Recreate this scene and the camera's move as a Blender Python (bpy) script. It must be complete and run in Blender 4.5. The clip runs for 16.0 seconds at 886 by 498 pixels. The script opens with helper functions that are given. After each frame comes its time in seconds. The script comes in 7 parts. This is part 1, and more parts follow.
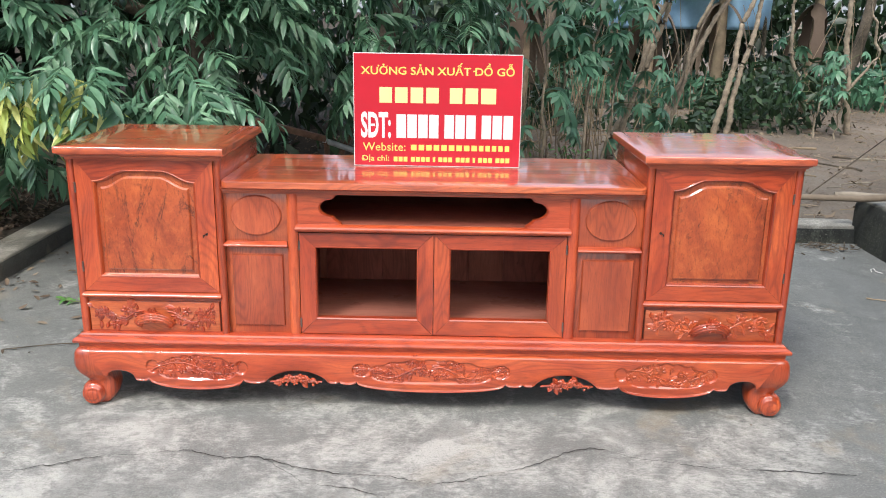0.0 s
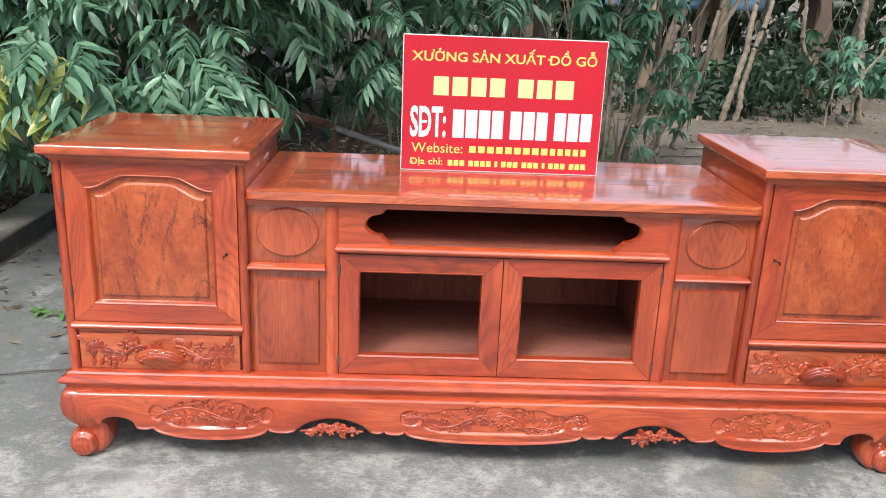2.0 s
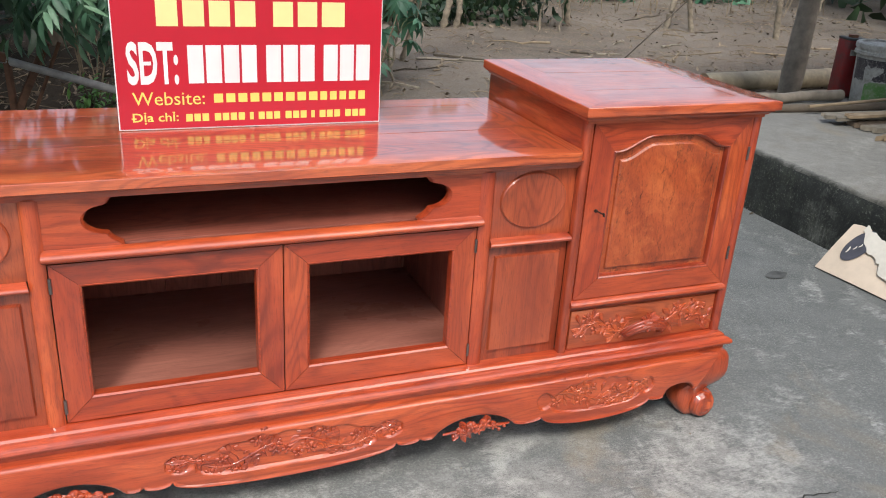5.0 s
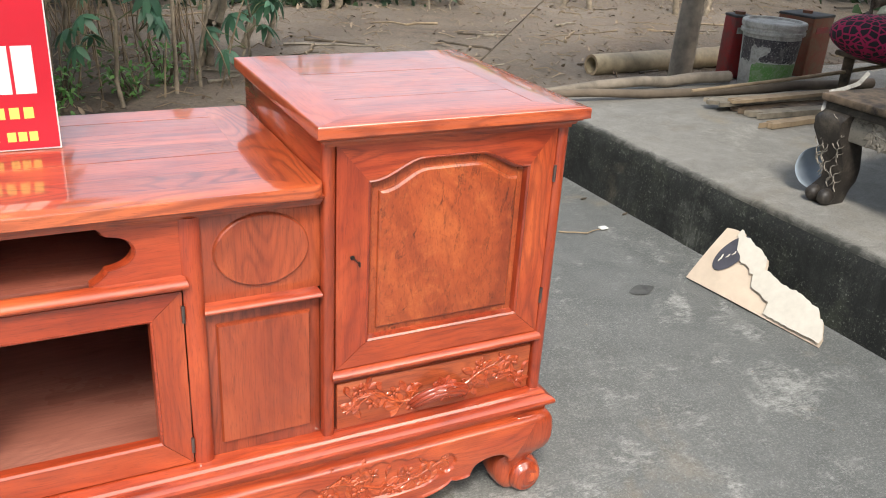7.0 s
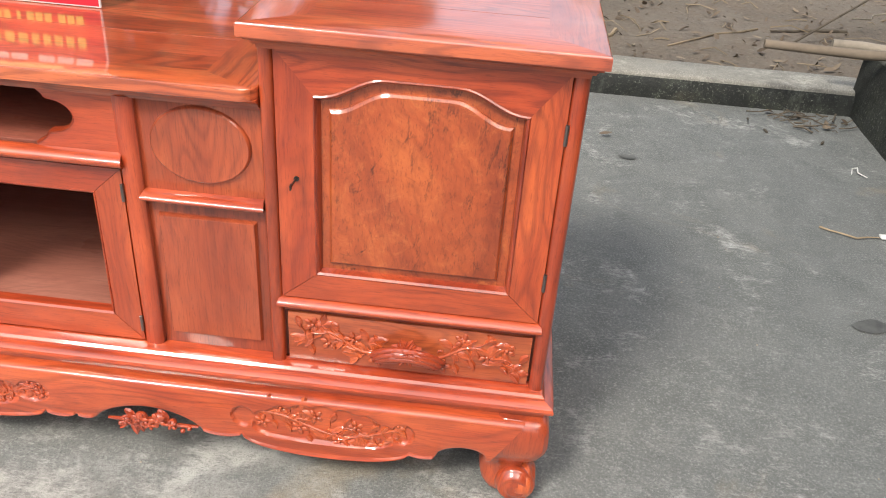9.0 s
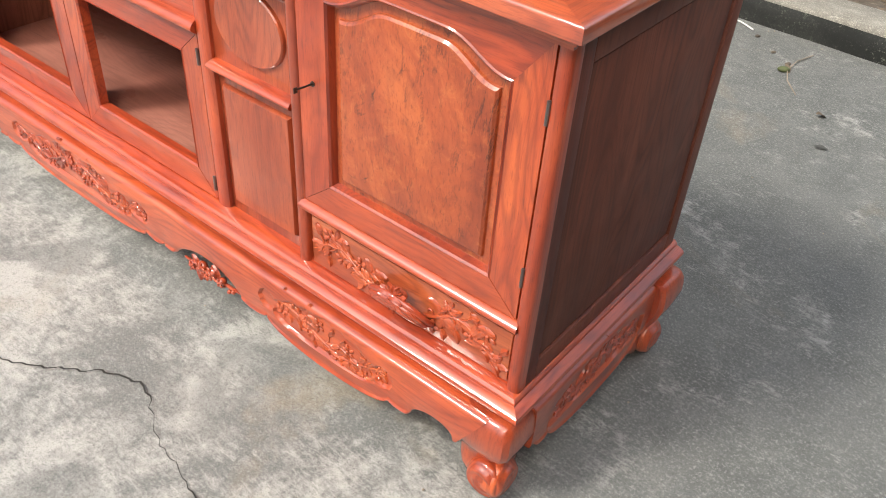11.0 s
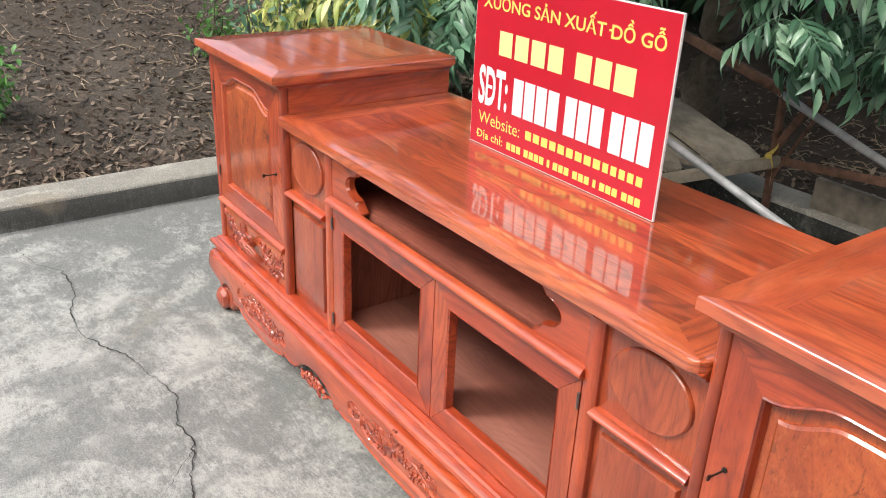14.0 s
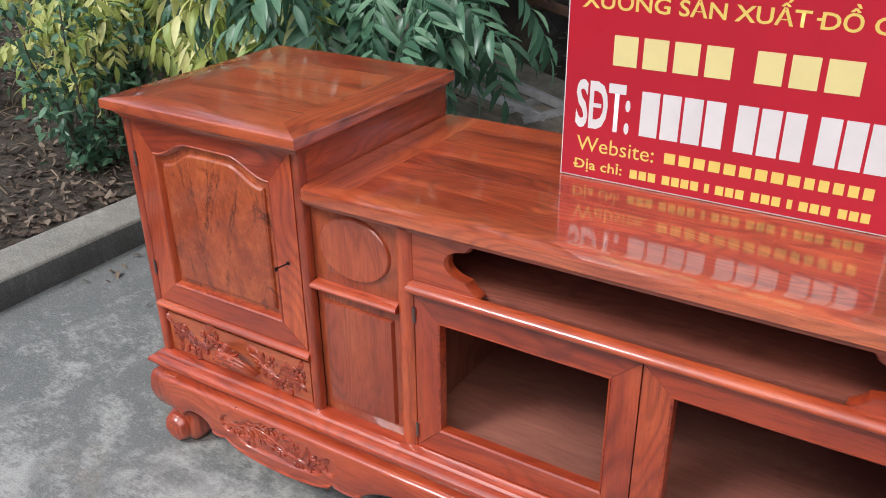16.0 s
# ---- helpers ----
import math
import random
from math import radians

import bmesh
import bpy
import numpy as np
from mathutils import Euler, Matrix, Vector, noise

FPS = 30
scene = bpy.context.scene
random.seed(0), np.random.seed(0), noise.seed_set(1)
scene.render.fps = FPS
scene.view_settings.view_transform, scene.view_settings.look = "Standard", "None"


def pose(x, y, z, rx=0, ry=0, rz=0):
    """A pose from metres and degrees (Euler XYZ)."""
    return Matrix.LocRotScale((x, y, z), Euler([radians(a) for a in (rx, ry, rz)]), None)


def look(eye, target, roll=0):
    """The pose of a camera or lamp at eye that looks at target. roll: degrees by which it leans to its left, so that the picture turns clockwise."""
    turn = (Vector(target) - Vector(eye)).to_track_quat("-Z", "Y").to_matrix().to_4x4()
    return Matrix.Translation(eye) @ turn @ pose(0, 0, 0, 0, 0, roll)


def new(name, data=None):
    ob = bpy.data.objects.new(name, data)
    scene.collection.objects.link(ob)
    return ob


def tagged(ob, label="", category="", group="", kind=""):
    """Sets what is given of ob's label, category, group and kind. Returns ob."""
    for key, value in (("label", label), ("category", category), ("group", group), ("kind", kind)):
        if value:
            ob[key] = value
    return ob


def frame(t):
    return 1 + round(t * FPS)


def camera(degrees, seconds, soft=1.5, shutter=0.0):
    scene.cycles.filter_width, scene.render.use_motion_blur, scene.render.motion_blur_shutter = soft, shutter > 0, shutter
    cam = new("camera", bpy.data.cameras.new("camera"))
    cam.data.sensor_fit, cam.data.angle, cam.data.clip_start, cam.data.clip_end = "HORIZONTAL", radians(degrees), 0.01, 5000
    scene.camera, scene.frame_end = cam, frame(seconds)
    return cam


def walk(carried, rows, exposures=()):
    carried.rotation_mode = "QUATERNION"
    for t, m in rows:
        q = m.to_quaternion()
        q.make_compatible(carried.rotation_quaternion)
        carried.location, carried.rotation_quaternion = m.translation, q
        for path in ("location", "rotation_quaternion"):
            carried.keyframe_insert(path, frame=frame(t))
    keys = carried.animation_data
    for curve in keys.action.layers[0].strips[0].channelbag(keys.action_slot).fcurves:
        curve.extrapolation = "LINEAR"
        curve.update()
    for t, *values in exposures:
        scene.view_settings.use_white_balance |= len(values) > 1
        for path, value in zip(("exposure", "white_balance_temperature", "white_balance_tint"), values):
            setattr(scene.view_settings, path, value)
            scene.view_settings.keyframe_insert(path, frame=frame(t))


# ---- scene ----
cam = camera(55.4, 16.0, soft=1.0)
PATH = [
    (0, (0.052, -2.699, 1.332), (0.039, -0.774, 0.79), 0.9),
    (0.5, (-0.037, -2.663, 1.334), (-0.069, -0.739, 0.788), 1.9),
    (1, (-0.215, -2.545, 1.344), (-0.208, -0.623, 0.791), 1.4),
    (1.5, (-0.28, -2.419, 1.323), (-0.199, -0.501, 0.761), 1.7),
    (2, (-0.247, -2.189, 1.33), (-0.175, -0.282, 0.731), 2.4),
    (2.5, (-0.267, -2.0, 1.339), (-0.211, -0.101, 0.713), 3.5),
    (3, (-0.37, -1.798, 1.329), (-0.203, 0.076, 0.651), 3.8),
    (3.5, (-0.397, -1.701, 1.315), (-0.142, 0.128, 0.545), 3.6),
    (4, (-0.387, -1.669, 1.313), (-0.06, 0.131, 0.504), 3.8),
    (4.5, (-0.359, -1.644, 1.307), (0.161, 0.114, 0.507), 4.1),
    (5, (-0.314, -1.623, 1.31), (0.399, 0.08, 0.539), 3.7),
    (5.2, (-0.282, -1.612, 1.312), (0.478, 0.072, 0.547), 3.4),
    (7.3, (0.354, -1.306, 1.28), (1.201, 0.308, 0.456), 3.7),
    (7.5, (0.434, -1.305, 1.277), (1.201, 0.334, 0.425), 3.9),
    (7.7, (0.541, -1.311, 1.274), (1.185, 0.367, 0.395), 4.5),
    (8, (0.653, -1.309, 1.276), (1.154, 0.398, 0.363), 5.6),
    (8.2, (0.728, -1.296, 1.266), (1.115, 0.429, 0.33), 5.8),
    (10.3, (1.507, -0.971, 1.266), (0.813, 0.475, 0.072), 2.5),
    (10.5, (1.538, -0.917, 1.249), (0.796, 0.487, 0.033), 3.3),
    (11, (1.62, -0.82, 1.28), (0.695, 0.429, 0.02), 4.3),
    (11.5, (1.697, -0.759, 1.344), (0.613, 0.352, 0.083), 6.2),
    (12, (1.716, -0.756, 1.371), (0.504, 0.31, 0.19), 5.1),
    (12.5, (1.694, -0.784, 1.396), (0.381, 0.288, 0.335), 4.4),
    (13, (1.59, -0.881, 1.421), (0.207, 0.213, 0.477), 3.0),
    (13.5, (1.479, -0.938, 1.428), (0.047, 0.154, 0.558), 2.8),
    (14, (1.282, -0.922, 1.422), (-0.18, 0.15, 0.578), 2.6),
    (14.5, (1.063, -0.965, 1.422), (-0.37, 0.142, 0.574), 2.7),
    (15, (0.833, -1.132, 1.429), (-0.458, 0.132, 0.571), 1.9),
    (15.5, (0.6, -1.18, 1.409), (-0.538, 0.204, 0.52), 0.4),
    (16, (0.337, -1.147, 1.402), (-0.613, 0.372, 0.514), -0.7),
]
EXPOSURE = [(0.0, 1.44, 6050, 10), (2.0, 1.42, 5950, 10), (3.0, 1.25, 5560, 11), (3.5, 1.27, 5750, 12), (4.0, 1.16, 5850, 11), (5.0, 1.16, 6000, 10), (7.5, 1.53, 6400, 10), (8.0, 1.47, 6350, 10), (10.5, 1.56, 6500, 10), (11.0, 1.57, 6460, 10), (12.0, 1.53, 6380, 10), (13.5, 1.43, 6300, 10), (14.0, 1.4, 6250, 10), (14.5, 1.43, 6120, 10), (15.0, 1.18, 6000, 11), (15.5, 1.25, 5900, 11), (16.0, 0.79, 5800, 12)]
walk(cam, [(t, look(eye, target, roll)) for t, eye, target, roll in PATH], EXPOSURE)

# ---- world, sun and exposure ----
world = bpy.data.worlds.new("sky")
scene.world = world
world.use_nodes = True
wn = world.node_tree
sky = wn.nodes.new("ShaderNodeTexSky")
sky.sky_type = "NISHITA"
sky.sun_disc = False
sky.sun_elevation = radians(48)
sky.sun_rotation = radians(150)
sky.air_density = 1.0
sky.dust_density = 6.0
sky.ozone_density = 1.0
haze = wn.nodes.new("ShaderNodeMix")
haze.data_type = "RGBA"
haze.inputs[0].default_value = 0.6
wn.links.new(sky.outputs[0], haze.inputs[6])
haze.inputs[7].default_value = (2.6, 2.7, 2.8, 1)
wn.links.new(haze.outputs[2], wn.nodes["Background"].inputs[0])
wn.nodes["Background"].inputs[1].default_value = 0.14
sun_data = bpy.data.lights.new("sun", "SUN")
sun_data.energy = 1.5
sun_data.angle = radians(14)
sun_data.color = (1.0, 0.93, 0.82)
sun = new("sun", sun_data)
sun.matrix_world = look((-3.0, -5.0, 7.0), (0, 0, 0.3))


# ---- materials ----
class Graph:
    """Short hand for node graphs."""

    def __init__(self, name):
        self.mat = bpy.data.materials.new(name)
        self.mat.use_nodes = True
        self.nt = self.mat.node_tree
        self.out = self.nt.nodes["Material Output"]
        self.bsdf = self.nt.nodes["Principled BSDF"]

    def put(self, socket, value):
        if hasattr(value, "is_output"):
            self.nt.links.new(value, socket)
        else:
            socket.default_value = value

    def node(self, kind, **inputs):
        n = self.nt.nodes.new(kind)
        for key, value in inputs.items():
            self.put(n.inputs[int(key[1:]) if key[0] == "i" and key[1:].isdigit() else key.replace("_", " ")], value)
        return n

    def coords(self, scale=(1, 1, 1), vary=0.0, spin=(0, 0, 0)):
        tc = self.nt.nodes.new("ShaderNodeTexCoord").outputs["Object"]
        if vary:
            info = self.nt.nodes.new("ShaderNodeObjectInfo").outputs["Random"]
            off = self.node("ShaderNodeVectorMath", i0=(7.3 * vary, 3.1 * vary, 5.7 * vary), i1=(0, 0, 0))
            off.operation = "SCALE"
            self.put(off.inputs["Scale"], info)
            add = self.node("ShaderNodeVectorMath", i0=tc, i1=off.outputs[0])
            tc = add.outputs[0]
        m = self.nt.nodes.new("ShaderNodeMapping")
        self.put(m.inputs["Vector"], tc)
        m.inputs["Scale"].default_value = scale
        m.inputs["Rotation"].default_value = spin
        return m.outputs[0]

    def noise(self, vec, scale, detail=4.0, rough=0.55, distort=0.0):
        n = self.node("ShaderNodeTexNoise", Vector=vec, Scale=scale, Detail=detail, Roughness=rough, Distortion=distort)
        return n.outputs["Fac"]

    def ramp(self, fac, *stops):
        n = self.nt.nodes.new("ShaderNodeValToRGB")
        self.put(n.inputs[0], fac)
        e = n.color_ramp.elements
        for i, (pos, col) in enumerate(stops):
            el = e[i] if i < 2 else e.new(pos)
            el.position = pos
            el.color = (*col, 1) if len(col) == 3 else col
        return n.outputs[0]

    def grey(self, fac, lo, hi, a=0.0, b=1.0):
        n = self.node("ShaderNodeMapRange", Value=fac)
        n.inputs["From Min"].default_value, n.inputs["From Max"].default_value = lo, hi
        n.inputs["To Min"].default_value, n.inputs["To Max"].default_value = a, b
        return n.outputs[0]

    def mix(self, fac, a, b, blend="MIX"):
        n = self.nt.nodes.new("ShaderNodeMix")
        n.data_type, n.blend_type = "RGBA", blend
        self.put(n.inputs[0], fac)
        for s, v in ((n.inputs[6], a), (n.inputs[7], b)):
            self.put(s, (*v, 1) if isinstance(v, tuple) and len(v) == 3 else v)
        return n.outputs[2]

    def math(self, op, a, b=0.0):
        n = self.nt.nodes.new("ShaderNodeMath")
        n.operation = op
        self.put(n.inputs[0], a)
        self.put(n.inputs[1], b)
        return n.outputs[0]

    def bump(self, height, strength=0.3, distance=0.002):
        n = self.node("ShaderNodeBump", Height=height, Strength=strength, Distance=distance)
        self.put(self.bsdf.inputs["Normal"], n.outputs[0])

    def surface(self, color=None, rough=0.5, metal=0.0, coat=0.0, coat_rough=0.1, spec=None):
        b = self.bsdf.inputs
        if color is not None:
            self.put(b["Base Color"], (*color, 1) if isinstance(color, tuple) and len(color) == 3 else color)
        self.put(b["Roughness"], rough)
        self.put(b["Metallic"], metal)
        self.put(b["Coat Weight"], coat)
        self.put(b["Coat Roughness"], coat_rough)
        if spec is not None:
            self.put(b["Specular IOR Level"], spec)
        return self.mat


def wood(name, axis, low, mid, high, dark, figure=1.0, coat=1.0, coat_rough=0.07, rough=0.38, ior=1.5, tint=0.16):
    """Varnished wood whose grain runs along the axis, with flame figure, fibres, ticks and a few knots."""
    g = Graph(name)
    k = "xyz".index(axis)
    stretch = lambda along, across: tuple(along if i == k else across for i in range(3))  # noqa: E731
    plain_co = g.coords((1, 1, 1), 1.0)
    wob = g.node("ShaderNodeTexNoise", Vector=plain_co, Scale=5.0, Detail=2.0)
    sway = g.node("ShaderNodeVectorMath", i0=wob.outputs["Color"])
    sway.operation = "SCALE"
    sway.inputs["Scale"].default_value = 0.022
    bent = g.node("ShaderNodeVectorMath", i0=plain_co, i1=sway.outputs[0]).outputs[0]

    def along(a, c):
        m = g.node("ShaderNodeMapping", Vector=bent)
        m.inputs["Scale"].default_value = stretch(a, c)
        return m.outputs[0]

    mottle = g.noise(along(2.4, 11), 1.0, 5, 0.6, 0.5)
    body = g.ramp(mottle, (0.30, low), (0.70, high), (0.5, mid))
    field = g.noise(along(1.7, 9.0), 1.0, 1.5, 0.45, 0.25)
    flame = g.math("SINE", g.math("MULTIPLY", field, 118.0))
    zone = g.grey(g.noise(along(0.9, 4.0), 1.3, 2, 0.5), 0.36, 0.62, 0.12, 1.0)
    body = g.mix(g.math("MULTIPLY", g.grey(flame, 0.15, 1.0, 0.0, 0.40 * figure), zone), body, dark)
    body = g.mix(g.math("MULTIPLY", g.grey(flame, -1.0, -0.2, 0.20 * figure, 0.0), zone), body, high)
    wide = g.noise(along(0.7, 26), 1.0, 3, 0.55, 0.3)
    body = g.mix(g.grey(wide, 0.55, 0.75, 0.0, 0.45 * figure), body, dark)
    fibre = g.noise(along(9, 300), 1.0, 4, 0.7)
    body = g.mix(g.grey(fibre, 0.50, 0.70, 0.0, 0.42), body, dark)
    ticks = g.noise(along(42, 520), 1.0, 2, 0.5)
    body = g.mix(g.grey(ticks, 0.60, 0.72, 0.0, 0.38), body, dark)
    streak = g.noise(along(1.1, 60), 1.0, 5, 0.65, 0.6)
    body = g.mix(g.grey(streak, 0.58, 0.74, 0.0, 0.50 * figure), body, dark)
    cloud = g.noise(along(5.0, 14.0), 1.0, 5, 0.65, 0.9)
    body = g.mix(g.grey(cloud, 0.52, 0.74, 0.0, 0.30), body, dark)
    knot = g.noise(along(7.0, 15.0), 1.0, 3, 0.55, 0.8)
    body = g.mix(g.grey(knot, 0.715, 0.80, 0.0, 0.8), body, dark)
    info = g.nt.nodes.new("ShaderNodeObjectInfo").outputs["Random"]
    t = tint
    body = g.mix(1.0, body, g.ramp(info, (0.0, (0.98 - 1.6 * t, 0.94 - 1.9 * t, 0.92 - 1.8 * t)), (1.0, (1 + 0.7 * t, 1 + 1.1 * t, 1 + 0.4 * t)), (0.35, (1.0, 0.92, 0.9)), (0.7, (1 - 0.4 * t, 0.97, 0.9))), "MULTIPLY")
    g.bump(g.math("ADD", fibre, g.math("MULTIPLY", mottle, 0.7)), 0.07, 0.001)
    smear = g.noise(g.coords((3, 3, 3)), 2.0, 4, 0.6)
    g.bsdf.inputs["Coat IOR"].default_value = ior
    return g.surface(body, g.grey(smear, 0.3, 0.7, rough - 0.06, rough + 0.1), 0, coat, g.grey(smear, 0.3, 0.75, coat_rough * 0.6, coat_rough * 1.7))


RED = dict(low=(0.27, 0.034, 0.012), mid=(0.42, 0.062, 0.018), high=(0.55, 0.104, 0.029), dark=(0.10, 0.012, 0.006))
wood_x = wood("rosewood_along_x", "x", **RED)
wood_y = wood("rosewood_along_y", "y", **RED)
wood_z = wood("rosewood_along_z", "z", **RED)
FIELD = dict(low=(0.26, 0.043, 0.016), mid=(0.385, 0.076, 0.026), high=(0.50, 0.120, 0.041), dark=(0.085, 0.014, 0.007))
field_z = wood("rosewood_panel", "z", figure=0.85, **FIELD)
field_x = wood("rosewood_drawer_front", "x", figure=0.8, **FIELD)
# tops lighter and pinker: the reflected sky is partly put into the colour
TOP = dict(low=(0.32, 0.048, 0.017), mid=(0.47, 0.084, 0.026), high=(0.59, 0.132, 0.040), dark=(0.115, 0.016, 0.007))
top_x = wood("rosewood_top_along_x", "x", figure=1.2, coat_rough=0.07, ior=2.0, tint=0.17, **TOP)
top_y = wood("rosewood_top_along_y", "y", figure=1.2, coat_rough=0.07, ior=2.0, tint=0.17, **TOP)
# browner side wood, darkened further: the sides' shade is put into the colour
SHADED_PANEL = dict(low=(0.082, 0.020, 0.012), mid=(0.122, 0.031, 0.018), high=(0.170, 0.047, 0.027), dark=(0.040, 0.011, 0.008))
panel_dark = wood("rosewood_side_panel_shaded", "z", figure=1.0, coat=0.0, coat_rough=0.25, rough=0.62, **SHADED_PANEL)
SHADED_FRAME = dict(low=(0.092, 0.021, 0.012), mid=(0.138, 0.033, 0.019), high=(0.19, 0.050, 0.028), dark=(0.045, 0.011, 0.008))
side_z = wood("rosewood_side_frame_shaded", "z", figure=0.7, coat=0.1, coat_rough=0.2, rough=0.58, **SHADED_FRAME)
RAW = dict(low=(0.19, 0.056, 0.036), mid=(0.27, 0.086, 0.055), high=(0.35, 0.120, 0.078), dark=(0.08, 0.021, 0.014))
raw_x = wood("unvarnished_shelf_wood", "x", figure=0.8, coat=0.15, coat_rough=0.3, rough=0.5, **RAW)
# greyer copy of the shelf wood, with the sky's grazing sheen in its colour
shelf_x = wood("sheen_grey_shelf_wood", "x", low=(0.20, 0.068, 0.050), mid=(0.27, 0.098, 0.074), high=(0.34, 0.132, 0.102), dark=(0.13, 0.04, 0.03), figure=0.7, coat=0.3, coat_rough=0.35, rough=0.5)
raw_z = wood("unvarnished_back_wood", "z", figure=1.0, coat=0.05, coat_rough=0.4, rough=0.6, **RAW)


def burl():
    """Crotch-cut veneer: clouded orange brown, fine pores, short dark flecks and a few smoky veins."""
    g = Graph("burl_panel")
    c = g.coords((1, 1, 0.75), 1.0)
    big = g.noise(c, 4.2, 7, 0.68, 1.6)
    col = g.ramp(big, (0.32, (0.24, 0.040, 0.012)), (0.70, (0.50, 0.122, 0.032)), (0.52, (0.38, 0.074, 0.020)))
    curl = g.noise(c, 17.0, 9, 0.76, 2.2)
    col = g.mix(g.grey(curl, 0.53, 0.68, 0.0, 0.50), col, (0.56, 0.165, 0.046))
    col = g.mix(g.grey(curl, 0.32, 0.47, 0.42, 0.0), col, (0.13, 0.021, 0.007))
    swirl = g.math("SINE", g.math("MULTIPLY", g.noise(g.coords((2.0, 1, 0.8), 1.0), 2.2, 4, 0.55, 1.6), 70.0))
    col = g.mix(g.grey(swirl, 0.3, 1.0, 0.0, 0.16), col, (0.12, 0.020, 0.008))
    fine = g.noise(g.coords((240, 240, 60), 1.0), 1.0, 4, 0.7)
    col = g.mix(g.grey(fine, 0.54, 0.68, 0.0, 0.55), col, (0.10, 0.016, 0.006))
    fleck = g.noise(g.coords((1, 1, 0.55), 1.0, (0, 0.6, 0)), 60.0, 5, 0.7, 1.4)
    col = g.mix(g.grey(fleck, 0.61, 0.72, 0.0, 0.55), col, (0.07, 0.012, 0.005))
    smoke = g.noise(g.coords((1.3, 1, 0.6), 1.0, (0.0, 0.45, 0)), 4.2, 9, 0.74, 1.6)
    col = g.mix(g.grey(smoke, 0.57, 0.70, 0.0, 0.50), col, (0.085, 0.015, 0.006))
    vein = g.noise(g.coords((1.6, 1, 0.5), 1.0, (0.0, 0.5, 0)), 3.0, 9, 0.70, 1.0)
    thin = g.math("MULTIPLY", g.grey(g.math("ABSOLUTE", g.math("SUBTRACT", vein, 0.53)), 0.0, 0.016, 0.8, 0.0), g.grey(smoke, 0.46, 0.55))
    col = g.mix(thin, col, (0.035, 0.008, 0.004))
    g.bump(fine, 0.06, 0.001)
    return g.surface(col, 0.4, 0, 0.8, 0.10)


burl_panel = burl()


def plain(name, color, rough=0.5, metal=0.0, coat=0.0, vary=0.25, scale=20.0, bump=0.15):
    g = Graph(name)
    n = g.noise(g.coords((1, 1, 1), 1.0), scale, 5, 0.6)
    m = g.noise(g.coords((1, 1, 1), 1.0), scale * 0.17, 3, 0.6)
    f = g.math("ADD", g.grey(n, 0.3, 0.7, 1 - vary, 1 + vary * 0.4), g.grey(m, 0.3, 0.7, -vary * 0.5, vary * 0.5))
    col = g.node("ShaderNodeVectorMath", i0=color)
    col.operation = "SCALE"
    g.put(col.inputs["Scale"], f)
    g.bump(n, bump, 0.002)
    return g.surface(col.outputs[0], rough, metal, coat)


hinge_steel = plain("hinge_steel", (0.22, 0.2, 0.19), 0.35, 0.9)
key_steel = plain("key_steel", (0.05, 0.045, 0.04), 0.4, 0.7)


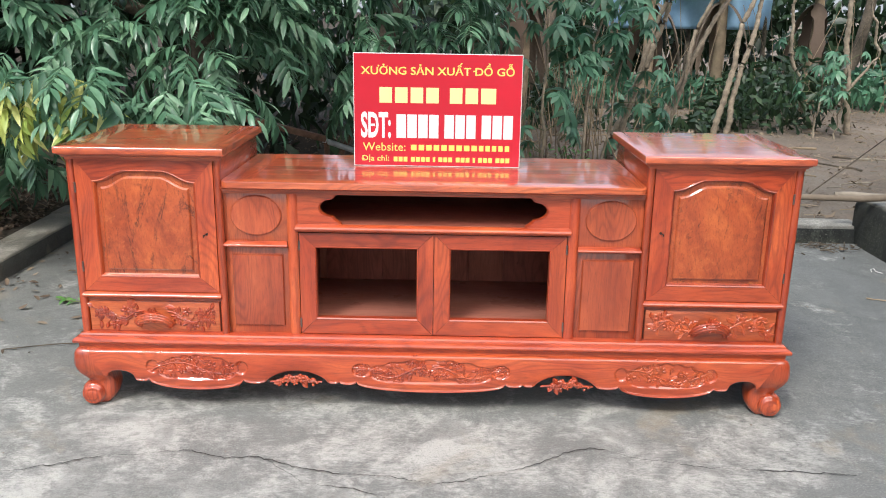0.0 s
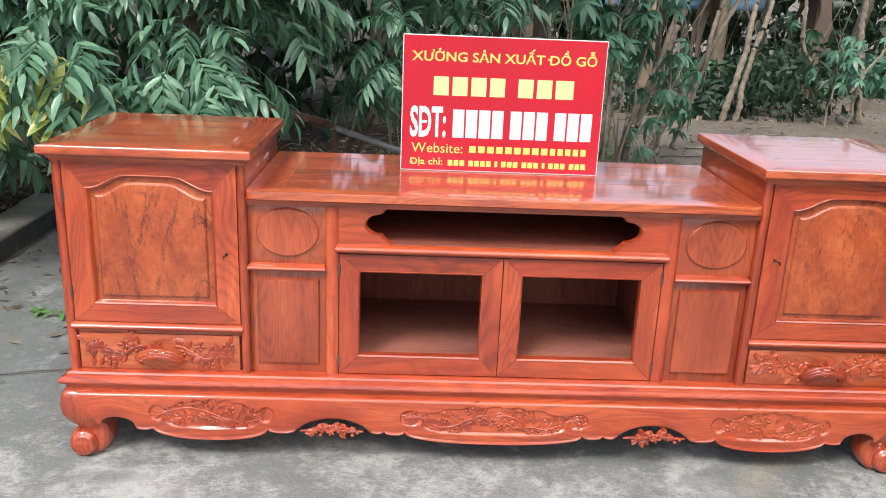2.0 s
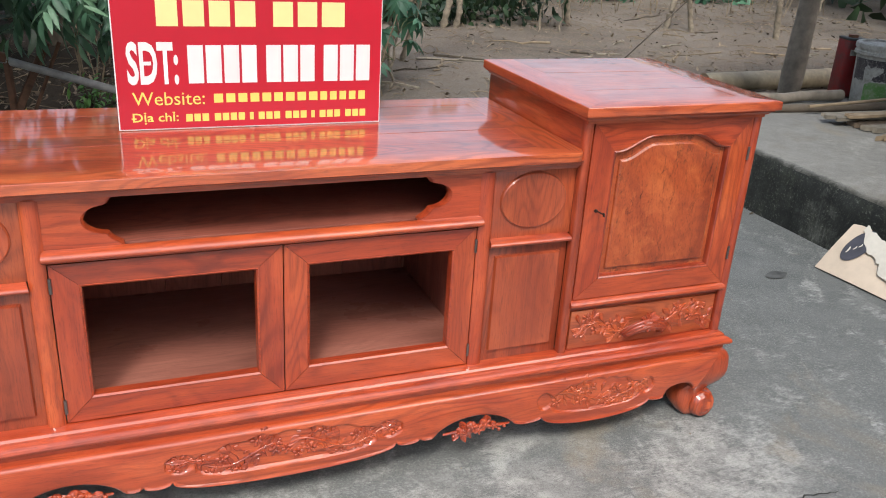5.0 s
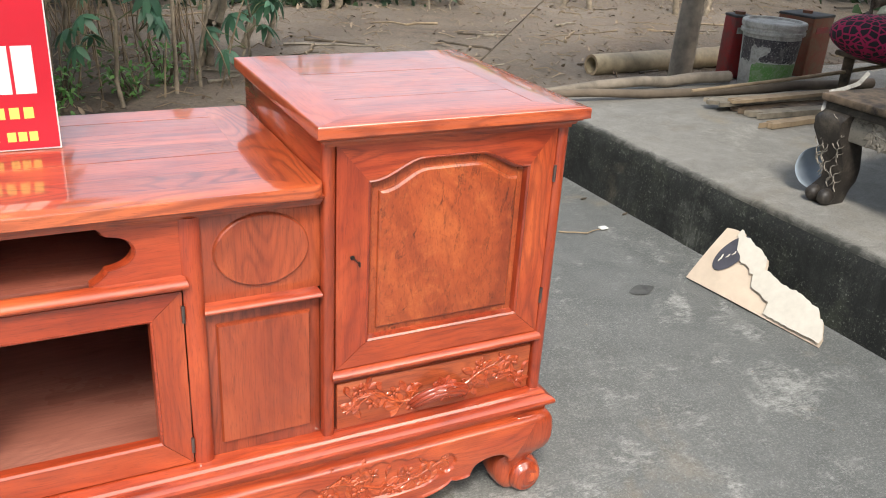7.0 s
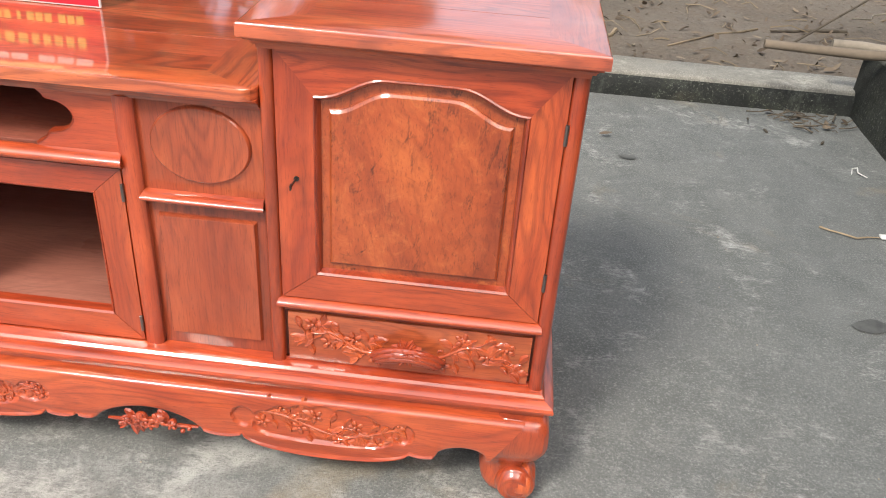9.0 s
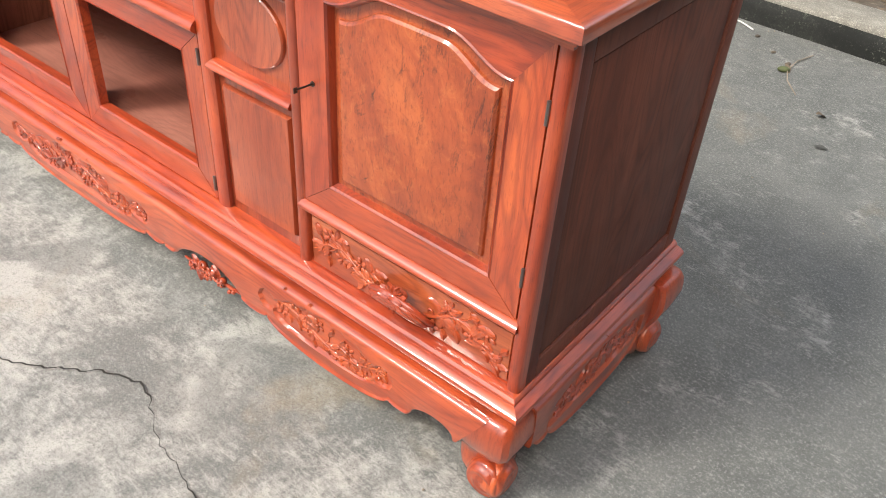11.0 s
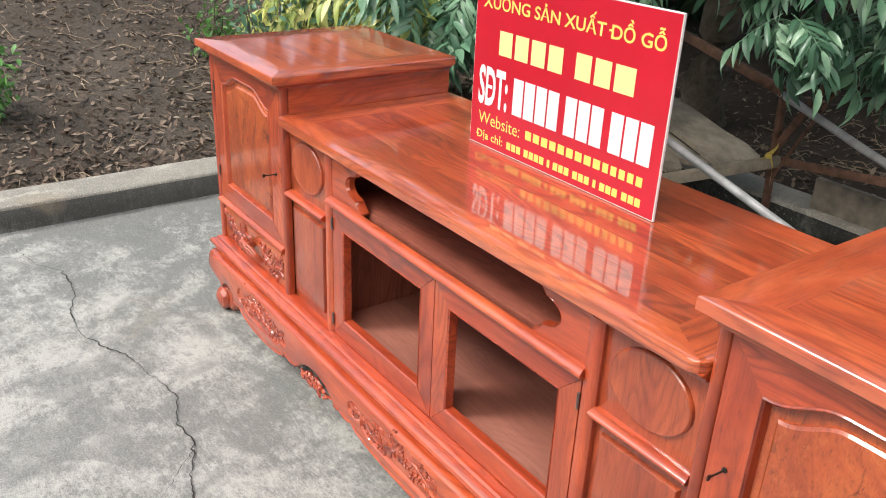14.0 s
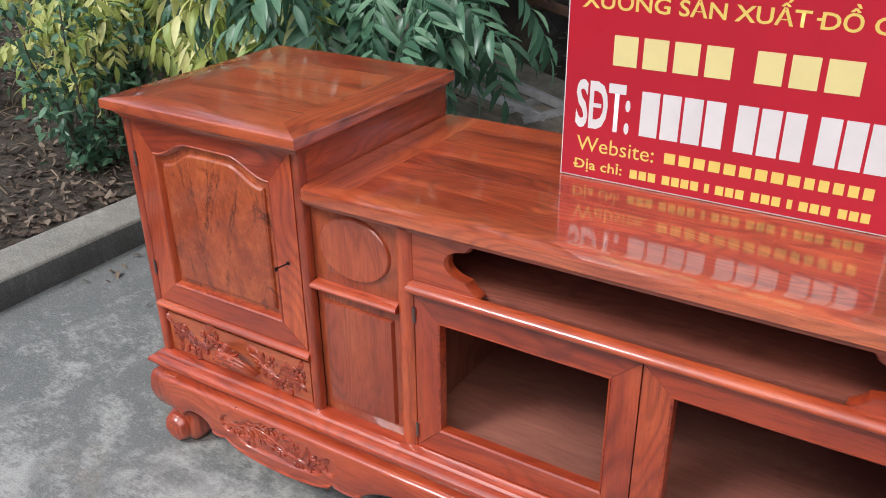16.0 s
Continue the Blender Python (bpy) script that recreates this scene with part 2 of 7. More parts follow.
def concrete(name, base, pale, damp, moss=0.0, worn=False, calm=1.0, edge=False):
    """Old concrete: smooth trowelled skin, scuffed pale patches, ochre stains, grit and damp."""
    g = Graph(name)
    c = g.coords()
    times = lambda col, k: tuple(min(0.8, v * k) for v in col)  # noqa: E731
    big = g.noise(c, 0.9, 6, 0.62, 0.6)
    blot = g.noise(c, 2.6, 8, 0.66, 0.8)
    mott = g.noise(c, 8.0, 12, 0.74, 0.7)
    flake = g.noise(c, 30.0, 12, 0.84, 0.4)
    scuff = g.noise(g.coords((26, 95, 1), 0.0, (0, 0, 0.6)), 1.0, 8, 0.8, 1.2)
    speck = g.noise(c, 170.0, 5, 0.8)
    grit = g.noise(c, 420.0, 3, 0.7)
    col = g.ramp(big, (0.3, damp), (0.72, base))
    col = g.mix(g.grey(mott, 0.50, 0.62, 0.0, 0.45), col, times(base, 1.25))
    col = g.mix(g.grey(mott, 0.38, 0.50, 0.5, 0.0), col, times(damp, 0.85))
    col = g.mix(g.grey(scuff, 0.50, 0.66, 0.0, 0.45 * calm), col, times(base, 1.5))
    wear = g.grey(blot, 0.50, 0.70)
    if worn:
        # trodden pale area in front of the middle of the yard
        m = g.node("ShaderNodeMapping", Vector=c)
        m.inputs["Location"].default_value, m.inputs["Scale"].default_value = (0.15, 0.42, 0.0), (0.36, 0.55, 0.0)
        ball = g.node("ShaderNodeTexGradient", Vector=m.outputs[0])
        ball.gradient_type = "SPHERICAL"
        trod = g.grey(ball.outputs[1], 0.1, 0.7, 0.0, 0.62)
        wear = g.math("MAXIMUM", g.math("MULTIPLY", wear, 0.45), g.math("ADD", trod, g.grey(blot, 0.36, 0.64, -0.45, 0.45)))
        col = g.mix(g.grey(ball.outputs[1], 0.1, 0.6, 0.0, 0.60), col, times(base, 1.35))
        col = g.mix(g.grey(blot, 0.36, 0.48, 0.45, 0.0), col, times(base, 0.95))
    torn = g.math("ADD", g.math("MULTIPLY", g.math("ADD", g.math("MULTIPLY", flake, 0.5), g.math("MULTIPLY", scuff, 0.5)), 0.85), g.math("ADD", g.math("MULTIPLY", mott, 0.38), g.math("MULTIPLY", wear, 0.20)))
    col = g.mix(g.grey(torn, 0.668, 0.740, 0.0, 0.75 * calm), col, pale)
    col = g.mix(g.grey(torn, 0.735, 0.80, 0.0, 0.75 * calm), col, times(pale, 1.3))
    if worn:
        dull = g.noise(c, 4.2, 5, 0.5, 0.9)
        col = g.mix(g.grey(dull, 0.53, 0.61, 0.0, 0.62), col, times(base, 1.02))
    stain = g.noise(c, 1.9, 6, 0.6, 0.8)
    col = g.mix(g.grey(stain, 0.60, 0.70, 0.0, 0.5), col, (0.28, 0.23, 0.155))
    col = g.mix(g.grey(speck, 0.53, 0.62, 0.0, 0.65 * calm), col, times(base, 2.1))
    col = g.mix(g.grey(speck, 0.36, 0.45, 0.55, 0.0), col, times(base, 0.55))
    col = g.mix(g.grey(grit, 0.56, 0.68, 0.0, 0.70), col, times(base, 0.42))
    col = g.mix(g.grey(flake, 0.26, 0.42, 0.65, 0.0), col, times(damp, 0.6))
    if moss:
        m = g.noise(c, 3.6, 10, 0.74, 0.8)
        col = g.mix(g.grey(m, 0.42, 0.62, 0.95, 0.1), col, (0.008, 0.009, 0.008))
        green = g.noise(c, 5.0, 12, 0.82, 0.2)
        col = g.mix(g.grey(green, 0.51, 0.62, 0.0, 0.60), col, (0.050, 0.056, 0.038))
        drip = g.noise(g.coords((14, 14, 1.6)), 1.0, 6, 0.7, 0.3)
        col = g.mix(g.grey(drip, 0.50, 0.66, 0.0, 0.75), col, (0.007, 0.008, 0.007))
        lichen = g.noise(c, 85.0, 8, 0.80, 0.1)
        where = g.math("MULTIPLY", g.grey(lichen, 0.55, 0.66, 0.0, 0.75), g.grey(g.noise(c, 5.0, 8, 0.75, 0.3), 0.40, 0.54))
        col = g.mix(where, col, (0.30, 0.31, 0.26))
    if edge:
        # brown seepage on the top and black moss creeping over the front edge
        seep = g.noise(c, 1.3, 7, 0.68, 0.8)
        col = g.mix(g.grey(seep, 0.52, 0.66, 0.0, 0.7), col, (0.165, 0.138, 0.10))
        split = g.node("ShaderNodeSeparateXYZ", Vector=c)
        creep = g.math("ADD", split.outputs[0], g.math("MULTIPLY", g.noise(c, 7.0, 12, 0.80, 0.4), -0.14))
        col = g.mix(g.grey(creep, 2.470, 2.510, 0.95, 0.0), col, (0.026, 0.028, 0.022))
    g.bump(g.math("ADD", g.math("MULTIPLY", torn, 1.5), g.math("ADD", speck, g.math("MULTIPLY", grit, 0.5))), 0.45, 0.005)
    return g.surface(col, g.grey(blot, 0.3, 0.7, 0.6, 0.9))


yard_concrete = concrete("yard_concrete", (0.152, 0.156, 0.147), (0.34, 0.338, 0.315), (0.112, 0.118, 0.112), 0.0, True)
kerb_concrete = concrete("kerb_concrete", (0.25, 0.237, 0.205), (0.34, 0.325, 0.28), (0.18, 0.172, 0.148))
platform_concrete = concrete("platform_concrete", (0.255, 0.243, 0.215), (0.34, 0.325, 0.285), (0.205, 0.196, 0.173), 0.0, False, 0.35, True)
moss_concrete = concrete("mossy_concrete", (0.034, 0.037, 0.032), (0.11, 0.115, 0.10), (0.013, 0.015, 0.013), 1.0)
crack_dark = plain("crack_shadow", (0.030, 0.030, 0.027), 0.95)
# darker concrete for the west kerb's upright face
dark_face = concrete("dark_kerb_concrete", (0.085, 0.085, 0.078), (0.15, 0.15, 0.14), (0.05, 0.052, 0.047))


def soil(name, k, tree_shade=False):
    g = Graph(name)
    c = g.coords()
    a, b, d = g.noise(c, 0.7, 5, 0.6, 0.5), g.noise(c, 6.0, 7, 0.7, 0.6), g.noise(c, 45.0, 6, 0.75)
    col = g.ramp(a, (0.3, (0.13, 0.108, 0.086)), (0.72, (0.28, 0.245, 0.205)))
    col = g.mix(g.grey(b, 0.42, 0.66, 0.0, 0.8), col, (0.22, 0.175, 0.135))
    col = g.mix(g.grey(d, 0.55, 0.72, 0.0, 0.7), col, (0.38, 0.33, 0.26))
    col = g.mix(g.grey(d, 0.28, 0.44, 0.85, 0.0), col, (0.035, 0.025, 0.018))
    if tree_shade:
        # the fruit tree's shade put into the soil colour, bare earth east of it
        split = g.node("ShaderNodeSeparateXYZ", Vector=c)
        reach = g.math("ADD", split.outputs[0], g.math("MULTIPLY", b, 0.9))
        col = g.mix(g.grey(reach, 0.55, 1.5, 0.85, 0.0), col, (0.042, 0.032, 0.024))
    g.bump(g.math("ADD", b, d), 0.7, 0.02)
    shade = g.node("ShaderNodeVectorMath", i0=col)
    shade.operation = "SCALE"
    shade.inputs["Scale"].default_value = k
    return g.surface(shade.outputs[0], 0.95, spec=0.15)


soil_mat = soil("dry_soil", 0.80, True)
# same soil scaled down: the bank's shade is put into its colour
shaded_soil = soil("shaded_bank_soil", 0.36)


# ---- building helpers ----
def part(name, bm, material, parent=None, label="", smooth=0.0):
    """Links a bmesh as one mesh object under a thing or a part. smooth: shade faces smooth below this angle."""
    bmesh.ops.recalc_face_normals(bm, faces=bm.faces)
    me = bpy.data.meshes.new(name)
    bm.to_mesh(me)
    bm.free()
    me.materials.append(material)
    if smooth:
        me.shade_smooth()
        me.set_sharp_from_angle(angle=radians(smooth))
    ob = new(name, me)
    ob.parent = parent
    if label:
        ob["label"] = label
    return ob


def thing(name, label, category, group="", kind="", at=(0, 0, 0)):
    ob = new(name)
    ob.empty_display_size = 0.1
    ob.location = at
    return tagged(ob, label, category, group, kind)


def box(bm, x0, x1, y0, y1, z0, z1, bevel=0.0, segments=2):
    r = bmesh.ops.create_cube(bm, size=1.0, matrix=Matrix.Translation(((x0 + x1) / 2, (y0 + y1) / 2, (z0 + z1) / 2)) @ Matrix.Diagonal((abs(x1 - x0), abs(y1 - y0), abs(z1 - z0), 1)))
    if bevel:
        edges = {e for v in r["verts"] for e in v.link_edges}
        bmesh.ops.bevel(bm, geom=list(edges), offset=bevel, segments=segments, profile=0.5, affect="EDGES")
    return bm


def block(name, dims, material, parent, label="", bevel=0.002):
    return part(name, box(bmesh.new(), *dims, bevel), material, parent, label, 35)


def strip(bm, a, b, ya, yb, back):
    """A band in the xz plane between the point rows a and b, its front at ya along a and yb along b, its back flat."""
    rows = []
    for (ax, az), (bx, bz) in zip(a, b):
        rows.append([bm.verts.new(p) for p in ((ax, ya, az), (bx, yb, bz), (bx, back, bz), (ax, back, az))])
    for p, q in zip(rows, rows[1:]):
        for i in range(4):
            bm.faces.new((p[i], p[(i + 1) % 4], q[(i + 1) % 4], q[i]))
    bm.faces.new(rows[0])
    bm.faces.new(rows[-1][::-1])
    return bm


def rings(bm, outlines, ys, fill=True):
    """A face built of closed outlines in the xz plane, one inside the other, each at its own depth."""
    loops = [[bm.verts.new((x, y, z)) for x, z in line] for line, y in zip(outlines, ys)]
    for p, q in zip(loops, loops[1:]):
        for i in range(len(p)):
            j = (i + 1) % len(p)
            bm.faces.new((p[i], p[j], q[j], q[i]))
    if fill:
        bm.faces.new(loops[-1])
    return bm


def moulding(name, profile, x0, x1, y0, y1, parent, label=""):
    """A moulding of (out, z) points in three lengths, mitred at the front corners, each with its grain along it."""
    for piece, material in (("front", wood_x), ("west", wood_y), ("east", wood_y)):
        bm, rows = bmesh.new(), []
        for o, z in profile:
            ends = {"front": ((x0 - o, y0 - o, z), (x1 + o, y0 - o, z)), "west": ((x0 - o, y1, z), (x0 - o, y0 - o, z)), "east": ((x1 + o, y0 - o, z), (x1 + o, y1, z))}[piece]
            rows.append([bm.verts.new(p) for p in ends])
        for p, q in zip(rows, rows[1:]):
            bm.faces.new((p[0], p[1], q[1], q[0]))
        part(name, bm, material, parent, label, 30)


def tube(bm, points, radius, sides=8, flat=1.0, cap=True):
    """A round bar along points; radius: a number or one a point."""
    pts = [Vector(p) for p in points]
    rad = radius if isinstance(radius, (list, tuple)) else [radius] * len(pts)
    rows, up = [], Vector((0, 0, 1))
    for i, p in enumerate(pts):
        d = (pts[min(i + 1, len(pts) - 1)] - pts[max(i - 1, 0)]).normalized()
        ref = up if abs(d.dot(up)) < 0.95 else Vector((1, 0, 0))
        s = d.cross(ref).normalized()
        u = s.cross(d)
        rows.append([bm.verts.new(p + rad[i] * (math.cos(2 * math.pi * k / sides) * s + flat * math.sin(2 * math.pi * k / sides) * u)) for k in range(sides)])
    for p, q in zip(rows, rows[1:]):
        for k in range(sides):
            bm.faces.new((p[k], p[(k + 1) % sides], q[(k + 1) % sides], q[k]))
    if cap:
        bm.faces.new(rows[0][::-1])
        bm.faces.new(rows[-1])
    return bm


def blob(bm, centre, size, turn=(0, 0, 0), u=8, v=5):
    m = pose(*centre, *turn) @ Matrix.Diagonal((*size, 1))
    bmesh.ops.create_uvsphere(bm, u_segments=u, v_segments=v, radius=1.0, matrix=m)
    return bm


def half_round(name, x0, x1, z0, z1, y, out, material, parent):
    """A horizontal half-round moulding with mitred ends."""
    bm, rows, n = bmesh.new(), [], 14
    prof = [(0.0, 0.0)] + [(out * math.sin(math.pi * i / n) ** 0.75, i / n) for i in range(1, n)] + [(0.0, 1.0)]
    for o, f in prof:
        z = z0 + (z1 - z0) * f
        rows.append([bm.verts.new(p) for p in ((x0 + (out - o) * 0.2, y - o, z), (x1 - (out - o) * 0.2, y - o, z))])
    for p, q in zip(rows, rows[1:]):
        bm.faces.new((p[0], p[1], q[1], q[0]))
    bm.faces.new([r[0] for r in rows])
    bm.faces.new([r[1] for r in rows])
    bm.faces.new((rows[0][0], rows[0][1], rows[-1][1], rows[-1][0]))
    return part(name, bm, material, parent, "", 28)


def bead_post(name, x0, x1, y, out, z0, z1, parent):
    """An upright post with a rounded front."""
    bm, rows, n = bmesh.new(), [], 8
    prof = [(0.0, y + 0.016)] + [(i / n, y - out * math.sin(math.pi * i / n) ** 0.6) for i in range(n + 1)] + [(1.0, y + 0.016)]
    for f, yy in prof:
        x = x0 + (x1 - x0) * f
        rows.append([bm.verts.new((x, yy, z0)), bm.verts.new((x, yy, z1))])
    for p, q in zip(rows, rows[1:]):
        bm.faces.new((p[0], p[1], q[1], q[0]))
    bm.faces.new([r[1] for r in rows])
    bm.faces.new([r[0] for r in rows])
    bm.faces.new((rows[0][0], rows[0][1], rows[-1][1], rows[-1][0]))
    return part(name, bm, wood_z, parent, "", 40)


# ---- carving: stems, blossoms and leaves in low relief ----
def blossom(bm, x, y, z, r, rnd, petals=5):
    turn = rnd.random() * 6.3
    for k in range(petals):
        a = turn + 2 * math.pi * k / petals
        blob(bm, (x + 0.62 * r * math.cos(a), y, z + 0.62 * r * math.sin(a)), (0.44 * r, 0.0026, 0.29 * r), (0, -math.degrees(a), 0), 7, 4)
    blob(bm, (x, y - 0.002, z), (0.22 * r, 0.0030, 0.22 * r), (0, 0, 0), 7, 4)


def leaf_relief(bm, x, y, z, length, angle, width=0.32):
    """A pointed leaf with a raised rib, lying in the xz plane."""
    c, s = math.cos(angle), math.sin(angle)
    rows = []
    for i in range(5):
        f = i / 4
        w = length * width * math.sin(math.pi * min(1, f * 0.94 + 0.04)) ** 0.8
        rows.append([bm.verts.new((x + length * f * c - o * w * s, y - d, z + length * f * s + o * w * c)) for o, d in ((-1, -0.002), (-0.45, 0.0028), (0, 0.0014), (0.45, 0.0036), (1, -0.002))])
    for p, q in zip(rows, rows[1:]):
        for k in range(4):
            bm.faces.new((p[k], p[k + 1], q[k + 1], q[k]))


def spray_relief(x0, x1, z_mid, height, y, seed, big=1.0, gap=0.0):
    """A flowering branch in relief from x0 to x1, keeping clear of the middle by gap."""
    rnd, bm = random.Random(seed), bmesh.new()
    sign = 1 if x1 > x0 else -1
    length = abs(x1 - x0)
    ph = rnd.random() * 6.3
    mid = lambda f: z_mid + 0.26 * height * math.sin(ph + f * 6.0)  # noqa: E731
    pts = [(x0 + (x1 - x0) * f, y - 0.001, mid(f)) for f in [i / 14 for i in range(15)]]
    tube(bm, pts, [0.0036 * big * (1 - 0.45 * i / 14) for i in range(15)], 6)
    n = max(5, int(length / (0.0115 * big)))
    for i in range(n):
        f = (i + 0.5 + rnd.uniform(-0.25, 0.25)) / n
        x, z = x0 + (x1 - x0) * f, mid(f)
        side = 1 if i % 2 else -1
        reach = height * rnd.uniform(0.20, 0.36)
        tip = (x + sign * rnd.uniform(0.004, 0.022), y - 0.001, max(z_mid - 0.42 * height, min(z_mid + 0.42 * height, z + side * reach)))
        tube(bm, [(x, y, z), ((x + tip[0]) / 2 + 0.004, y - 0.0015, (z + tip[2]) / 2), tip], [0.0022 * big, 0.0018 * big, 0.0014 * big], 5)
        if i % 3 == 0:
            blossom(bm, tip[0], y - 0.001, tip[2], 0.0165 * big, rnd)
        elif i % 3 == 1:
            for k in range(3):
                leaf_relief(bm, tip[0], y - 0.0005, tip[2], rnd.uniform(0.024, 0.036) * big, rnd.uniform(0, 6.28), 0.30)
        else:
            leaf_relief(bm, tip[0], y - 0.001, tip[2], 0.022 * big, math.atan2(tip[2] - z, tip[0] - x), 0.36)
            leaf_relief(bm, x, y - 0.0005, z, 0.024 * big, side * -1.0 if sign > 0 else math.pi + side)
    for k in range(2 * n // 3):
        f = rnd.random()
        leaf_relief(bm, x0 + (x1 - x0) * f, y - 0.0005, mid(f), rnd.uniform(0.022, 0.038) * big, rnd.uniform(0, 6.28), 0.24)
    for k in range(max(2, n // 5)):
        f, b0, r = rnd.random(), rnd.uniform(0, 6.28), rnd.uniform(0.007, 0.013) * big
        cx, cz = x0 + (x1 - x0) * f, max(z_mid - 0.30 * height, min(z_mid + 0.30 * height, mid(f) + rnd.choice((-1, 1)) * 0.16 * height))
        tube(bm, [(cx + r * math.cos(b0 + t * 0.62) * (1 - t / 13), y - 0.001, cz + r * math.sin(b0 + t * 0.62) * (1 - t / 13)) for t in range(10)], 0.0017 * big, 5)
    a0 = rnd.uniform(2, 4)
    curl = [(x1 + sign * 0.012 * math.cos(a0 + t * 0.7) * (1 - t / 11), y - 0.001, mid(1.0) + 0.012 * math.sin(a0 + t * 0.7) * (1 - t / 11)) for t in range(9)]
    tube(bm, curl, 0.0021 * big, 5)
    return bm


# ---- the television console ----
console = thing("tv_console", "long red-brown varnished hardwood TV console, carved apron, two taller end cabinets", "tv console")
BACK = 0.520


def arch_outline(cx, hw, z0, spring, rise, n=24):
    """A closed outline with an ogee-arched top."""
    pts = [(cx - hw, z0), (cx + hw, z0), (cx + hw, spring)]
    for i in range(1, n):
        u = 1 - 2 * i / n
        s = min(1.0, max(0.0, (0.94 - abs(u)) / 0.58))
        pts.append((cx + hw * u, spring + rise * (s * s * (3 - 2 * s)) + 0.10 * rise * (1 - u * u)))
    pts.append((cx - hw, spring))
    return pts


def cabinet_door(side):
    cx = side * 0.941
    x0, x1, z0, z1, y = cx - 0.2249, cx + 0.2249, 0.409, 0.858, -0.012
    door = new("cabinet_door")
    door.parent = console
    door["label"] = "arched burl-panel cabinet door"
    hw, bz, sp, rise = 0.168, 0.459, 0.787, 0.033
    line = arch_outline(cx + side * 0.003, hw, bz, sp, rise)
    px = cx + side * 0.003
    # mitred frame
    part("stile", strip(bmesh.new(), [(x0, z0), (x0, z1)], [(px - hw, bz), (px - hw, sp)], y, y, 0.012), wood_z, door)
    part("stile", strip(bmesh.new(), [(x1, z0), (x1, z1)], [(px + hw, bz), (px + hw, sp)], y, y, 0.012), wood_z, door)
    part("rail", strip(bmesh.new(), [(x0 + 0.0011, z0), (x1 - 0.0011, z0)], [(px - hw + 0.0011, bz), (px + hw - 0.0011, bz)], y - 0.0006, y - 0.0006, 0.012), wood_x, door)
    arc = line[2:]
    part("arched_rail", strip(bmesh.new(), [(x1 + (x0 - x1) * i / (len(arc) - 1), z1) for i in range(len(arc))], arc, y - 0.0006, y - 0.0006, 0.012), wood_x, door)
    # slip moulding and fielded panel
    inset = lambda d: arch_outline(px, hw - d, bz + d, sp - d, rise)  # noqa: E731
    part("slip_moulding", rings(bmesh.new(), [inset(0.0), inset(0.0025), inset(0.006), inset(0.008), inset(0.010)], [y, y - 0.0022, y + 0.001, y + 0.007, y + 0.0125], False), wood_z, door, "", 15)
    part("panel", rings(bmesh.new(), [inset(0.009), inset(0.0235), inset(0.0245), inset(0.0285), inset(0.033)], [y + 0.0125, y + 0.0115, y + 0.007, y + 0.0035, y + 0.003]), burl_panel, door, "burl-figured raised panel", 20)
    for hz in (0.763, 0.494):
        bm = bmesh.new()
        tube(bm, [(cx + side * 0.2265, y - 0.002, hz - 0.017), (cx + side * 0.2265, y - 0.002, hz + 0.017)], 0.0032, 8)
        part("hinge", bm, hinge_steel, door, "small steel hinge", 40)
    bm = bmesh.new()
    kx, kz = cx - side * 0.194, 0.642 if side > 0 else 0.612
    tube(bm, [(kx, y + 0.001, kz), (kx, y - 0.002, kz)], 0.0045, 10)
    tube(bm, [(kx, y, kz), (kx, y - 0.036, kz + 0.003)], 0.0017, 6)
    box(bm, kx - 0.001, kx + 0.001, y - 0.040, y - 0.033, kz - 0.002, kz + 0.007)
    part("key", bm, key_steel, door, "small key in its lock", 40)
    return door


def drawer(side):
    cx = side * 0.9425
    d = new("drawer")
    d.parent = console
    d["label"] = "carved drawer front with flower relief"
    block("drawer_front", (cx - 0.2205, cx + 0.2205, -0.006, 0.02, 0.266, 0.371), field_x, d, "", 0.0015)
    part("carving", spray_relief(cx + side * 0.045, cx + side * 0.198, 0.318, 0.072, -0.0065, 5 + side, 1.05), wood_x, d, "flower sprays in relief", 85)
    part("carving", spray_relief(cx - side * 0.045, cx - side * 0.198, 0.318, 0.072, -0.0065, 9 + side, 1.05), wood_x, d, "flower sprays in relief", 85)
    h = new("handle")
    h.parent = d
    h["label"] = "arched leaf-carved wooden pull"
    bm = bmesh.new()
    n = 20
    arc = [(cx + 0.056 * math.sin(a), -0.006 - 0.030 * max(0.0, math.cos(a)) ** 0.7, 0.286 + 0.036 * math.cos(a)) for a in [-1.56 + 3.12 * i / n for i in range(n + 1)]]
    for k, (lift, out) in enumerate(((-0.009, 0.001), (-0.002, 0.005), (0.006, 0.005), (0.013, 0.001))):
        tube(bm, [(p[0] + (p[0] - cx) * 0.09 * (k - 1), p[1] - out, p[2] + lift * (0.5 + 0.5 * math.sin(math.pi * i / n))) for i, p in enumerate(arc)], [0.0042 + 0.0022 * math.sin(math.pi * i / n) for i in range(n + 1)], 10)
    part("pull", bm, wood_x, h, "", 50)
    bm = bmesh.new()
    for k in range(9):
        a = math.pi * (0.02 + 0.96 * k / 8)
        leaf_relief(bm, cx, -0.034, 0.330, 0.024 + 0.006 * (k % 2), a, 0.24)
        leaf_relief(bm, cx, -0.043, 0.336, 0.026 + 0.005 * (k % 2), -a, 0.24)
    blob(bm, (cx, -0.026, 0.333), (0.022, 0.015, 0.010), (0, 0, 0), 12, 8)
    part("leaf_boss", bm, wood_x, h, "", 50)


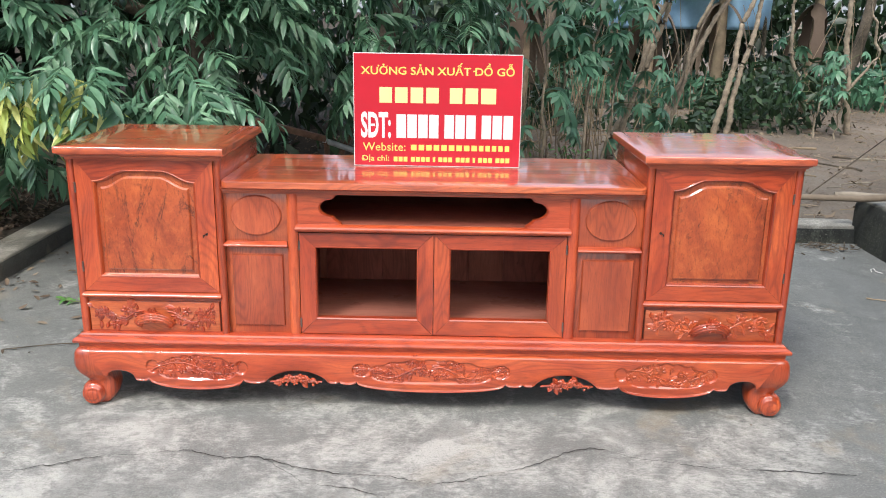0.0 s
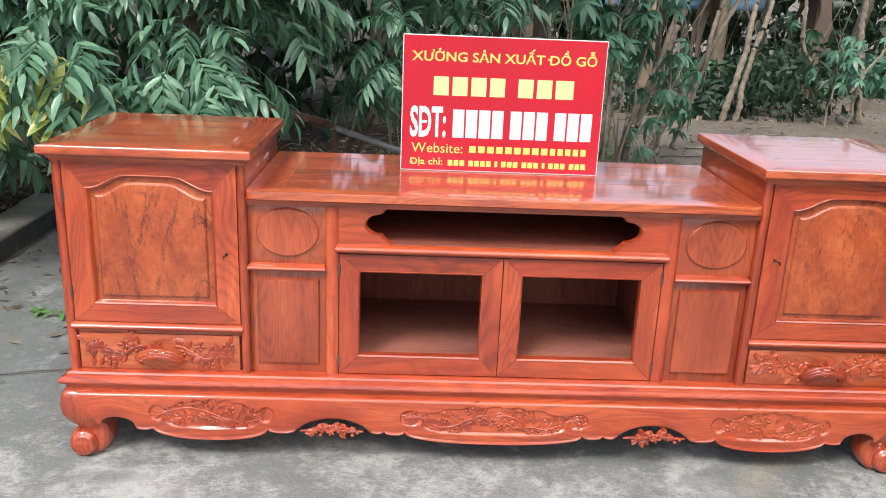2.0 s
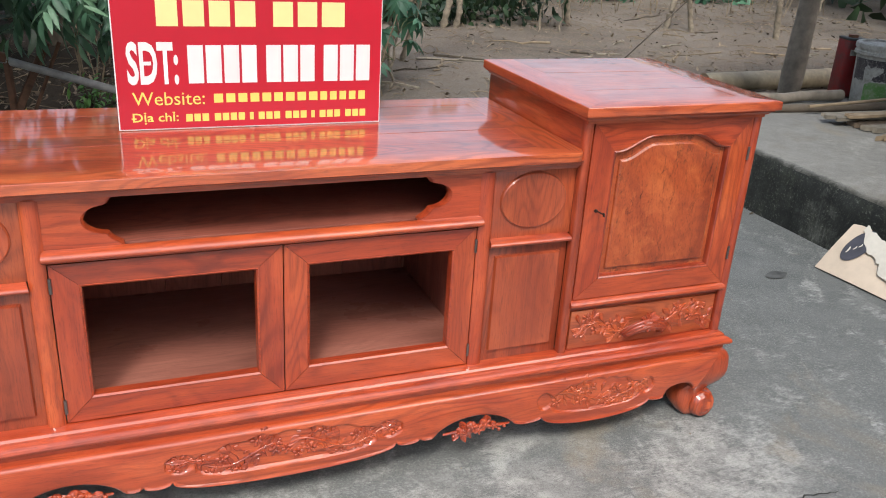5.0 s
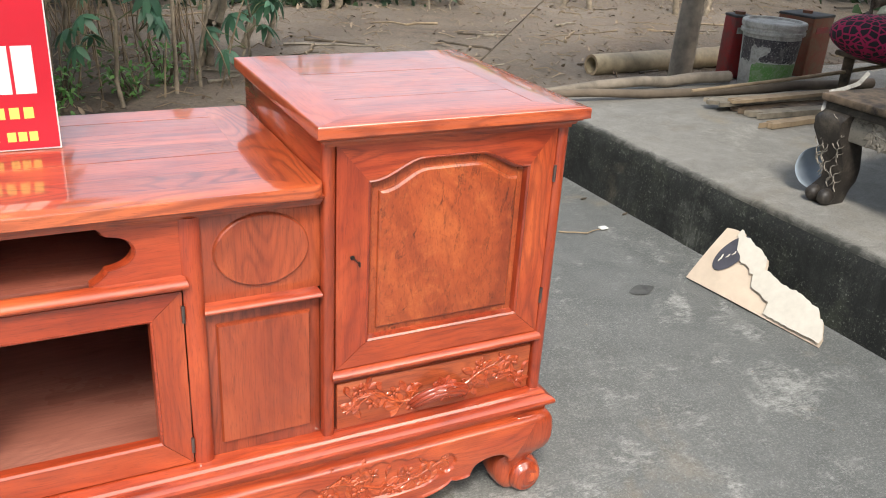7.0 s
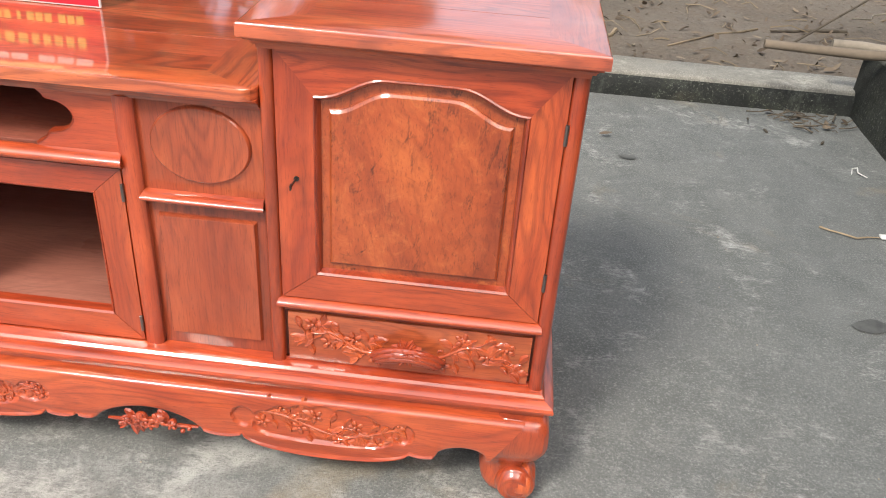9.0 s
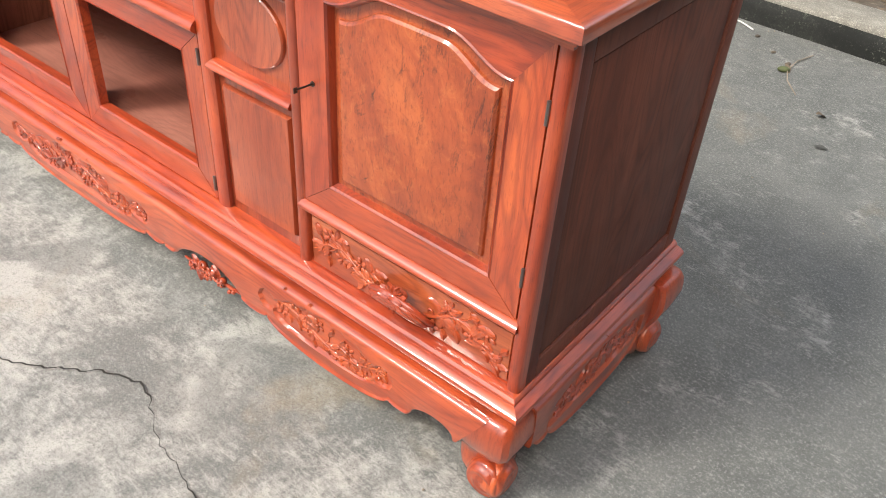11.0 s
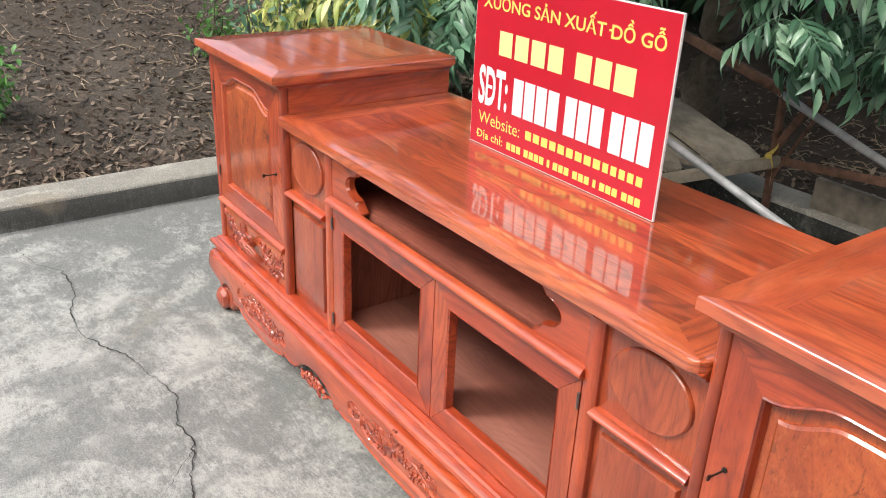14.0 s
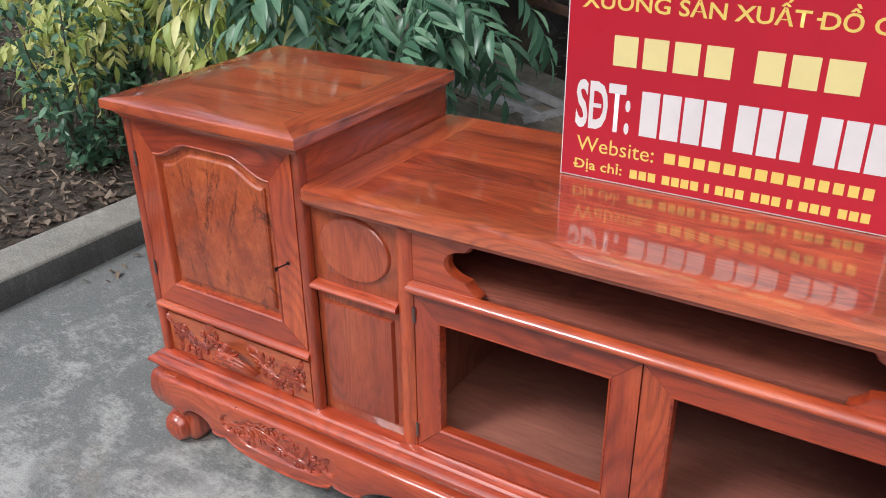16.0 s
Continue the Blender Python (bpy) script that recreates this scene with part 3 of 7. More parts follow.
def plank_top(x0, x1, y0, y1, z0, z1, ends, front, count, seed, round_corner=0.0):
    """A solid-looking top: mitred front and end boards round planks along x."""
    rnd = random.Random(seed)
    top = new("tabletop")
    top.parent = console
    top["label"] = "glossy plank top with mitred border"
    g = 0.0005

    def board(name, corners, material, dz=0.0):
        bm = bmesh.new()
        lo = [bm.verts.new((x, y, z0)) for x, y in corners]
        hi = [bm.verts.new((x, y, z1 + dz)) for x, y in corners]
        bm.faces.new(lo[::-1])
        bm.faces.new(hi)
        for i in range(len(lo)):
            j = (i + 1) % len(lo)
            bm.faces.new((lo[i], lo[j], hi[j], hi[i]))
        bmesh.ops.bevel(bm, geom=[e for e in bm.edges if abs(e.verts[0].co.z - e.verts[1].co.z) < 0.001 and e.verts[0].co.z > z0 + 0.002 and (abs(e.verts[0].co.y - y0) < 0.03 and abs(e.verts[1].co.y - y0) < 0.03 or min(abs(e.verts[0].co.x - x0) + abs(e.verts[1].co.x - x0), abs(e.verts[0].co.x - x1) + abs(e.verts[1].co.x - x1)) < 0.002)], offset=0.004, segments=3, profile=0.5, affect="EDGES")
        return part(name, bm, material, top, "", 35)

    xa, xb, ya = x0 + ends, x1 - ends, y0 + front
    if round_corner:
        r = round_corner
        left = [(x0 + r - r * math.sin(a), y0 + r - r * math.cos(a)) for a in [math.pi / 2 * i / 6 for i in range(7)]]
        right = [(x1 - r + r * math.sin(a), y0 + r - r * math.cos(a)) for a in [math.pi / 2 * i / 6 for i in range(7)]]
        left = left[::-1]
        board("border_board", left[3:] + right[:4] + [(xb, ya), (xa, ya)], top_x)
        board("border_board", left[:4] + [(xa, ya), (xa, y1), (x0, y1)], top_y, -g)
        board("border_board", right[3:] + [(x1, y1), (xb, y1), (xb, ya)], top_y, -g)
    else:
        board("border_board", [(x0, y0), (x1, y0), (xb, ya), (xa, ya)], top_x)
        board("border_board", [(x0, y0), (xa, ya), (xa, y1), (x0, y1)], top_y, -g)
        board("border_board", [(x1, y0), (x1, y1), (xb, y1), (xb, ya)], top_y, -g)
    cuts = [0.0] + sorted((i + rnd.uniform(-0.22, 0.22)) / count for i in range(1, count)) + [1.0]
    for a, b in zip(cuts, cuts[1:]):
        board("plank", [(xa, ya + (y1 - ya) * a), (xb, ya + (y1 - ya) * a), (xb, ya + (y1 - ya) * b - 0.0004), (xa, ya + (y1 - ya) * b - 0.0004)], top_x, rnd.uniform(-0.0004, 0.0003) - g)
    return top


def tower(side):
    """A tall end cabinet: carcass, cornice, top, door and drawer."""
    xi, xo = side * 0.692, side * 1.192
    lo, hi = min(xi, xo), max(xi, xo)
    bodies = bmesh.new()
    box(bodies, lo + 0.012, hi - 0.012, 0.0045, BACK - 0.01, 0.262, 0.86)
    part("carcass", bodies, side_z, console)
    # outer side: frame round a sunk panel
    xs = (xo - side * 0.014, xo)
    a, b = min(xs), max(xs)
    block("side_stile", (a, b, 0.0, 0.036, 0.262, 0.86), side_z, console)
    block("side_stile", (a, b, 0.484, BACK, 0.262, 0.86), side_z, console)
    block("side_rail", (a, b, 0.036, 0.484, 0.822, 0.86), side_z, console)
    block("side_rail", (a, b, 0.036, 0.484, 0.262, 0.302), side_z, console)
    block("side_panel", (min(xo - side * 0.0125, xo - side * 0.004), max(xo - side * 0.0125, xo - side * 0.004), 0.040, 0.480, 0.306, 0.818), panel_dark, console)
    # inner side above the low top
    xs = (xi, xi + side * 0.012)
    block("inner_side_board", (min(xs), max(xs), 0.0, BACK, 0.74, 0.862), wood_y, console)
    bead_post("corner_post", min(xi, xi + side * 0.0225), max(xi, xi + side * 0.0225), -0.010, 0.006, 0.262, 0.862, console)
    bead_post("corner_post", min(xo, xo - side * 0.0248), max(xo, xo - side * 0.0248), -0.010, 0.007, 0.262, 0.862, console)
    half_round("waist_rail", lo + 0.0155, hi - 0.0165, 0.382, 0.408, -0.004, 0.020, wood_x, console)
    block("drawer_rail", (lo + 0.021, hi - 0.024, -0.003, 0.02, 0.2625, 0.2658), wood_x, console, "", 0.0)
    block("drawer_rail", (lo + 0.021, hi - 0.024, 0.0, 0.02, 0.371, 0.383), wood_x, console, "", 0.0)
    cabinet_door(side)
    drawer(side)
    moulding("cornice", [(0.000, 0.856), (0.007, 0.8565), (0.0075, 0.8635), (0.0125, 0.864), (0.0135, 0.867), (0.0165, 0.8705), (0.022, 0.8725), (0.0225, 0.8765), (0.0285, 0.877), (0.029, 0.8795), (-0.004, 0.8795)], lo + 0.008, hi - 0.008, -0.012, BACK, console, "stepped cornice moulding")
    plank_top(min(side * 0.671, side * 1.214), max(side * 0.671, side * 1.214), -0.046, BACK + 0.004, 0.8792, 0.9005, 0.088, 0.072, 5, 11 + side)


tower(-1)
tower(1)

# low middle part
plank_top(-0.6905, 0.6905, -0.034, BACK, 0.7735, 0.7945, 0.095, 0.062, 6, 3, 0.026)
bm = bmesh.new()
rowsm = []
for o, z in [(0.0, 0.750), (0.003, 0.757), (0.010, 0.759), (0.012, 0.765), (0.020, 0.769), (0.024, 0.774), (-0.01, 0.774), (-0.01, 0.750)]:
    rowsm.append([bm.verts.new((-0.690, -0.004 - o, z)), bm.verts.new((0.690, -0.004 - o, z))])
for p, q in zip(rowsm, rowsm[1:] + rowsm[:1]):
    bm.faces.new((p[0], p[1], q[1], q[0]))
bm.faces.new([r[0] for r in rowsm])
bm.faces.new([r[1] for r in rowsm])
part("under_moulding", bm, wood_x, console, "", 30)


def side_bay(side):
    """The narrow fixed bay between the end cabinet and the middle doors: medallion above, panel below."""
    c = side * 0.5855
    lo, hi = c - 0.104, c + 0.104
    bead_post("bay_post", min(side * 0.4475, side * 0.4815), max(side * 0.4475, side * 0.4815), -0.001, 0.007, 0.262, 0.752, console)
    block("bay_board", (lo - 0.0022, hi + 0.0022, 0.006, 0.024, 0.586, 0.752), field_z, console, "", 0.001)
    oval = lambda rx, rz: [(c + rx * math.cos(2 * math.pi * i / 48), 0.676 + rz * math.sin(2 * math.pi * i / 48)) for i in range(48)]  # noqa: E731
    part("medallion", rings(bmesh.new(), [oval(0.085, 0.0685), oval(0.0835, 0.067), oval(0.081, 0.0645), oval(0.077, 0.0605), oval(0.072, 0.056)], [0.0065, 0.0005, -0.002, -0.0015, -0.001]), field_z, console, "oval raised medallion", 25)
    half_round("bay_rail", lo - 0.003, hi + 0.0005, 0.564, 0.587, 0.0065, 0.023, wood_x, console)
    block("bay_board", (lo - 0.0022, hi + 0.0022, 0.008, 0.024, 0.262, 0.566), field_z, console, "", 0.001)
    sq = lambda d: [(c - 0.086 + d, 0.290 + d), (c + 0.086 - d, 0.290 + d), (c + 0.086 - d, 0.542 - d), (c - 0.086 + d, 0.542 - d)]  # noqa: E731
    part("fielded_panel", rings(bmesh.new(), [sq(0), sq(0.001), sq(0.0035), sq(0.007)], [0.0085, 0.003, -0.001, -0.0015]), field_z, console, "", 25)


side_bay(-1)
side_bay(1)


# niche board with lobed opening ends
def lobe_edge(f):
    """How far the opening's end reaches out, from bottom (0) to top (1) of the board."""
    z = 0.648 + 0.104 * f
    d = (z - 0.7045) / 0.029
    if abs(d) < 1:
        return z, 0.333 + 0.044 * math.sqrt(1 - d * d)
    k = (abs(z - 0.7045) - 0.029) / 0.0235
    return z, 0.333 - 0.026 * min(1.0, k) ** 1.6


for side in (-1, 1):
    zs = sorted([i / 44 for i in range(45)] + [(0.6755 - 0.648) / 0.104 + 0.001, (0.7335 - 0.648) / 0.104 - 0.001])
    edge = [lobe_edge(f) for f in zs]
    part("niche_board", strip(bmesh.new(), [(side * 0.4475, z) for z, _ in edge], [(side * e, z) for z, e in edge], 0.0, 0.0, 0.022), wood_x, console, "scalloped niche end", 30)
    part("lobe_trim", strip(bmesh.new(), [(side * (e + 0.0015), z) for z, e in edge], [(side * (e - 0.004), z) for z, e in edge], -0.0015, 0.006, 0.021), wood_x, console, "", 30)
half_round("middle_rail", -0.455, 0.455, 0.6215, 0.650, 0.0005, 0.020, wood_x, console)


def glass_door(side):
    """A door frame whose glass is not yet set in."""
    x0, x1 = (-0.4448, 0.0022) if side < 0 else (0.0048, 0.4448)
    d = new("door_frame")
    d.parent = console
    d["label"] = "mitred cabinet door frame without its glass"
    z0, z1, wl, wb, wt, y = 0.2655, 0.6195, 0.0520, 0.0535, 0.048, -0.001
    ia, ib, ja, jb = x0 + wl, x1 - wl, z0 + wb, z1 - wt
    part("stile", strip(bmesh.new(), [(x0, z0), (x0, z1)], [(ia, ja), (ia, jb)], y, y, 0.021), wood_z, d)
    part("stile", strip(bmesh.new(), [(x1, z0), (x1, z1)], [(ib, ja), (ib, jb)], y, y, 0.021), wood_z, d)
    part("rail", strip(bmesh.new(), [(x0 + 0.0012, z0), (x1 - 0.0012, z0)], [(ia + 0.0012, ja), (ib - 0.0012, ja)], y - 0.0005, y - 0.0005, 0.021), wood_x, d)
    part("rail", strip(bmesh.new(), [(x0 + 0.0012, z1), (x1 - 0.0012, z1)], [(ia + 0.0012, jb), (ib - 0.0012, jb)], y - 0.0005, y - 0.0005, 0.021), wood_x, d)
    sq = lambda k: [(ia - 0.002 + k, ja - 0.002 + k), (ib + 0.002 - k, ja - 0.002 + k), (ib + 0.002 - k, jb + 0.002 - k), (ia - 0.002 + k, jb + 0.002 - k)]  # noqa: E731
    part("slip_moulding", rings(bmesh.new(), [sq(0), sq(0.001), sq(0.005), sq(0.007)], [y, y - 0.002, y + 0.001, y + 0.02], False), wood_x, d, "", 30)
    for hz in (0.577, 0.305):
        bm = bmesh.new()
        hx = x0 if side < 0 else x1
        tube(bm, [(hx, y - 0.003, hz - 0.016), (hx, y - 0.003, hz + 0.016)], 0.0032, 8)
        part("hinge", bm, hinge_steel, d, "small steel hinge", 40)


glass_door(-1)
glass_door(1)
# inside of the middle part
block("bottom_board", (-0.69, 0.69, 0.0225, BACK - 0.012, 0.282, 0.300), shelf_x, console)
block("niche_shelf", (-0.69, 0.69, 0.0225, BACK - 0.012, 0.628, 0.646), raw_x, console)
for side in (-1, 1):
    block("partition", (min(side * 0.456, side * 0.472), max(side * 0.456, side * 0.472), 0.0245, BACK - 0.012, 0.300, 0.628), raw_z, console)
    block("partition", (min(side * 0.440, side * 0.456), max(side * 0.440, side * 0.456), 0.0245, BACK - 0.012, 0.646, 0.772), raw_z, console)
xk = [-0.69, -0.43, -0.21, -0.065, 0.13, 0.27, 0.45, 0.69]
for a, b in zip(xk, xk[1:]):
    block("back_board", (a + 0.0006, b - 0.0008, BACK - 0.012, BACK, 0.262, 0.772), raw_z, console, "", 0.001)

block("back_panel", (-0.688, 0.688, BACK + 0.0005, BACK + 0.004, 0.264, 0.770), raw_z, console)

# plinth moulding, recess and apron
moulding("plinth_moulding", [(-0.02, 0.262), (0.012, 0.2625), (0.021, 0.2605), (0.0255, 0.256), (0.0265, 0.2515), (0.029, 0.2505), (0.037, 0.2485), (0.0425, 0.2445), (0.0445, 0.239), (0.043, 0.2335), (0.038, 0.2295), (0.028, 0.2275), (0.0, 0.2275)], -1.172, 1.172, -0.004, BACK + 0.012, console, "double-bead plinth moulding")
moulding("plinth_band", [(0.030, 0.228), (0.028, 0.212)], -1.172, 1.172, -0.004, BACK, console)


def lobe(x, c, w, d, p=0.5):
    u = abs(x - c) / w
    return d * (1 - u * u) ** p if u < 1 else -1.0


def apron_bottom(x):
    """The apron's scalloped lower edge."""
    x = abs(x)
    z = 0.113
    z -= max(0.0, lobe(x, 0, 0.252, 0.036, 0.36), lobe(x, 0.80, 0.160, 0.040, 0.42), lobe(x, 0.283, 0.031, 0.013), lobe(x, 0.333, 0.022, 0.010), lobe(x, 0.600, 0.042, 0.014), lobe(x, 0.985, 0.030, 0.012))
    z += max(0.0, lobe(x, 0.456, 0.100, 0.036, 0.8), lobe(x, 1.070, 0.058, 0.026, 0.6))
    return z


def cartouche(x, z):
    """1 inside the sunk carved fields, 0 outside, soft at the rim."""
    x = abs(x)
    for c, w, lift in ((0.0, 0.268, 0.198), (0.795, 0.172, 0.200)):
        u = abs(x - c) / w
        if u < 1:
            if u > 0.76:
                v = (u - 0.88) / 0.12
                up, down = 0.160 + 0.022 * math.sqrt(max(0, 1 - v * v)), 0.158 - 0.026 * math.sqrt(max(0, 1 - v * v))
            else:
                k = max(0.0, 1 - (u / 0.80) ** 5) ** 0.5
                up = 0.158 + k * (0.012 + (lift - 0.170) * math.cos(u / 0.80 * math.pi / 2) ** 0.7 + 0.003 * math.cos(u * 26))
                down = 0.150 - 0.040 * k
            down = max(down, apron_bottom(x) + 0.017)
            if down < z < up:
                return min(1.0, min(z - down, up - z) / 0.004)
    return 0.0


def apron(name, x0, x1, place, bottom, sunk, columns, rows=40):
    """An apron board: bulging front with sunk fields, scalloped lower edge. place maps (along, out, z) to the world."""
    bm, grid = bmesh.new(), []
    for i in range(columns + 1):
        x = x0 + (x1 - x0) * i / columns
        zb, col = bottom(x), []
        for j in range(rows + 1):
            f = j / rows
            z = zb + (0.2145 - zb) * f
            out = 0.004 + 0.007 * math.sin(math.pi * (0.2 + 0.6 * f))
            t = (z - 0.205) / 0.0095
            if t > 0:
                out -= 0.016 * (1 - math.sqrt(max(0.0, 1 - t * t)))
            low = (zb + 0.011 - z) / 0.011
            if low > 0:
                lip = 1.0 if zb < 0.106 else 0.0
                out += 0.004 * lip * math.sin(math.pi * min(1, 1 - low + 0.15)) - 0.006 * max(0.0, low - 0.6)
            out -= 0.0065 * sunk(x, z)
            col.append(bm.verts.new(place(x, out, z)))
        col.append(bm.verts.new(place(x, -0.022, 0.2145)))
        col.append(bm.verts.new(place(x, -0.022, zb)))
        grid.append(col)
    n = len(grid[0])
    for p, q in zip(grid, grid[1:]):
        for j in range(n):
            bm.faces.new((p[j], p[(j + 1) % n], q[(j + 1) % n], q[j]))
    bm.faces.new(grid[0])
    bm.faces.new(grid[-1])
    return part(name, bm, wood_x if name == "front_apron" else wood_y, console, "carved scalloped apron", 40)


def mitred(x, z):
    """Ends of the front apron run obliquely into the legs."""
    if abs(x) < 1.0:
        return x
    return math.copysign(1.0 + (abs(x) - 1.0) * (0.80 + 0.42 * (z - 0.113) / 0.10), x)


apron("front_apron", -1.138, 1.138, lambda x, o, z: (mitred(x, z), -0.051 - o, z), apron_bottom, cartouche, 620)
for k, (a, b, zc, h, s) in enumerate(((0.02, 0.245, 0.150, 0.080, 3), (-0.02, -0.245, 0.150, 0.080, 4), (0.66, 0.945, 0.152, 0.080, 21), (-0.945, -0.66, 0.152, 0.080, 22))):
    part("carving", spray_relief(a, b, zc, h, -0.0550, s, 1.0), wood_x, console, "flowering branch in relief", 85)
bm = bmesh.new()
rndc = random.Random(8)
for k in range(5):
    blossom(bm, rndc.uniform(-0.05, 0.05), -0.0570, 0.152 + rndc.uniform(-0.022, 0.02), 0.014, rndc)
part("carving", bm, wood_x, console, "plum blossoms in relief", 85)


def pierced_spray(cx, seed):
    """Open-carved blossoms hung in the notch of the apron."""
    rnd, bm = random.Random(seed), bmesh.new()
    tube(bm, [(cx - 0.088, -0.052, 0.106), (cx - 0.04, -0.058, 0.113), (cx, -0.058, 0.118), (cx + 0.045, -0.058, 0.112), (cx + 0.090, -0.052, 0.108)], [0.003, 0.005, 0.007, 0.005, 0.003], 7)
    for x, z, r in ((-0.018, 0.124, 0.017), (0.017, 0.126, 0.018), (0.0, 0.112, 0.012), (0.042, 0.118, 0.012), (-0.046, 0.115, 0.011)):
        blob(bm, (cx + x, -0.0600, z), (r * 0.8, 0.011, r * 0.75), (0, 0, 0), 9, 6)
        blossom(bm, cx + x, -0.068, z, r, rnd)
    for k in range(12):
        leaf_relief(bm, cx + rnd.uniform(-0.05, 0.05), -0.0600, 0.113 + rnd.uniform(-0.008, 0.006), rnd.uniform(0.02, 0.034), rnd.choice((-1, 1)) * rnd.uniform(0.1, 1.3) - (math.pi if k % 2 else 0))
    for x, z in ((-0.062, 0.101), (0.060, 0.099), (0.074, 0.107), (-0.03, 0.098)):
        blob(bm, (cx + x, -0.058, z), (0.0055, 0.006, 0.0055), (0, 0, 0), 7, 5)
    part("pierced_carving", bm, wood_x, console, "open-carved blossom spray", 50)


pierced_spray(0.462, 31)
pierced_spray(-0.462, 32)


def side_bottom(v):
    u = abs(v - 0.235)
    return 0.110 - max(0.0, lobe(u, 0, 0.160, 0.042, 0.4), lobe(u, 0.180, 0.020, 0.010))


def side_field(v, z):
    u = abs(v - 0.235) / 0.165
    if u >= 1:
        return 0.0
    up, down = 0.165 + 0.033 * math.cos(u * math.pi / 2) ** 0.7, max(0.118, side_bottom(v) + 0.017)
    return min(1.0, min(z - down, up - z) / 0.004) if down < z < up else 0.0


for side in (-1, 1):
    apron("side_apron", 0.02, 0.455, lambda v, o, z, s=side: (s * (1.206 + o), v, z), side_bottom, side_field, 130, 34)
    sp = spray_relief(0.095, 0.375, 0.150, 0.075, 0.0, 41 + side, 0.95)
    bmesh.ops.transform(sp, matrix=Matrix(((0, -side, 0, side * 1.2095), (1, 0, 0, 0), (0, 0, 1, 0), (0, 0, 0, 1))), verts=sp.verts)
    part("carving", sp, wood_y, console, "flowering branch in relief", 85)


def scroll_disc(radius, depth, turns=2.2):
    """A round boss along +x with a spiral carved into its face, its back at the origin."""
    bm, rows, n = bmesh.new(), [], 36
    for i in range(23):
        f = i / 22
        row = []
        for k in range(n):
            a = 2 * math.pi * k / n
            if f < 0.3:
                r, x = radius * (0.90 + 0.10 * math.sin(f / 0.3 * math.pi / 2)), depth * 0.62 * f / 0.3
            else:
                g = (f - 0.3) / 0.7
                r = radius * max(0.02, math.cos(g * math.pi / 2) ** 0.62)
                groove = math.sin(2 * math.pi * turns * r / radius - a + 0.6)
                x = depth * (0.62 + 0.38 * math.sin(g * math.pi / 2)) + 0.0024 * groove * min(1.0, 2.4 * g) * (0.35 + 0.65 * r / radius)
            row.append(bm.verts.new((x, r * math.cos(a), r * math.sin(a))))
        rows.append(row)
    for p, q in zip(rows, rows[1:]):
        for k in range(n):
            bm.faces.new((p[k], p[(k + 1) % n], q[(k + 1) % n], q[k]))
    bm.faces.new(rows[0][::-1])
    bm.faces.new(rows[-1])
    return bm


# height, how far the outer faces and the inner faces lie in from the knee, how round the corner is
LEG = ((0.2148, 0.016, 0.098, 0.10), (0.2085, 0.008, 0.098, 0.12), (0.196, 0.0025, 0.099, 0.14), (0.178, 0.0005, 0.100, 0.15), (0.158, 0.000, 0.101, 0.16), (0.140, 0.003, 0.103, 0.18), (0.122, 0.010, 0.107, 0.20), (0.108, 0.019, 0.112, 0.22), (0.096, 0.028, 0.117, 0.26), (0.085, 0.034, 0.121, 0.32), (0.070, 0.036, 0.124, 0.42), (0.052, 0.034, 0.124, 0.50), (0.034, 0.032, 0.119, 0.55), (0.016, 0.034, 0.108, 0.60), (0.0015, 0.044, 0.094, 0.65))


def leg(sx, sy):
    """A bowed leg with a sharp outer corner, curling out into a scroll foot carved on both outer faces."""
    ox, oy = sx * (1.2165 if sy < 0 else 1.239), -0.0625 if sy < 0 else 0.532
    bm, rows, n = bmesh.new(), [], 32
    for z, out, inn, rnd in LEG:
        mid, half = (out + inn) / 2, (inn - out) / 2
        row = []
        for k in range(n):
            a = 2 * math.pi * (k + 0.5) / n
            c, s = math.cos(a), math.sin(a)
            m = (1 - rnd) / max(abs(c), abs(s)) + rnd * 1.04
            row.append(bm.verts.new((ox - sx * (mid - half * m * c), oy - sy * (mid - half * m * s), z)))
        rows.append(row)
    for p, q in zip(rows, rows[1:]):
        for k in range(n):
            bm.faces.new((p[k], p[(k + 1) % n], q[(k + 1) % n], q[k]))
    bm.faces.new(rows[0])
    bm.faces.new(rows[-1])
    legob = part("leg", bm, wood_z, console, "bowed leg ending in a scroll foot", 38)
    for turn in (0, 1):
        bm = scroll_disc(0.0395, 0.052)
        if turn:
            m = Matrix(((sx, 0, 0, ox - sx * 0.064), (0, 0, 0, 0), (0, 0, 1, 0.041), (0, 0, 0, 1)))
            m[1][1], m[1][3] = sy, oy - sy * 0.050
        else:
            m = Matrix(((0, sx, 0, ox - sx * 0.050), (sy, 0, 0, oy - sy * 0.064), (0, 0, 1, 0.041), (0, 0, 0, 1)))
        bmesh.ops.transform(bm, matrix=m, verts=bm.verts)
        part("scroll", bm, wood_z, legob, "", 50)


for sx in (-1, 1):
    for sy in (-1, 1):
        leg(sx, sy)


# ---- yard, kerbs, platform and soil ----
def sheet(x0, x1, y0, y1, nx, ny, height):
    bm = bmesh.new()
    g = [[bm.verts.new((x0 + (x1 - x0) * i / nx, y0 + (y1 - y0) * j / ny, height(x0 + (x1 - x0) * i / nx, y0 + (y1 - y0) * j / ny))) for j in range(ny + 1)] for i in range(nx + 1)]
    for i in range(nx):
        for j in range(ny):
            bm.faces.new((g[i][j], g[i + 1][j], g[i + 1][j + 1], g[i][j + 1]))
    return bm


def lumps(x, y, s=1.0):
    return noise.noise(Vector((x * s, y * s, 3.7)))


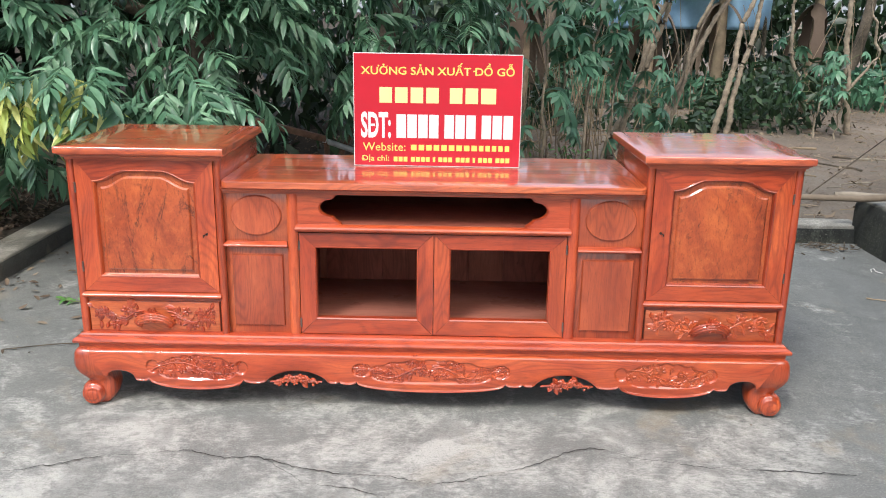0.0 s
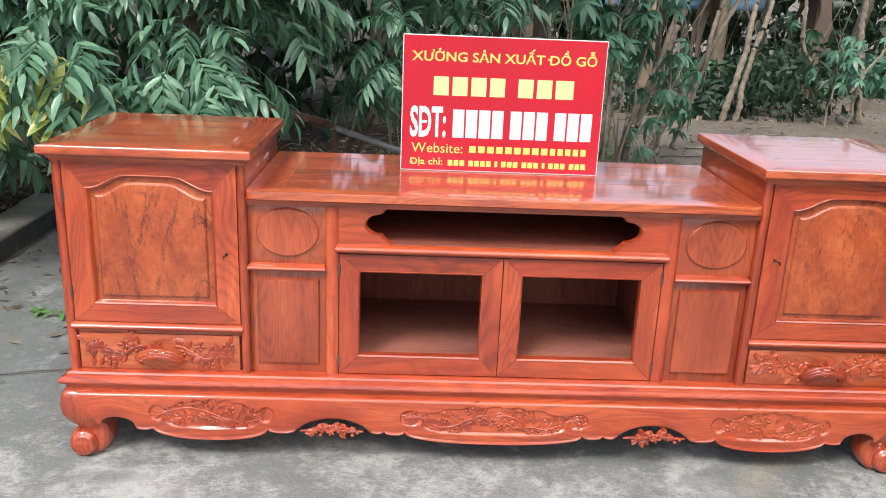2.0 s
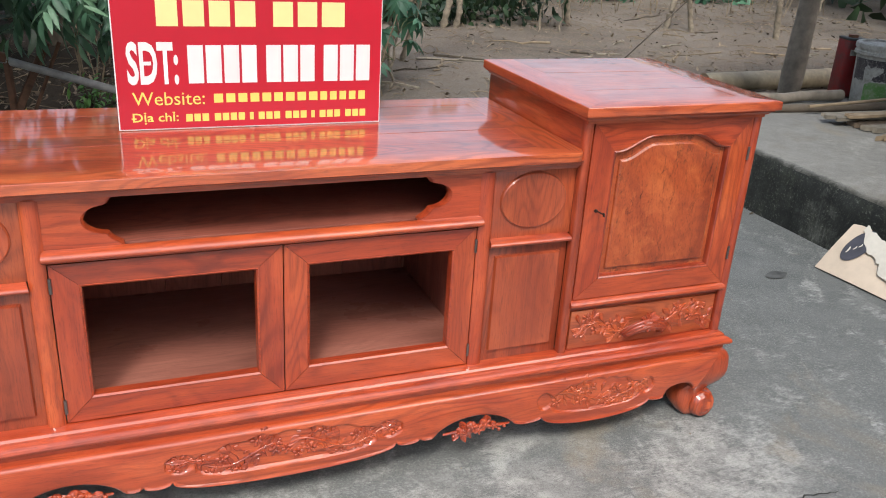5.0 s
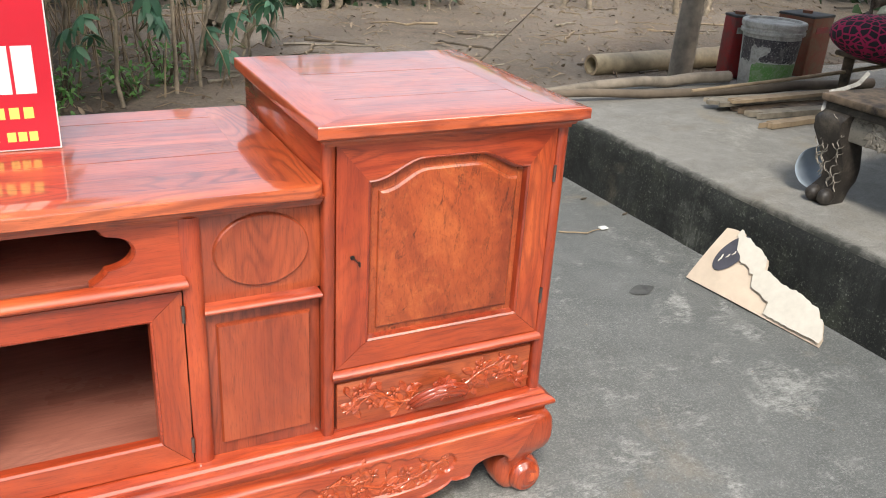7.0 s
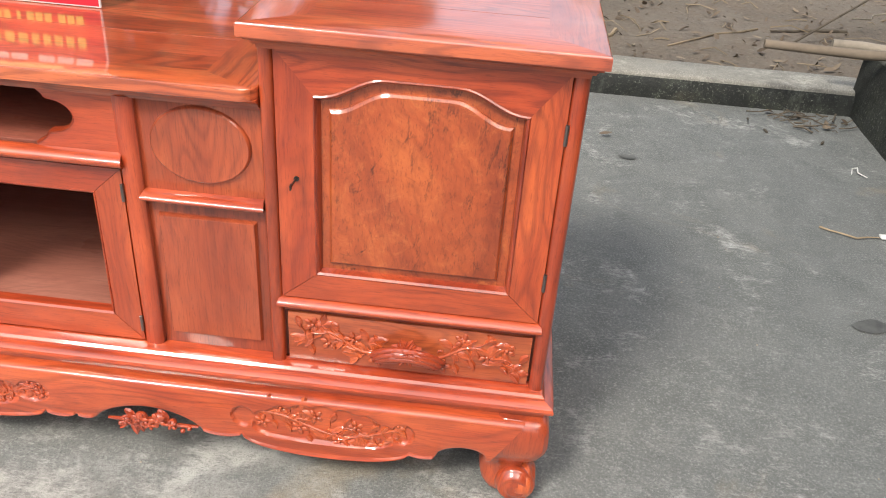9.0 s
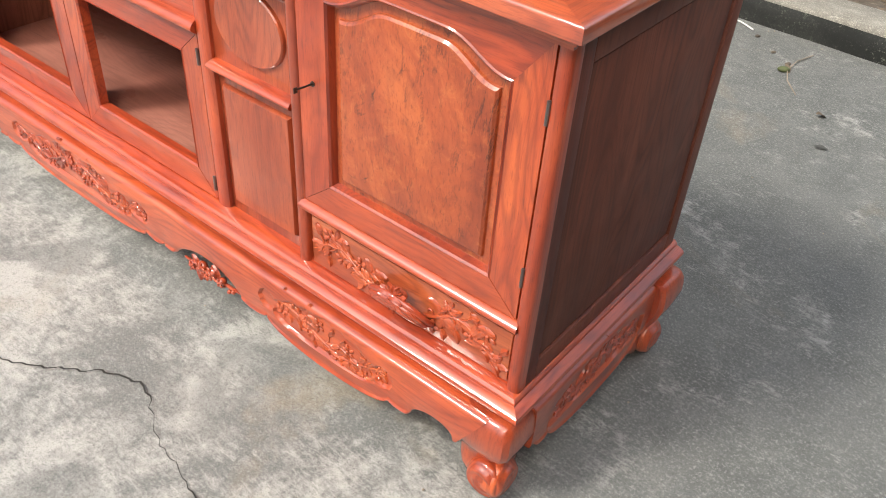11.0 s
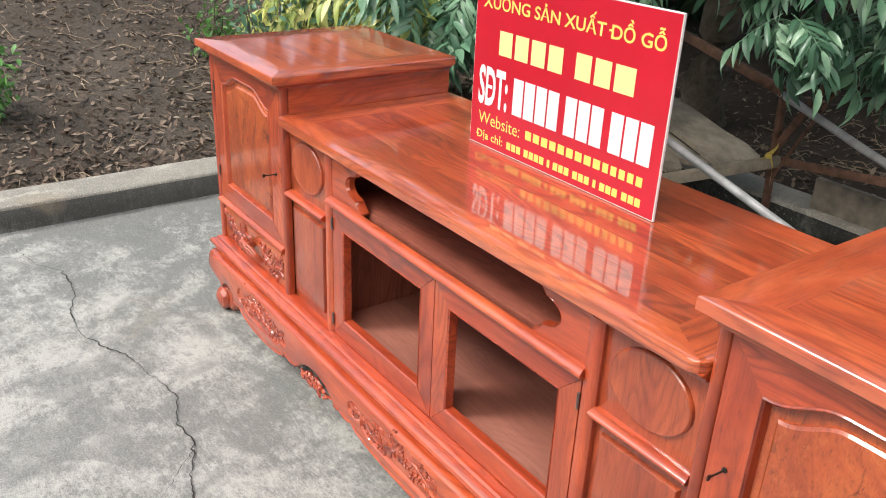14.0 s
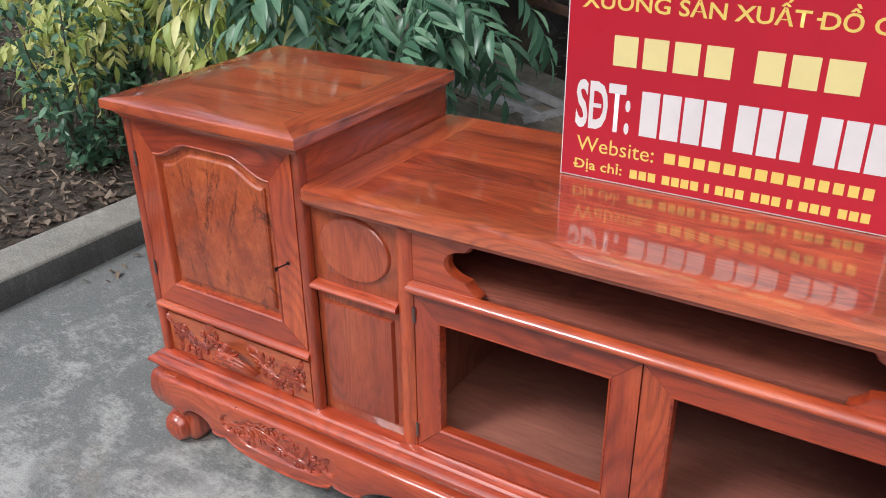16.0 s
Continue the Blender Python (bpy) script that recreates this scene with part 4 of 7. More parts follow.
def soil_height(x, y):
    """Level behind the kerbs, rising to a bank on the west side and gently to the north; sunk below the paving."""
    if -2.30 < x < 14 and y < 2.44:
        return -0.12
    west, north = max(0.0, -2.4 - x), max(0.0, y - 2.5)
    return 0.07 + 0.16 * west + 0.018 * north + 0.025 * lumps(x, y, 1.7) + 0.012 * lumps(x, y, 6.0)


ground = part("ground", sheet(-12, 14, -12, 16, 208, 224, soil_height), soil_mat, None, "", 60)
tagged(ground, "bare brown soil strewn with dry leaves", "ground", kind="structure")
# bank sheet in soil colour darkened for the shade on it
bank = part("bank", sheet(-9.0, -2.39, -9.0, 3.3, 66, 123, lambda x, y: soil_height(min(x, -2.31), y) + 0.012 + 0.02 * lumps(x, y, 4.0) - (0.09 if y > 3.2 else 0.0)), shaded_soil, None, "", 60)
tagged(bank, "sloping soil bank beside the kerb, its shade put into the colour", "ground", kind="structure")
far = part("ground_far", sheet(-700, 700, -700, 700, 2, 2, lambda x, y: -0.3), soil_mat)
tagged(far, "flat brown land reaching the horizon", "ground", kind="structure")
floor = part("floor", sheet(-2.22, 2.62, -12, 2.36, 40, 100, lambda x, y: 0.0022 * lumps(x, y, 2.0) - 0.001), yard_concrete, None, "", 60)
tagged(floor, "worn grey concrete yard with pale patches and cracks", "yard floor", kind="structure")


def kerb(name, x0, x1, y0, y1, z0, z1, material, label, wobble=0.006):
    bm = bmesh.new()
    box(bm, x0, x1, y0, y1, z0, z1)
    long_x = (x1 - x0) > (y1 - y0)
    n = int(max(x1 - x0, y1 - y0) / 0.12)
    bmesh.ops.subdivide_edges(bm, edges=[e for e in bm.edges if abs((e.verts[0].co - e.verts[1].co)[0 if long_x else 1]) > 0.01], cuts=n, use_grid_fill=True)
    edges = [e for e in bm.edges if e.verts[0].co.z > z1 - 0.001 and e.verts[1].co.z > z1 - 0.001 and len([f for f in e.link_faces if abs(f.normal.z) < 0.5]) == 1]
    bmesh.ops.bevel(bm, geom=edges, offset=0.014, segments=2, profile=0.5, affect="EDGES")
    for v in bm.verts:
        v.co.x += wobble * noise.noise(v.co * 4.0)
        v.co.y += wobble * noise.noise(v.co * 4.0 + Vector((9, 0, 0)))
        v.co.z += wobble * 0.8 * noise.noise(v.co * 3.0 + Vector((0, 9, 0)))
    return tagged(part(name, bm, material, None, "", 50), label, "kerb", kind="structure")


kerb("kerb_west", -2.405, -2.19, -12, 2.36, -0.05, 0.098, kerb_concrete, "low grey concrete kerb along the leaf-strewn bank")
kerb("kerb_north", -2.405, 2.60, 2.33, 2.54, -0.05, 0.105, kerb_concrete, "low grey concrete kerb in front of the bare soil")
kerb("platform_back", 3.99, 14, 2.36, 2.60, -0.05, 0.281, kerb_concrete, "back strip of the raised concrete platform", 0.003)
platform = kerb("platform", 2.545, 14, -12, 2.36, -0.05, 0.285, platform_concrete, "raised concrete platform with a worn top", 0.008)
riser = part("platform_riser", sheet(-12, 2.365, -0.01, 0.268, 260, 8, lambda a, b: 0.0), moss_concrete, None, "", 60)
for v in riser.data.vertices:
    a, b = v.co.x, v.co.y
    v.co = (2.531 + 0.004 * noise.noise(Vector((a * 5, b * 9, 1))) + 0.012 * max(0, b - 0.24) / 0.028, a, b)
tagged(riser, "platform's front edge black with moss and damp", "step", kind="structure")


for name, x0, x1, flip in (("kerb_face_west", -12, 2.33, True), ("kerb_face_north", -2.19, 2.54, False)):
    face = part(name, sheet(x0, x1, -0.01, 0.088, 160, 4, lambda a, b: 0.0), dark_face if flip else moss_concrete, None, "", 60)
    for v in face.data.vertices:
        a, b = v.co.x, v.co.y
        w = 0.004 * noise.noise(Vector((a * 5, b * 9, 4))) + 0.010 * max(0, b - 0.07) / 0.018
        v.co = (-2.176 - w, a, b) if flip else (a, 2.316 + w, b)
    tagged(face, "dark upright face of the low kerb", "kerb", kind="structure")


def crack(name, points, width, seed):
    """A thin jagged crack in the paving."""
    rnd, bm, prev = random.Random(seed), bmesh.new(), None
    line = []
    for (ax, ay), (bx, by) in zip(points, points[1:]):
        n = max(2, int(math.hypot(bx - ax, by - ay) / 0.012))
        line += [(ax + (bx - ax) * i / n, ay + (by - ay) * i / n) for i in range(n)]
    line.append(points[-1])
    for i, (x, y) in enumerate(line):
        y += 0.006 * noise.noise(Vector((x * 15, seed, 0))) + 0.010 * noise.noise(Vector((x * 41, seed, 5))) + rnd.uniform(-0.0035, 0.0035)
        w = width * max(0.30, 0.65 + 1.2 * noise.noise(Vector((x * 7, y * 7, seed)))) * (0.25 if i in (0, len(line) - 1) else 1)
        now = (bm.verts.new((x, y - w, 0.0035)), bm.verts.new((x, y + w, 0.0035)))
        if prev:
            bm.faces.new((prev[0], now[0], now[1], prev[1]))
        prev = now
    return tagged(part(name, bm, crack_dark), "thin jagged crack across the concrete yard", "crack", kind="structure")


crack("crack_long", [(-2.0, -0.535), (-1.90, -0.512), (-1.81, -0.488), (-1.715, -0.428), (-1.61, -0.425), (-1.50, -0.437), (-1.40, -0.475), (-1.235, -0.485), (-1.11, -0.438), (-1.035, -0.398), (-0.945, -0.384), (-0.84, -0.358), (-0.74, -0.343), (-0.625, -0.388), (-0.525, -0.374), (-0.385, -0.436), (-0.28, -0.465), (-0.19, -0.472), (-0.11, -0.476), (0.01, -0.515), (0.10, -0.495), (0.238, -0.438), (0.334, -0.390), (0.44, -0.310), (0.51, -0.284), (0.555, -0.292), (0.64, -0.342), (0.715, -0.356), (0.85, -0.39), (0.985, -0.40), (1.14, -0.405), (1.30, -0.42)], 0.0023, 4)
crack("crack_branch", [(-0.50, -0.385), (-0.36, -0.52), (-0.2, -0.55), (-0.05, -0.62)], 0.0012, 9)

# ---- the advertising board ----
sign_red = plain("sign_red", (0.45, 0.007, 0.022), 0.30, 0, 0.35, 0.08, 9.0, 0.02)
sign_white = plain("sign_white", (0.70, 0.69, 0.67), 0.4, 0, 0.2, 0.06, 15.0, 0.02)
sign_yellow = plain("sign_yellow", (0.76, 0.58, 0.13), 0.4, 0, 0.2, 0.05, 15.0, 0.02)
sign_cream = plain("sign_cream", (0.76, 0.67, 0.29), 0.4, 0, 0.2, 0.05, 15.0, 0.02)
SX0, SX1, SZ0, SZ1 = -0.2915, 0.3005, 0.795, 1.191
sign = thing("advertising_board", "glossy red printed board with yellow and white lettering on the console", "sign")
bm = bmesh.new()
box(bm, SX0, SX1, 0.2975, 0.3035, SZ0, SZ1, 0.001)
part("backing_board", bm, sign_white, sign, "thin white board core")
bm = bmesh.new()
box(bm, SX0 + 0.0025, SX1 - 0.0025, 0.2966, 0.2974, SZ0 + 0.003, SZ1 - 0.0025)
part("red_face", bm, sign_red, sign, "glossy red printed face")


def lettering(text, x0, x1, z0, z1, material, bold=0.0):
    cu = bpy.data.curves.new("lettering", "FONT")
    cu.body, cu.size, cu.offset, cu.resolution_u = text, 1.0, bold, 3
    tmp = bpy.data.objects.new("lettering", cu)
    scene.collection.objects.link(tmp)
    me = bpy.data.meshes.new_from_object(tmp.evaluated_get(bpy.context.evaluated_depsgraph_get()))
    bpy.data.objects.remove(tmp)
    co = np.array([v.co[:] for v in me.vertices])
    lo, hi = co.min(0), co.max(0)
    for v in me.vertices:
        v.co = (x0 + (v.co.x - lo[0]) / (hi[0] - lo[0]) * (x1 - x0), 0.2962, z0 + (v.co.y - lo[1]) / (hi[1] - lo[1]) * (z1 - z0))
    me.name = "lettering"
    me.materials.clear()
    me.materials.append(material)
    ob = new("lettering", me)
    ob.parent = sign
    return ob


def bars(name, cells, z0, z1, material):
    """Plain bars in place of writing that is not spelled out."""
    for a, b in cells:
        part(name, box(bmesh.new(), a, b, 0.2960, 0.2968, z0, z1), material, sign)


def cells(x0, x1, widths, gap):
    total = sum(widths) + gap * (len(widths) - 1)
    k, x, out = (x1 - x0) / total, x0, []
    for w in widths:
        if w > 0.45:
            out.append((x, x + w * k))
        x += (w + gap) * k
    return out


lettering("XƯỞNG SẢN XUẤT DỒ GỖ", -0.265, 0.272, 1.117, 1.160, sign_yellow, 0.017)
bars("letter_stroke", [(0.1275, 0.1400)], 1.1305, 1.1345, sign_yellow)
bars("name_bar", cells(-0.200, 0.210, [1, 1, 1, 1, 0.4, 1, 1, 1.2], 0.24), 1.020, 1.074, sign_cream)
lettering("SDT:", -0.266, -0.160, 0.895, 0.988, sign_white, 0.03)
bars("letter_stroke", [(-0.2335, -0.2160)], 0.9375, 0.9455, sign_white)
bars("number_bar", cells(-0.140, 0.272, [1] * 4 + [0.3] + [1] * 3 + [0.3] + [1] * 3, 0.17), 0.897, 0.980, sign_white)
lettering("Website:", -0.260, -0.108, 0.850, 0.879, sign_yellow)
bars("address_bar", cells(-0.088, 0.262, [1] * 9 + [0.8] * 5, 0.35), 0.853, 0.873, sign_yellow)
lettering("Dịa chỉ:", -0.262, -0.166, 0.808, 0.835, sign_yellow, 0.012)
bars("letter_stroke", [(-0.2645, -0.2545)], 0.8195, 0.8225, sign_yellow)
bars("address_bar", cells(-0.150, 0.264, [1, 1, 1, 0.4, 1, 1, 1, 1, 0.3, 0.6, 0.3, 1, 1, 1, 0.4, 1, 1, 1, 0.3, 0.6, 0.3, 1, 1, 1, 0.4, 1, 1, 1], 0.25), 0.812, 0.829, sign_yellow)


# ---- plants ----
def leaf_material(name, dark, mid, light, back=0.25, rough=0.42):
    g = Graph(name)
    info = g.nt.nodes.new("ShaderNodeObjectInfo").outputs["Random"]
    isle = g.nt.nodes.new("ShaderNodeNewGeometry").outputs["Random Per Island"]
    f = g.math("FRACT", g.math("ADD", info, isle))
    col = g.ramp(f, (0.0, dark), (1.0, light), (0.55, mid))
    blot = g.noise(g.coords((1, 1, 1), 1.0), 35.0, 4, 0.6)
    col = g.mix(g.grey(blot, 0.35, 0.7, 0.0, 0.35), col, dark)
    g.bump(blot, 0.12, 0.003)
    g.surface(col, rough, 0, 0.0, spec=0.5)
    tr = g.node("ShaderNodeBsdfTranslucent", Color=g.mix(0.5, col, light))
    mx = g.node("ShaderNodeMixShader", i0=back, i1=g.bsdf.outputs[0], i2=tr.outputs[0])
    g.nt.links.new(mx.outputs[0], g.out.inputs["Surface"])
    return g.mat


green_leaf = leaf_material("glossy_green_leaf", (0.035, 0.09, 0.050), (0.10, 0.215, 0.125), (0.21, 0.36, 0.215), 0.22, 0.34)
# yellow leaf colour carries the sunlight that falls on these sprays
sunlit_leaf = leaf_material("sunlit_yellow_leaf", (0.22, 0.32, 0.06), (0.52, 0.56, 0.15), (0.84, 0.80, 0.36), 0.35)
cassava_leaf = leaf_material("cassava_leaf", (0.035, 0.10, 0.058), (0.075, 0.19, 0.11), (0.12, 0.26, 0.15))
weed_leaf = leaf_material("weed_leaf", (0.06, 0.15, 0.04), (0.11, 0.27, 0.065), (0.18, 0.36, 0.09))
# very dark leaf green: the wood's deep shade is put into the colour
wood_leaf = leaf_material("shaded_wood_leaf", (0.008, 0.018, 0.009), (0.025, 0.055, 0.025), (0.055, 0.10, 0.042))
dry_leaf = leaf_material("dry_fallen_leaf", (0.05, 0.033, 0.023), (0.13, 0.092, 0.064), (0.27, 0.21, 0.155), 0.05, 0.85)
pale_litter = leaf_material("pale_fallen_leaf", (0.06, 0.042, 0.028), (0.15, 0.11, 0.075), (0.30, 0.24, 0.17), 0.05, 0.85)
straw_mat = plain("dry_stalk", (0.26, 0.20, 0.13), 0.85, 0, 0, 0.5, 6.0)
bark = plain("bark", (0.105, 0.085, 0.062), 0.9, 0, 0, 0.5, 30.0, 0.6)
twig_green = plain("green_twig", (0.10, 0.12, 0.045), 0.7, 0, 0, 0.3, 30.0)
cassava_bark = plain("cassava_bark", (0.24, 0.20, 0.145), 0.8, 0, 0, 0.45, 25.0, 0.4)


def blade(length, width, droop, fold=0.35, n=5):
    """One leaf along +x from the origin: points and faces."""
    pts, faces = [], []
    for i in range(n):
        f = i / (n - 1)
        w = width * 0.5 * math.sin(math.pi * (0.06 + 0.92 * f) ** 0.85) ** 0.9
        if i == n - 1:
            w = width * 0.02
        z = -droop * length * f * f
        pts += [(length * f, -w, z - 0 * w + fold * w), (length * f, 0, z), (length * f, w, z + fold * w)]
    for i in range(n - 1):
        a = 3 * i
        faces += [(a, a + 1, a + 4, a + 3), (a + 1, a + 2, a + 5, a + 4)]
    return np.array(pts), faces


def merge(pieces):
    pts, faces, k = [], [], 0
    for p, f in pieces:
        pts.append(p)
        faces += [tuple(i + k for i in face) for face in f]
        k += len(p)
    return np.concatenate(pts), faces


def moved(piece, m):
    p, f = piece
    a = np.array(m)
    return p @ a[:3, :3].T + a[:3, 3], f


def raw_mesh(name, piece, material):
    me = bpy.data.meshes.new(name)
    me.from_pydata(piece[0].tolist(), [], piece[1])
    me.materials.append(material)
    me.shade_smooth()
    return me


def pinnate(seed, pairs=5, length=0.28, leaflet=0.112, width=0.032):
    """A drooping compound leaf along +x."""
    rnd, out = random.Random(seed), []
    sag = rnd.uniform(0.12, 0.45)
    spine = lambda f: (length * f, 0.0, -sag * length * f * f)  # noqa: E731
    stem_pts, stem_faces = [], []
    for i in range(5):
        x, y, z = spine(i / 4)
        stem_pts += [(x, -0.0016, z), (x, 0.0016, z), (x, 0, z + 0.003)]
    for i in range(4):
        for k in range(3):
            stem_faces.append((3 * i + k, 3 * i + (k + 1) % 3, 3 * i + 3 + (k + 1) % 3, 3 * i + 3 + k))
    out.append((np.array(stem_pts), stem_faces))
    for i in range(pairs):
        for s in (-1, 1):
            f = 0.22 + 0.74 * (i + 0.25 * (s > 0)) / pairs
            b = blade(leaflet * rnd.uniform(0.8, 1.12) * (0.85 + 0.3 * math.sin(math.pi * f)), width * rnd.uniform(0.85, 1.15), rnd.uniform(0.15, 0.5))
            out.append(moved(b, pose(*spine(f), s * rnd.uniform(-25, 5), rnd.uniform(0, 42), s * rnd.uniform(42, 68))))
    out.append(moved(blade(leaflet, width, 0.3), pose(*spine(1.0), rnd.uniform(-20, 20), rnd.uniform(10, 50), rnd.uniform(-20, 20))))
    return merge(out)


SPRAYS = [pinnate(s, 5 + s % 3) for s in range(7)]


def spray_pose(rnd, centre, radii, facing=None):
    """A place near the skin of an ellipsoid, looking outward and down."""
    while True:
        d = Vector((rnd.gauss(0, 1), rnd.gauss(0, 1), rnd.gauss(0, 1))).normalized()
        if facing is None or d.dot(facing) > rnd.uniform(-0.1, 0.5):
            break
    r = rnd.uniform(0.72, 1.0)
    p = [centre[i] + radii[i] * r * d[i] for i in range(3)]
    yaw = math.degrees(math.atan2(d.y, d.x)) + rnd.uniform(-55, 55)
    return pose(*p, rnd.uniform(-35, 35), rnd.uniform(-5, 60), yaw) @ Matrix.Diagonal((*[rnd.uniform(0.62, 0.92)] * 3, 1))


def clumps(rnd, centre, radii, count, facing=None):
    """Sprays gathered in fans of six or seven round twig ends, with gaps between."""
    out = []
    while len(out) < count:
        tip = spray_pose(rnd, centre, radii, facing)
        p, d = tip.translation, (tip.translation - Vector(centre)).normalized()
        base = math.degrees(math.atan2(d.y, d.x))
        size = rnd.uniform(0.70, 1.0)
        for k in range(min(rnd.choice((6, 7, 8)), count - len(out))):
            out.append(pose(p.x + rnd.gauss(0, 0.03), p.y + rnd.gauss(0, 0.03), p.z + rnd.gauss(0, 0.05), rnd.uniform(-25, 25), rnd.uniform(-28, 36), base + rnd.uniform(-100, 100)) @ Matrix.Diagonal((size, size, size, 1)))
    return out


def tapered(points, r0, r1, sides=9, material=None, name="trunk", parent=None):
    n = len(points)
    bm = bmesh.new()
    tube(bm, points, [r0 + (r1 - r0) * i / (n - 1) for i in range(n)], sides)
    return part(name, bm, material or bark, parent, "", 60)


def wavy(a, b, n, amount, seed):
    return [tuple(a[i] + (b[i] - a[i]) * k / n + amount * noise.noise(Vector((k * 0.7, seed * 3.1, i * 5.3))) * (0 if k == 0 else 1) for i in range(3)) for k in range(n + 1)]


CROWN = [((-1.42, 1.62, 1.50), (0.72, 0.68, 0.56), 120), ((-2.15, 1.80, 1.42), (0.55, 0.70, 0.64), 100), ((-0.62, 2.05, 1.56), (0.50, 0.48, 0.52), 80), ((-0.10, 2.25, 1.72), (0.52, 0.45, 0.48), 62)]
INNER = [((-1.45, 1.85, 1.55), (0.70, 0.62, 0.58), 85), ((-2.2, 1.9, 1.45), (0.60, 0.65, 0.68), 90), ((-0.70, 2.15, 1.6), (0.48, 0.42, 0.50), 50), ((-0.1, 2.35, 1.8), (0.50, 0.40, 0.46), 45), ((-2.95, 2.3, 1.25), (0.65, 0.7, 0.95), 170),
         ((-1.6, 2.3, 2.6), (1.5, 1.2, 0.85), 330), ((-0.2, 2.9, 2.9), (1.2, 1.0, 0.8), 200), ((-3.2, 2.4, 2.7), (1.2, 1.1, 0.9), 170), ((-1.0, 1.6, 3.4), (1.5, 1.2, 0.7), 200)]


def longan_tree():
    tree = thing("fruit_tree", "dense dark-green fruit tree with long drooping compound leaves", "tree")
    tapered(wavy((-1.75, 3.15, -0.05), (-1.55, 2.85, 1.3), 8, 0.06, 1), 0.13, 0.085, 12, bark, "trunk", tree)
    for k, (a, b) in enumerate((((-1.56, 2.86, 1.25), (-1.4, 1.7, 1.7)), ((-1.57, 2.87, 1.1), (-0.5, 2.2, 1.75)), ((-1.6, 2.9, 1.2), (-2.5, 2.0, 1.6)), ((-1.55, 2.85, 1.3), (-1.5, 2.4, 2.9)), ((-1.5, 2.8, 1.3), (-0.2, 2.7, 2.9)))):
        tapered(wavy(a, b, 7, 0.09, k + 3), 0.055, 0.014, 8, bark, "limb", tree)
    rnd = random.Random(5)
    meshes = [raw_mesh("leaf_spray", s, green_leaf) for s in SPRAYS]
    for c, r, n in CROWN:
        for m in clumps(rnd, c, r, n, Vector((0.05, -0.85, -0.15))):
            ob = new("leaf_spray", meshes[rnd.randrange(len(meshes))])
            ob.parent = tree
            ob.matrix_basis = m
    rest, pale = [], []
    for c, r, n in INNER:
        for m in clumps(rnd, c, r, n):
            rest.append(moved(SPRAYS[rnd.randrange(7)], m))
    # twig tips hanging low in front
    for x, y, z, n in ((-2.0, 1.25, 0.86, 5), (-0.40, 2.2, 1.0, 14), (-0.10, 2.25, 0.94, 14), (0.12, 2.15, 1.0, 10), (-1.15, 1.05, 0.98, 20), (-1.45, 0.98, 1.06, 20), (-1.0, 1.2, 0.98, 16), (-1.78, 1.02, 1.02, 12), (-1.1, 1.3, 1.15, 12)):
        for k in range(n):
            rest.append(moved(SPRAYS[rnd.randrange(7)], spray_pose(rnd, (x, y, z), (0.16, 0.14, 0.18), Vector((0, -0.7, -0.5)))))
    for x, y, z, n in ((-0.37, 1.70, 1.02, 5), (-0.30, 1.80, 1.01, 5), (-0.10, 2.15, 0.96, 10), (-0.34, 2.05, 1.0, 8)):
        for k in range(n):
            rest.append(moved(SPRAYS[rnd.randrange(7)], spray_pose(rnd, (x, y, z), (0.07, 0.07, 0.06), Vector((0.05, -0.45, -0.9)))))
    crown = new("crown", raw_mesh("crown", merge(rest), green_leaf))
    crown.parent = tree
    crown["kind"] = "stuff"
    # sprays in the yellow colour that stands for sun on the leaves
    for c, r, n in (((-1.60, 0.88, 0.99), (0.17, 0.07, 0.08), 22), ((-1.86, 1.25, 0.90), (0.14, 0.12, 0.10), 7), ((-2.75, 1.30, 0.76), (0.38, 0.22, 0.18), 30), ((-3.25, 1.35, 0.66), (0.42, 0.3, 0.22), 42), ((-3.0, 1.8, 0.90), (0.5, 0.35, 0.30), 26)):
        for k in range(n):
            pale.append(moved(SPRAYS[rnd.randrange(7)], spray_pose(rnd, c, r)))
    young = new("young_leaves", raw_mesh("young_leaves", merge(pale), sunlit_leaf))
    young.parent = tree
    young["kind"], young["label"] = "stuff", "leaves coloured bright yellow-green as if sunlit"


longan_tree()


def small_shrub(x, y, h, seed, label, spread=0.3, n=90, leaf=0.05, material=green_leaf):
    rnd = random.Random(seed)
    z0 = soil_height(x, y)
    shrub = thing("shrub", label, "shrub", "shrubs on the bank")
    tips = []
    for k in range(7):
        a = rnd.uniform(0, 6.28)
        tip = (x + spread * math.cos(a) * rnd.random(), y + spread * math.sin(a) * rnd.random(), z0 + h * rnd.uniform(0.5, 1.0))
        line = wavy((x, y, z0 - 0.02), tip, 5, 0.03, seed + k)
        tapered(line, 0.008, 0.003, 5, bark, "stem", shrub)
        tips.append(line)
    pieces = []
    for k in range(n):
        line = rnd.choice(tips)
        p = line[rnd.randrange(1, 6)]
        for j in range(6):
            b = blade(leaf * rnd.uniform(0.7, 1.2), leaf * 0.45, rnd.uniform(0.1, 0.5), 0.15, 4)
            pieces.append(moved(b, pose(p[0] + rnd.gauss(0, 0.05), p[1] + rnd.gauss(0, 0.05), p[2] + rnd.gauss(0, 0.05), rnd.uniform(-40, 40), rnd.uniform(-30, 60), rnd.uniform(0, 360))))
    ob = new("foliage", raw_mesh("foliage", merge(pieces), material))
    ob.parent = shrub
    ob["kind"] = "stuff"
    return shrub


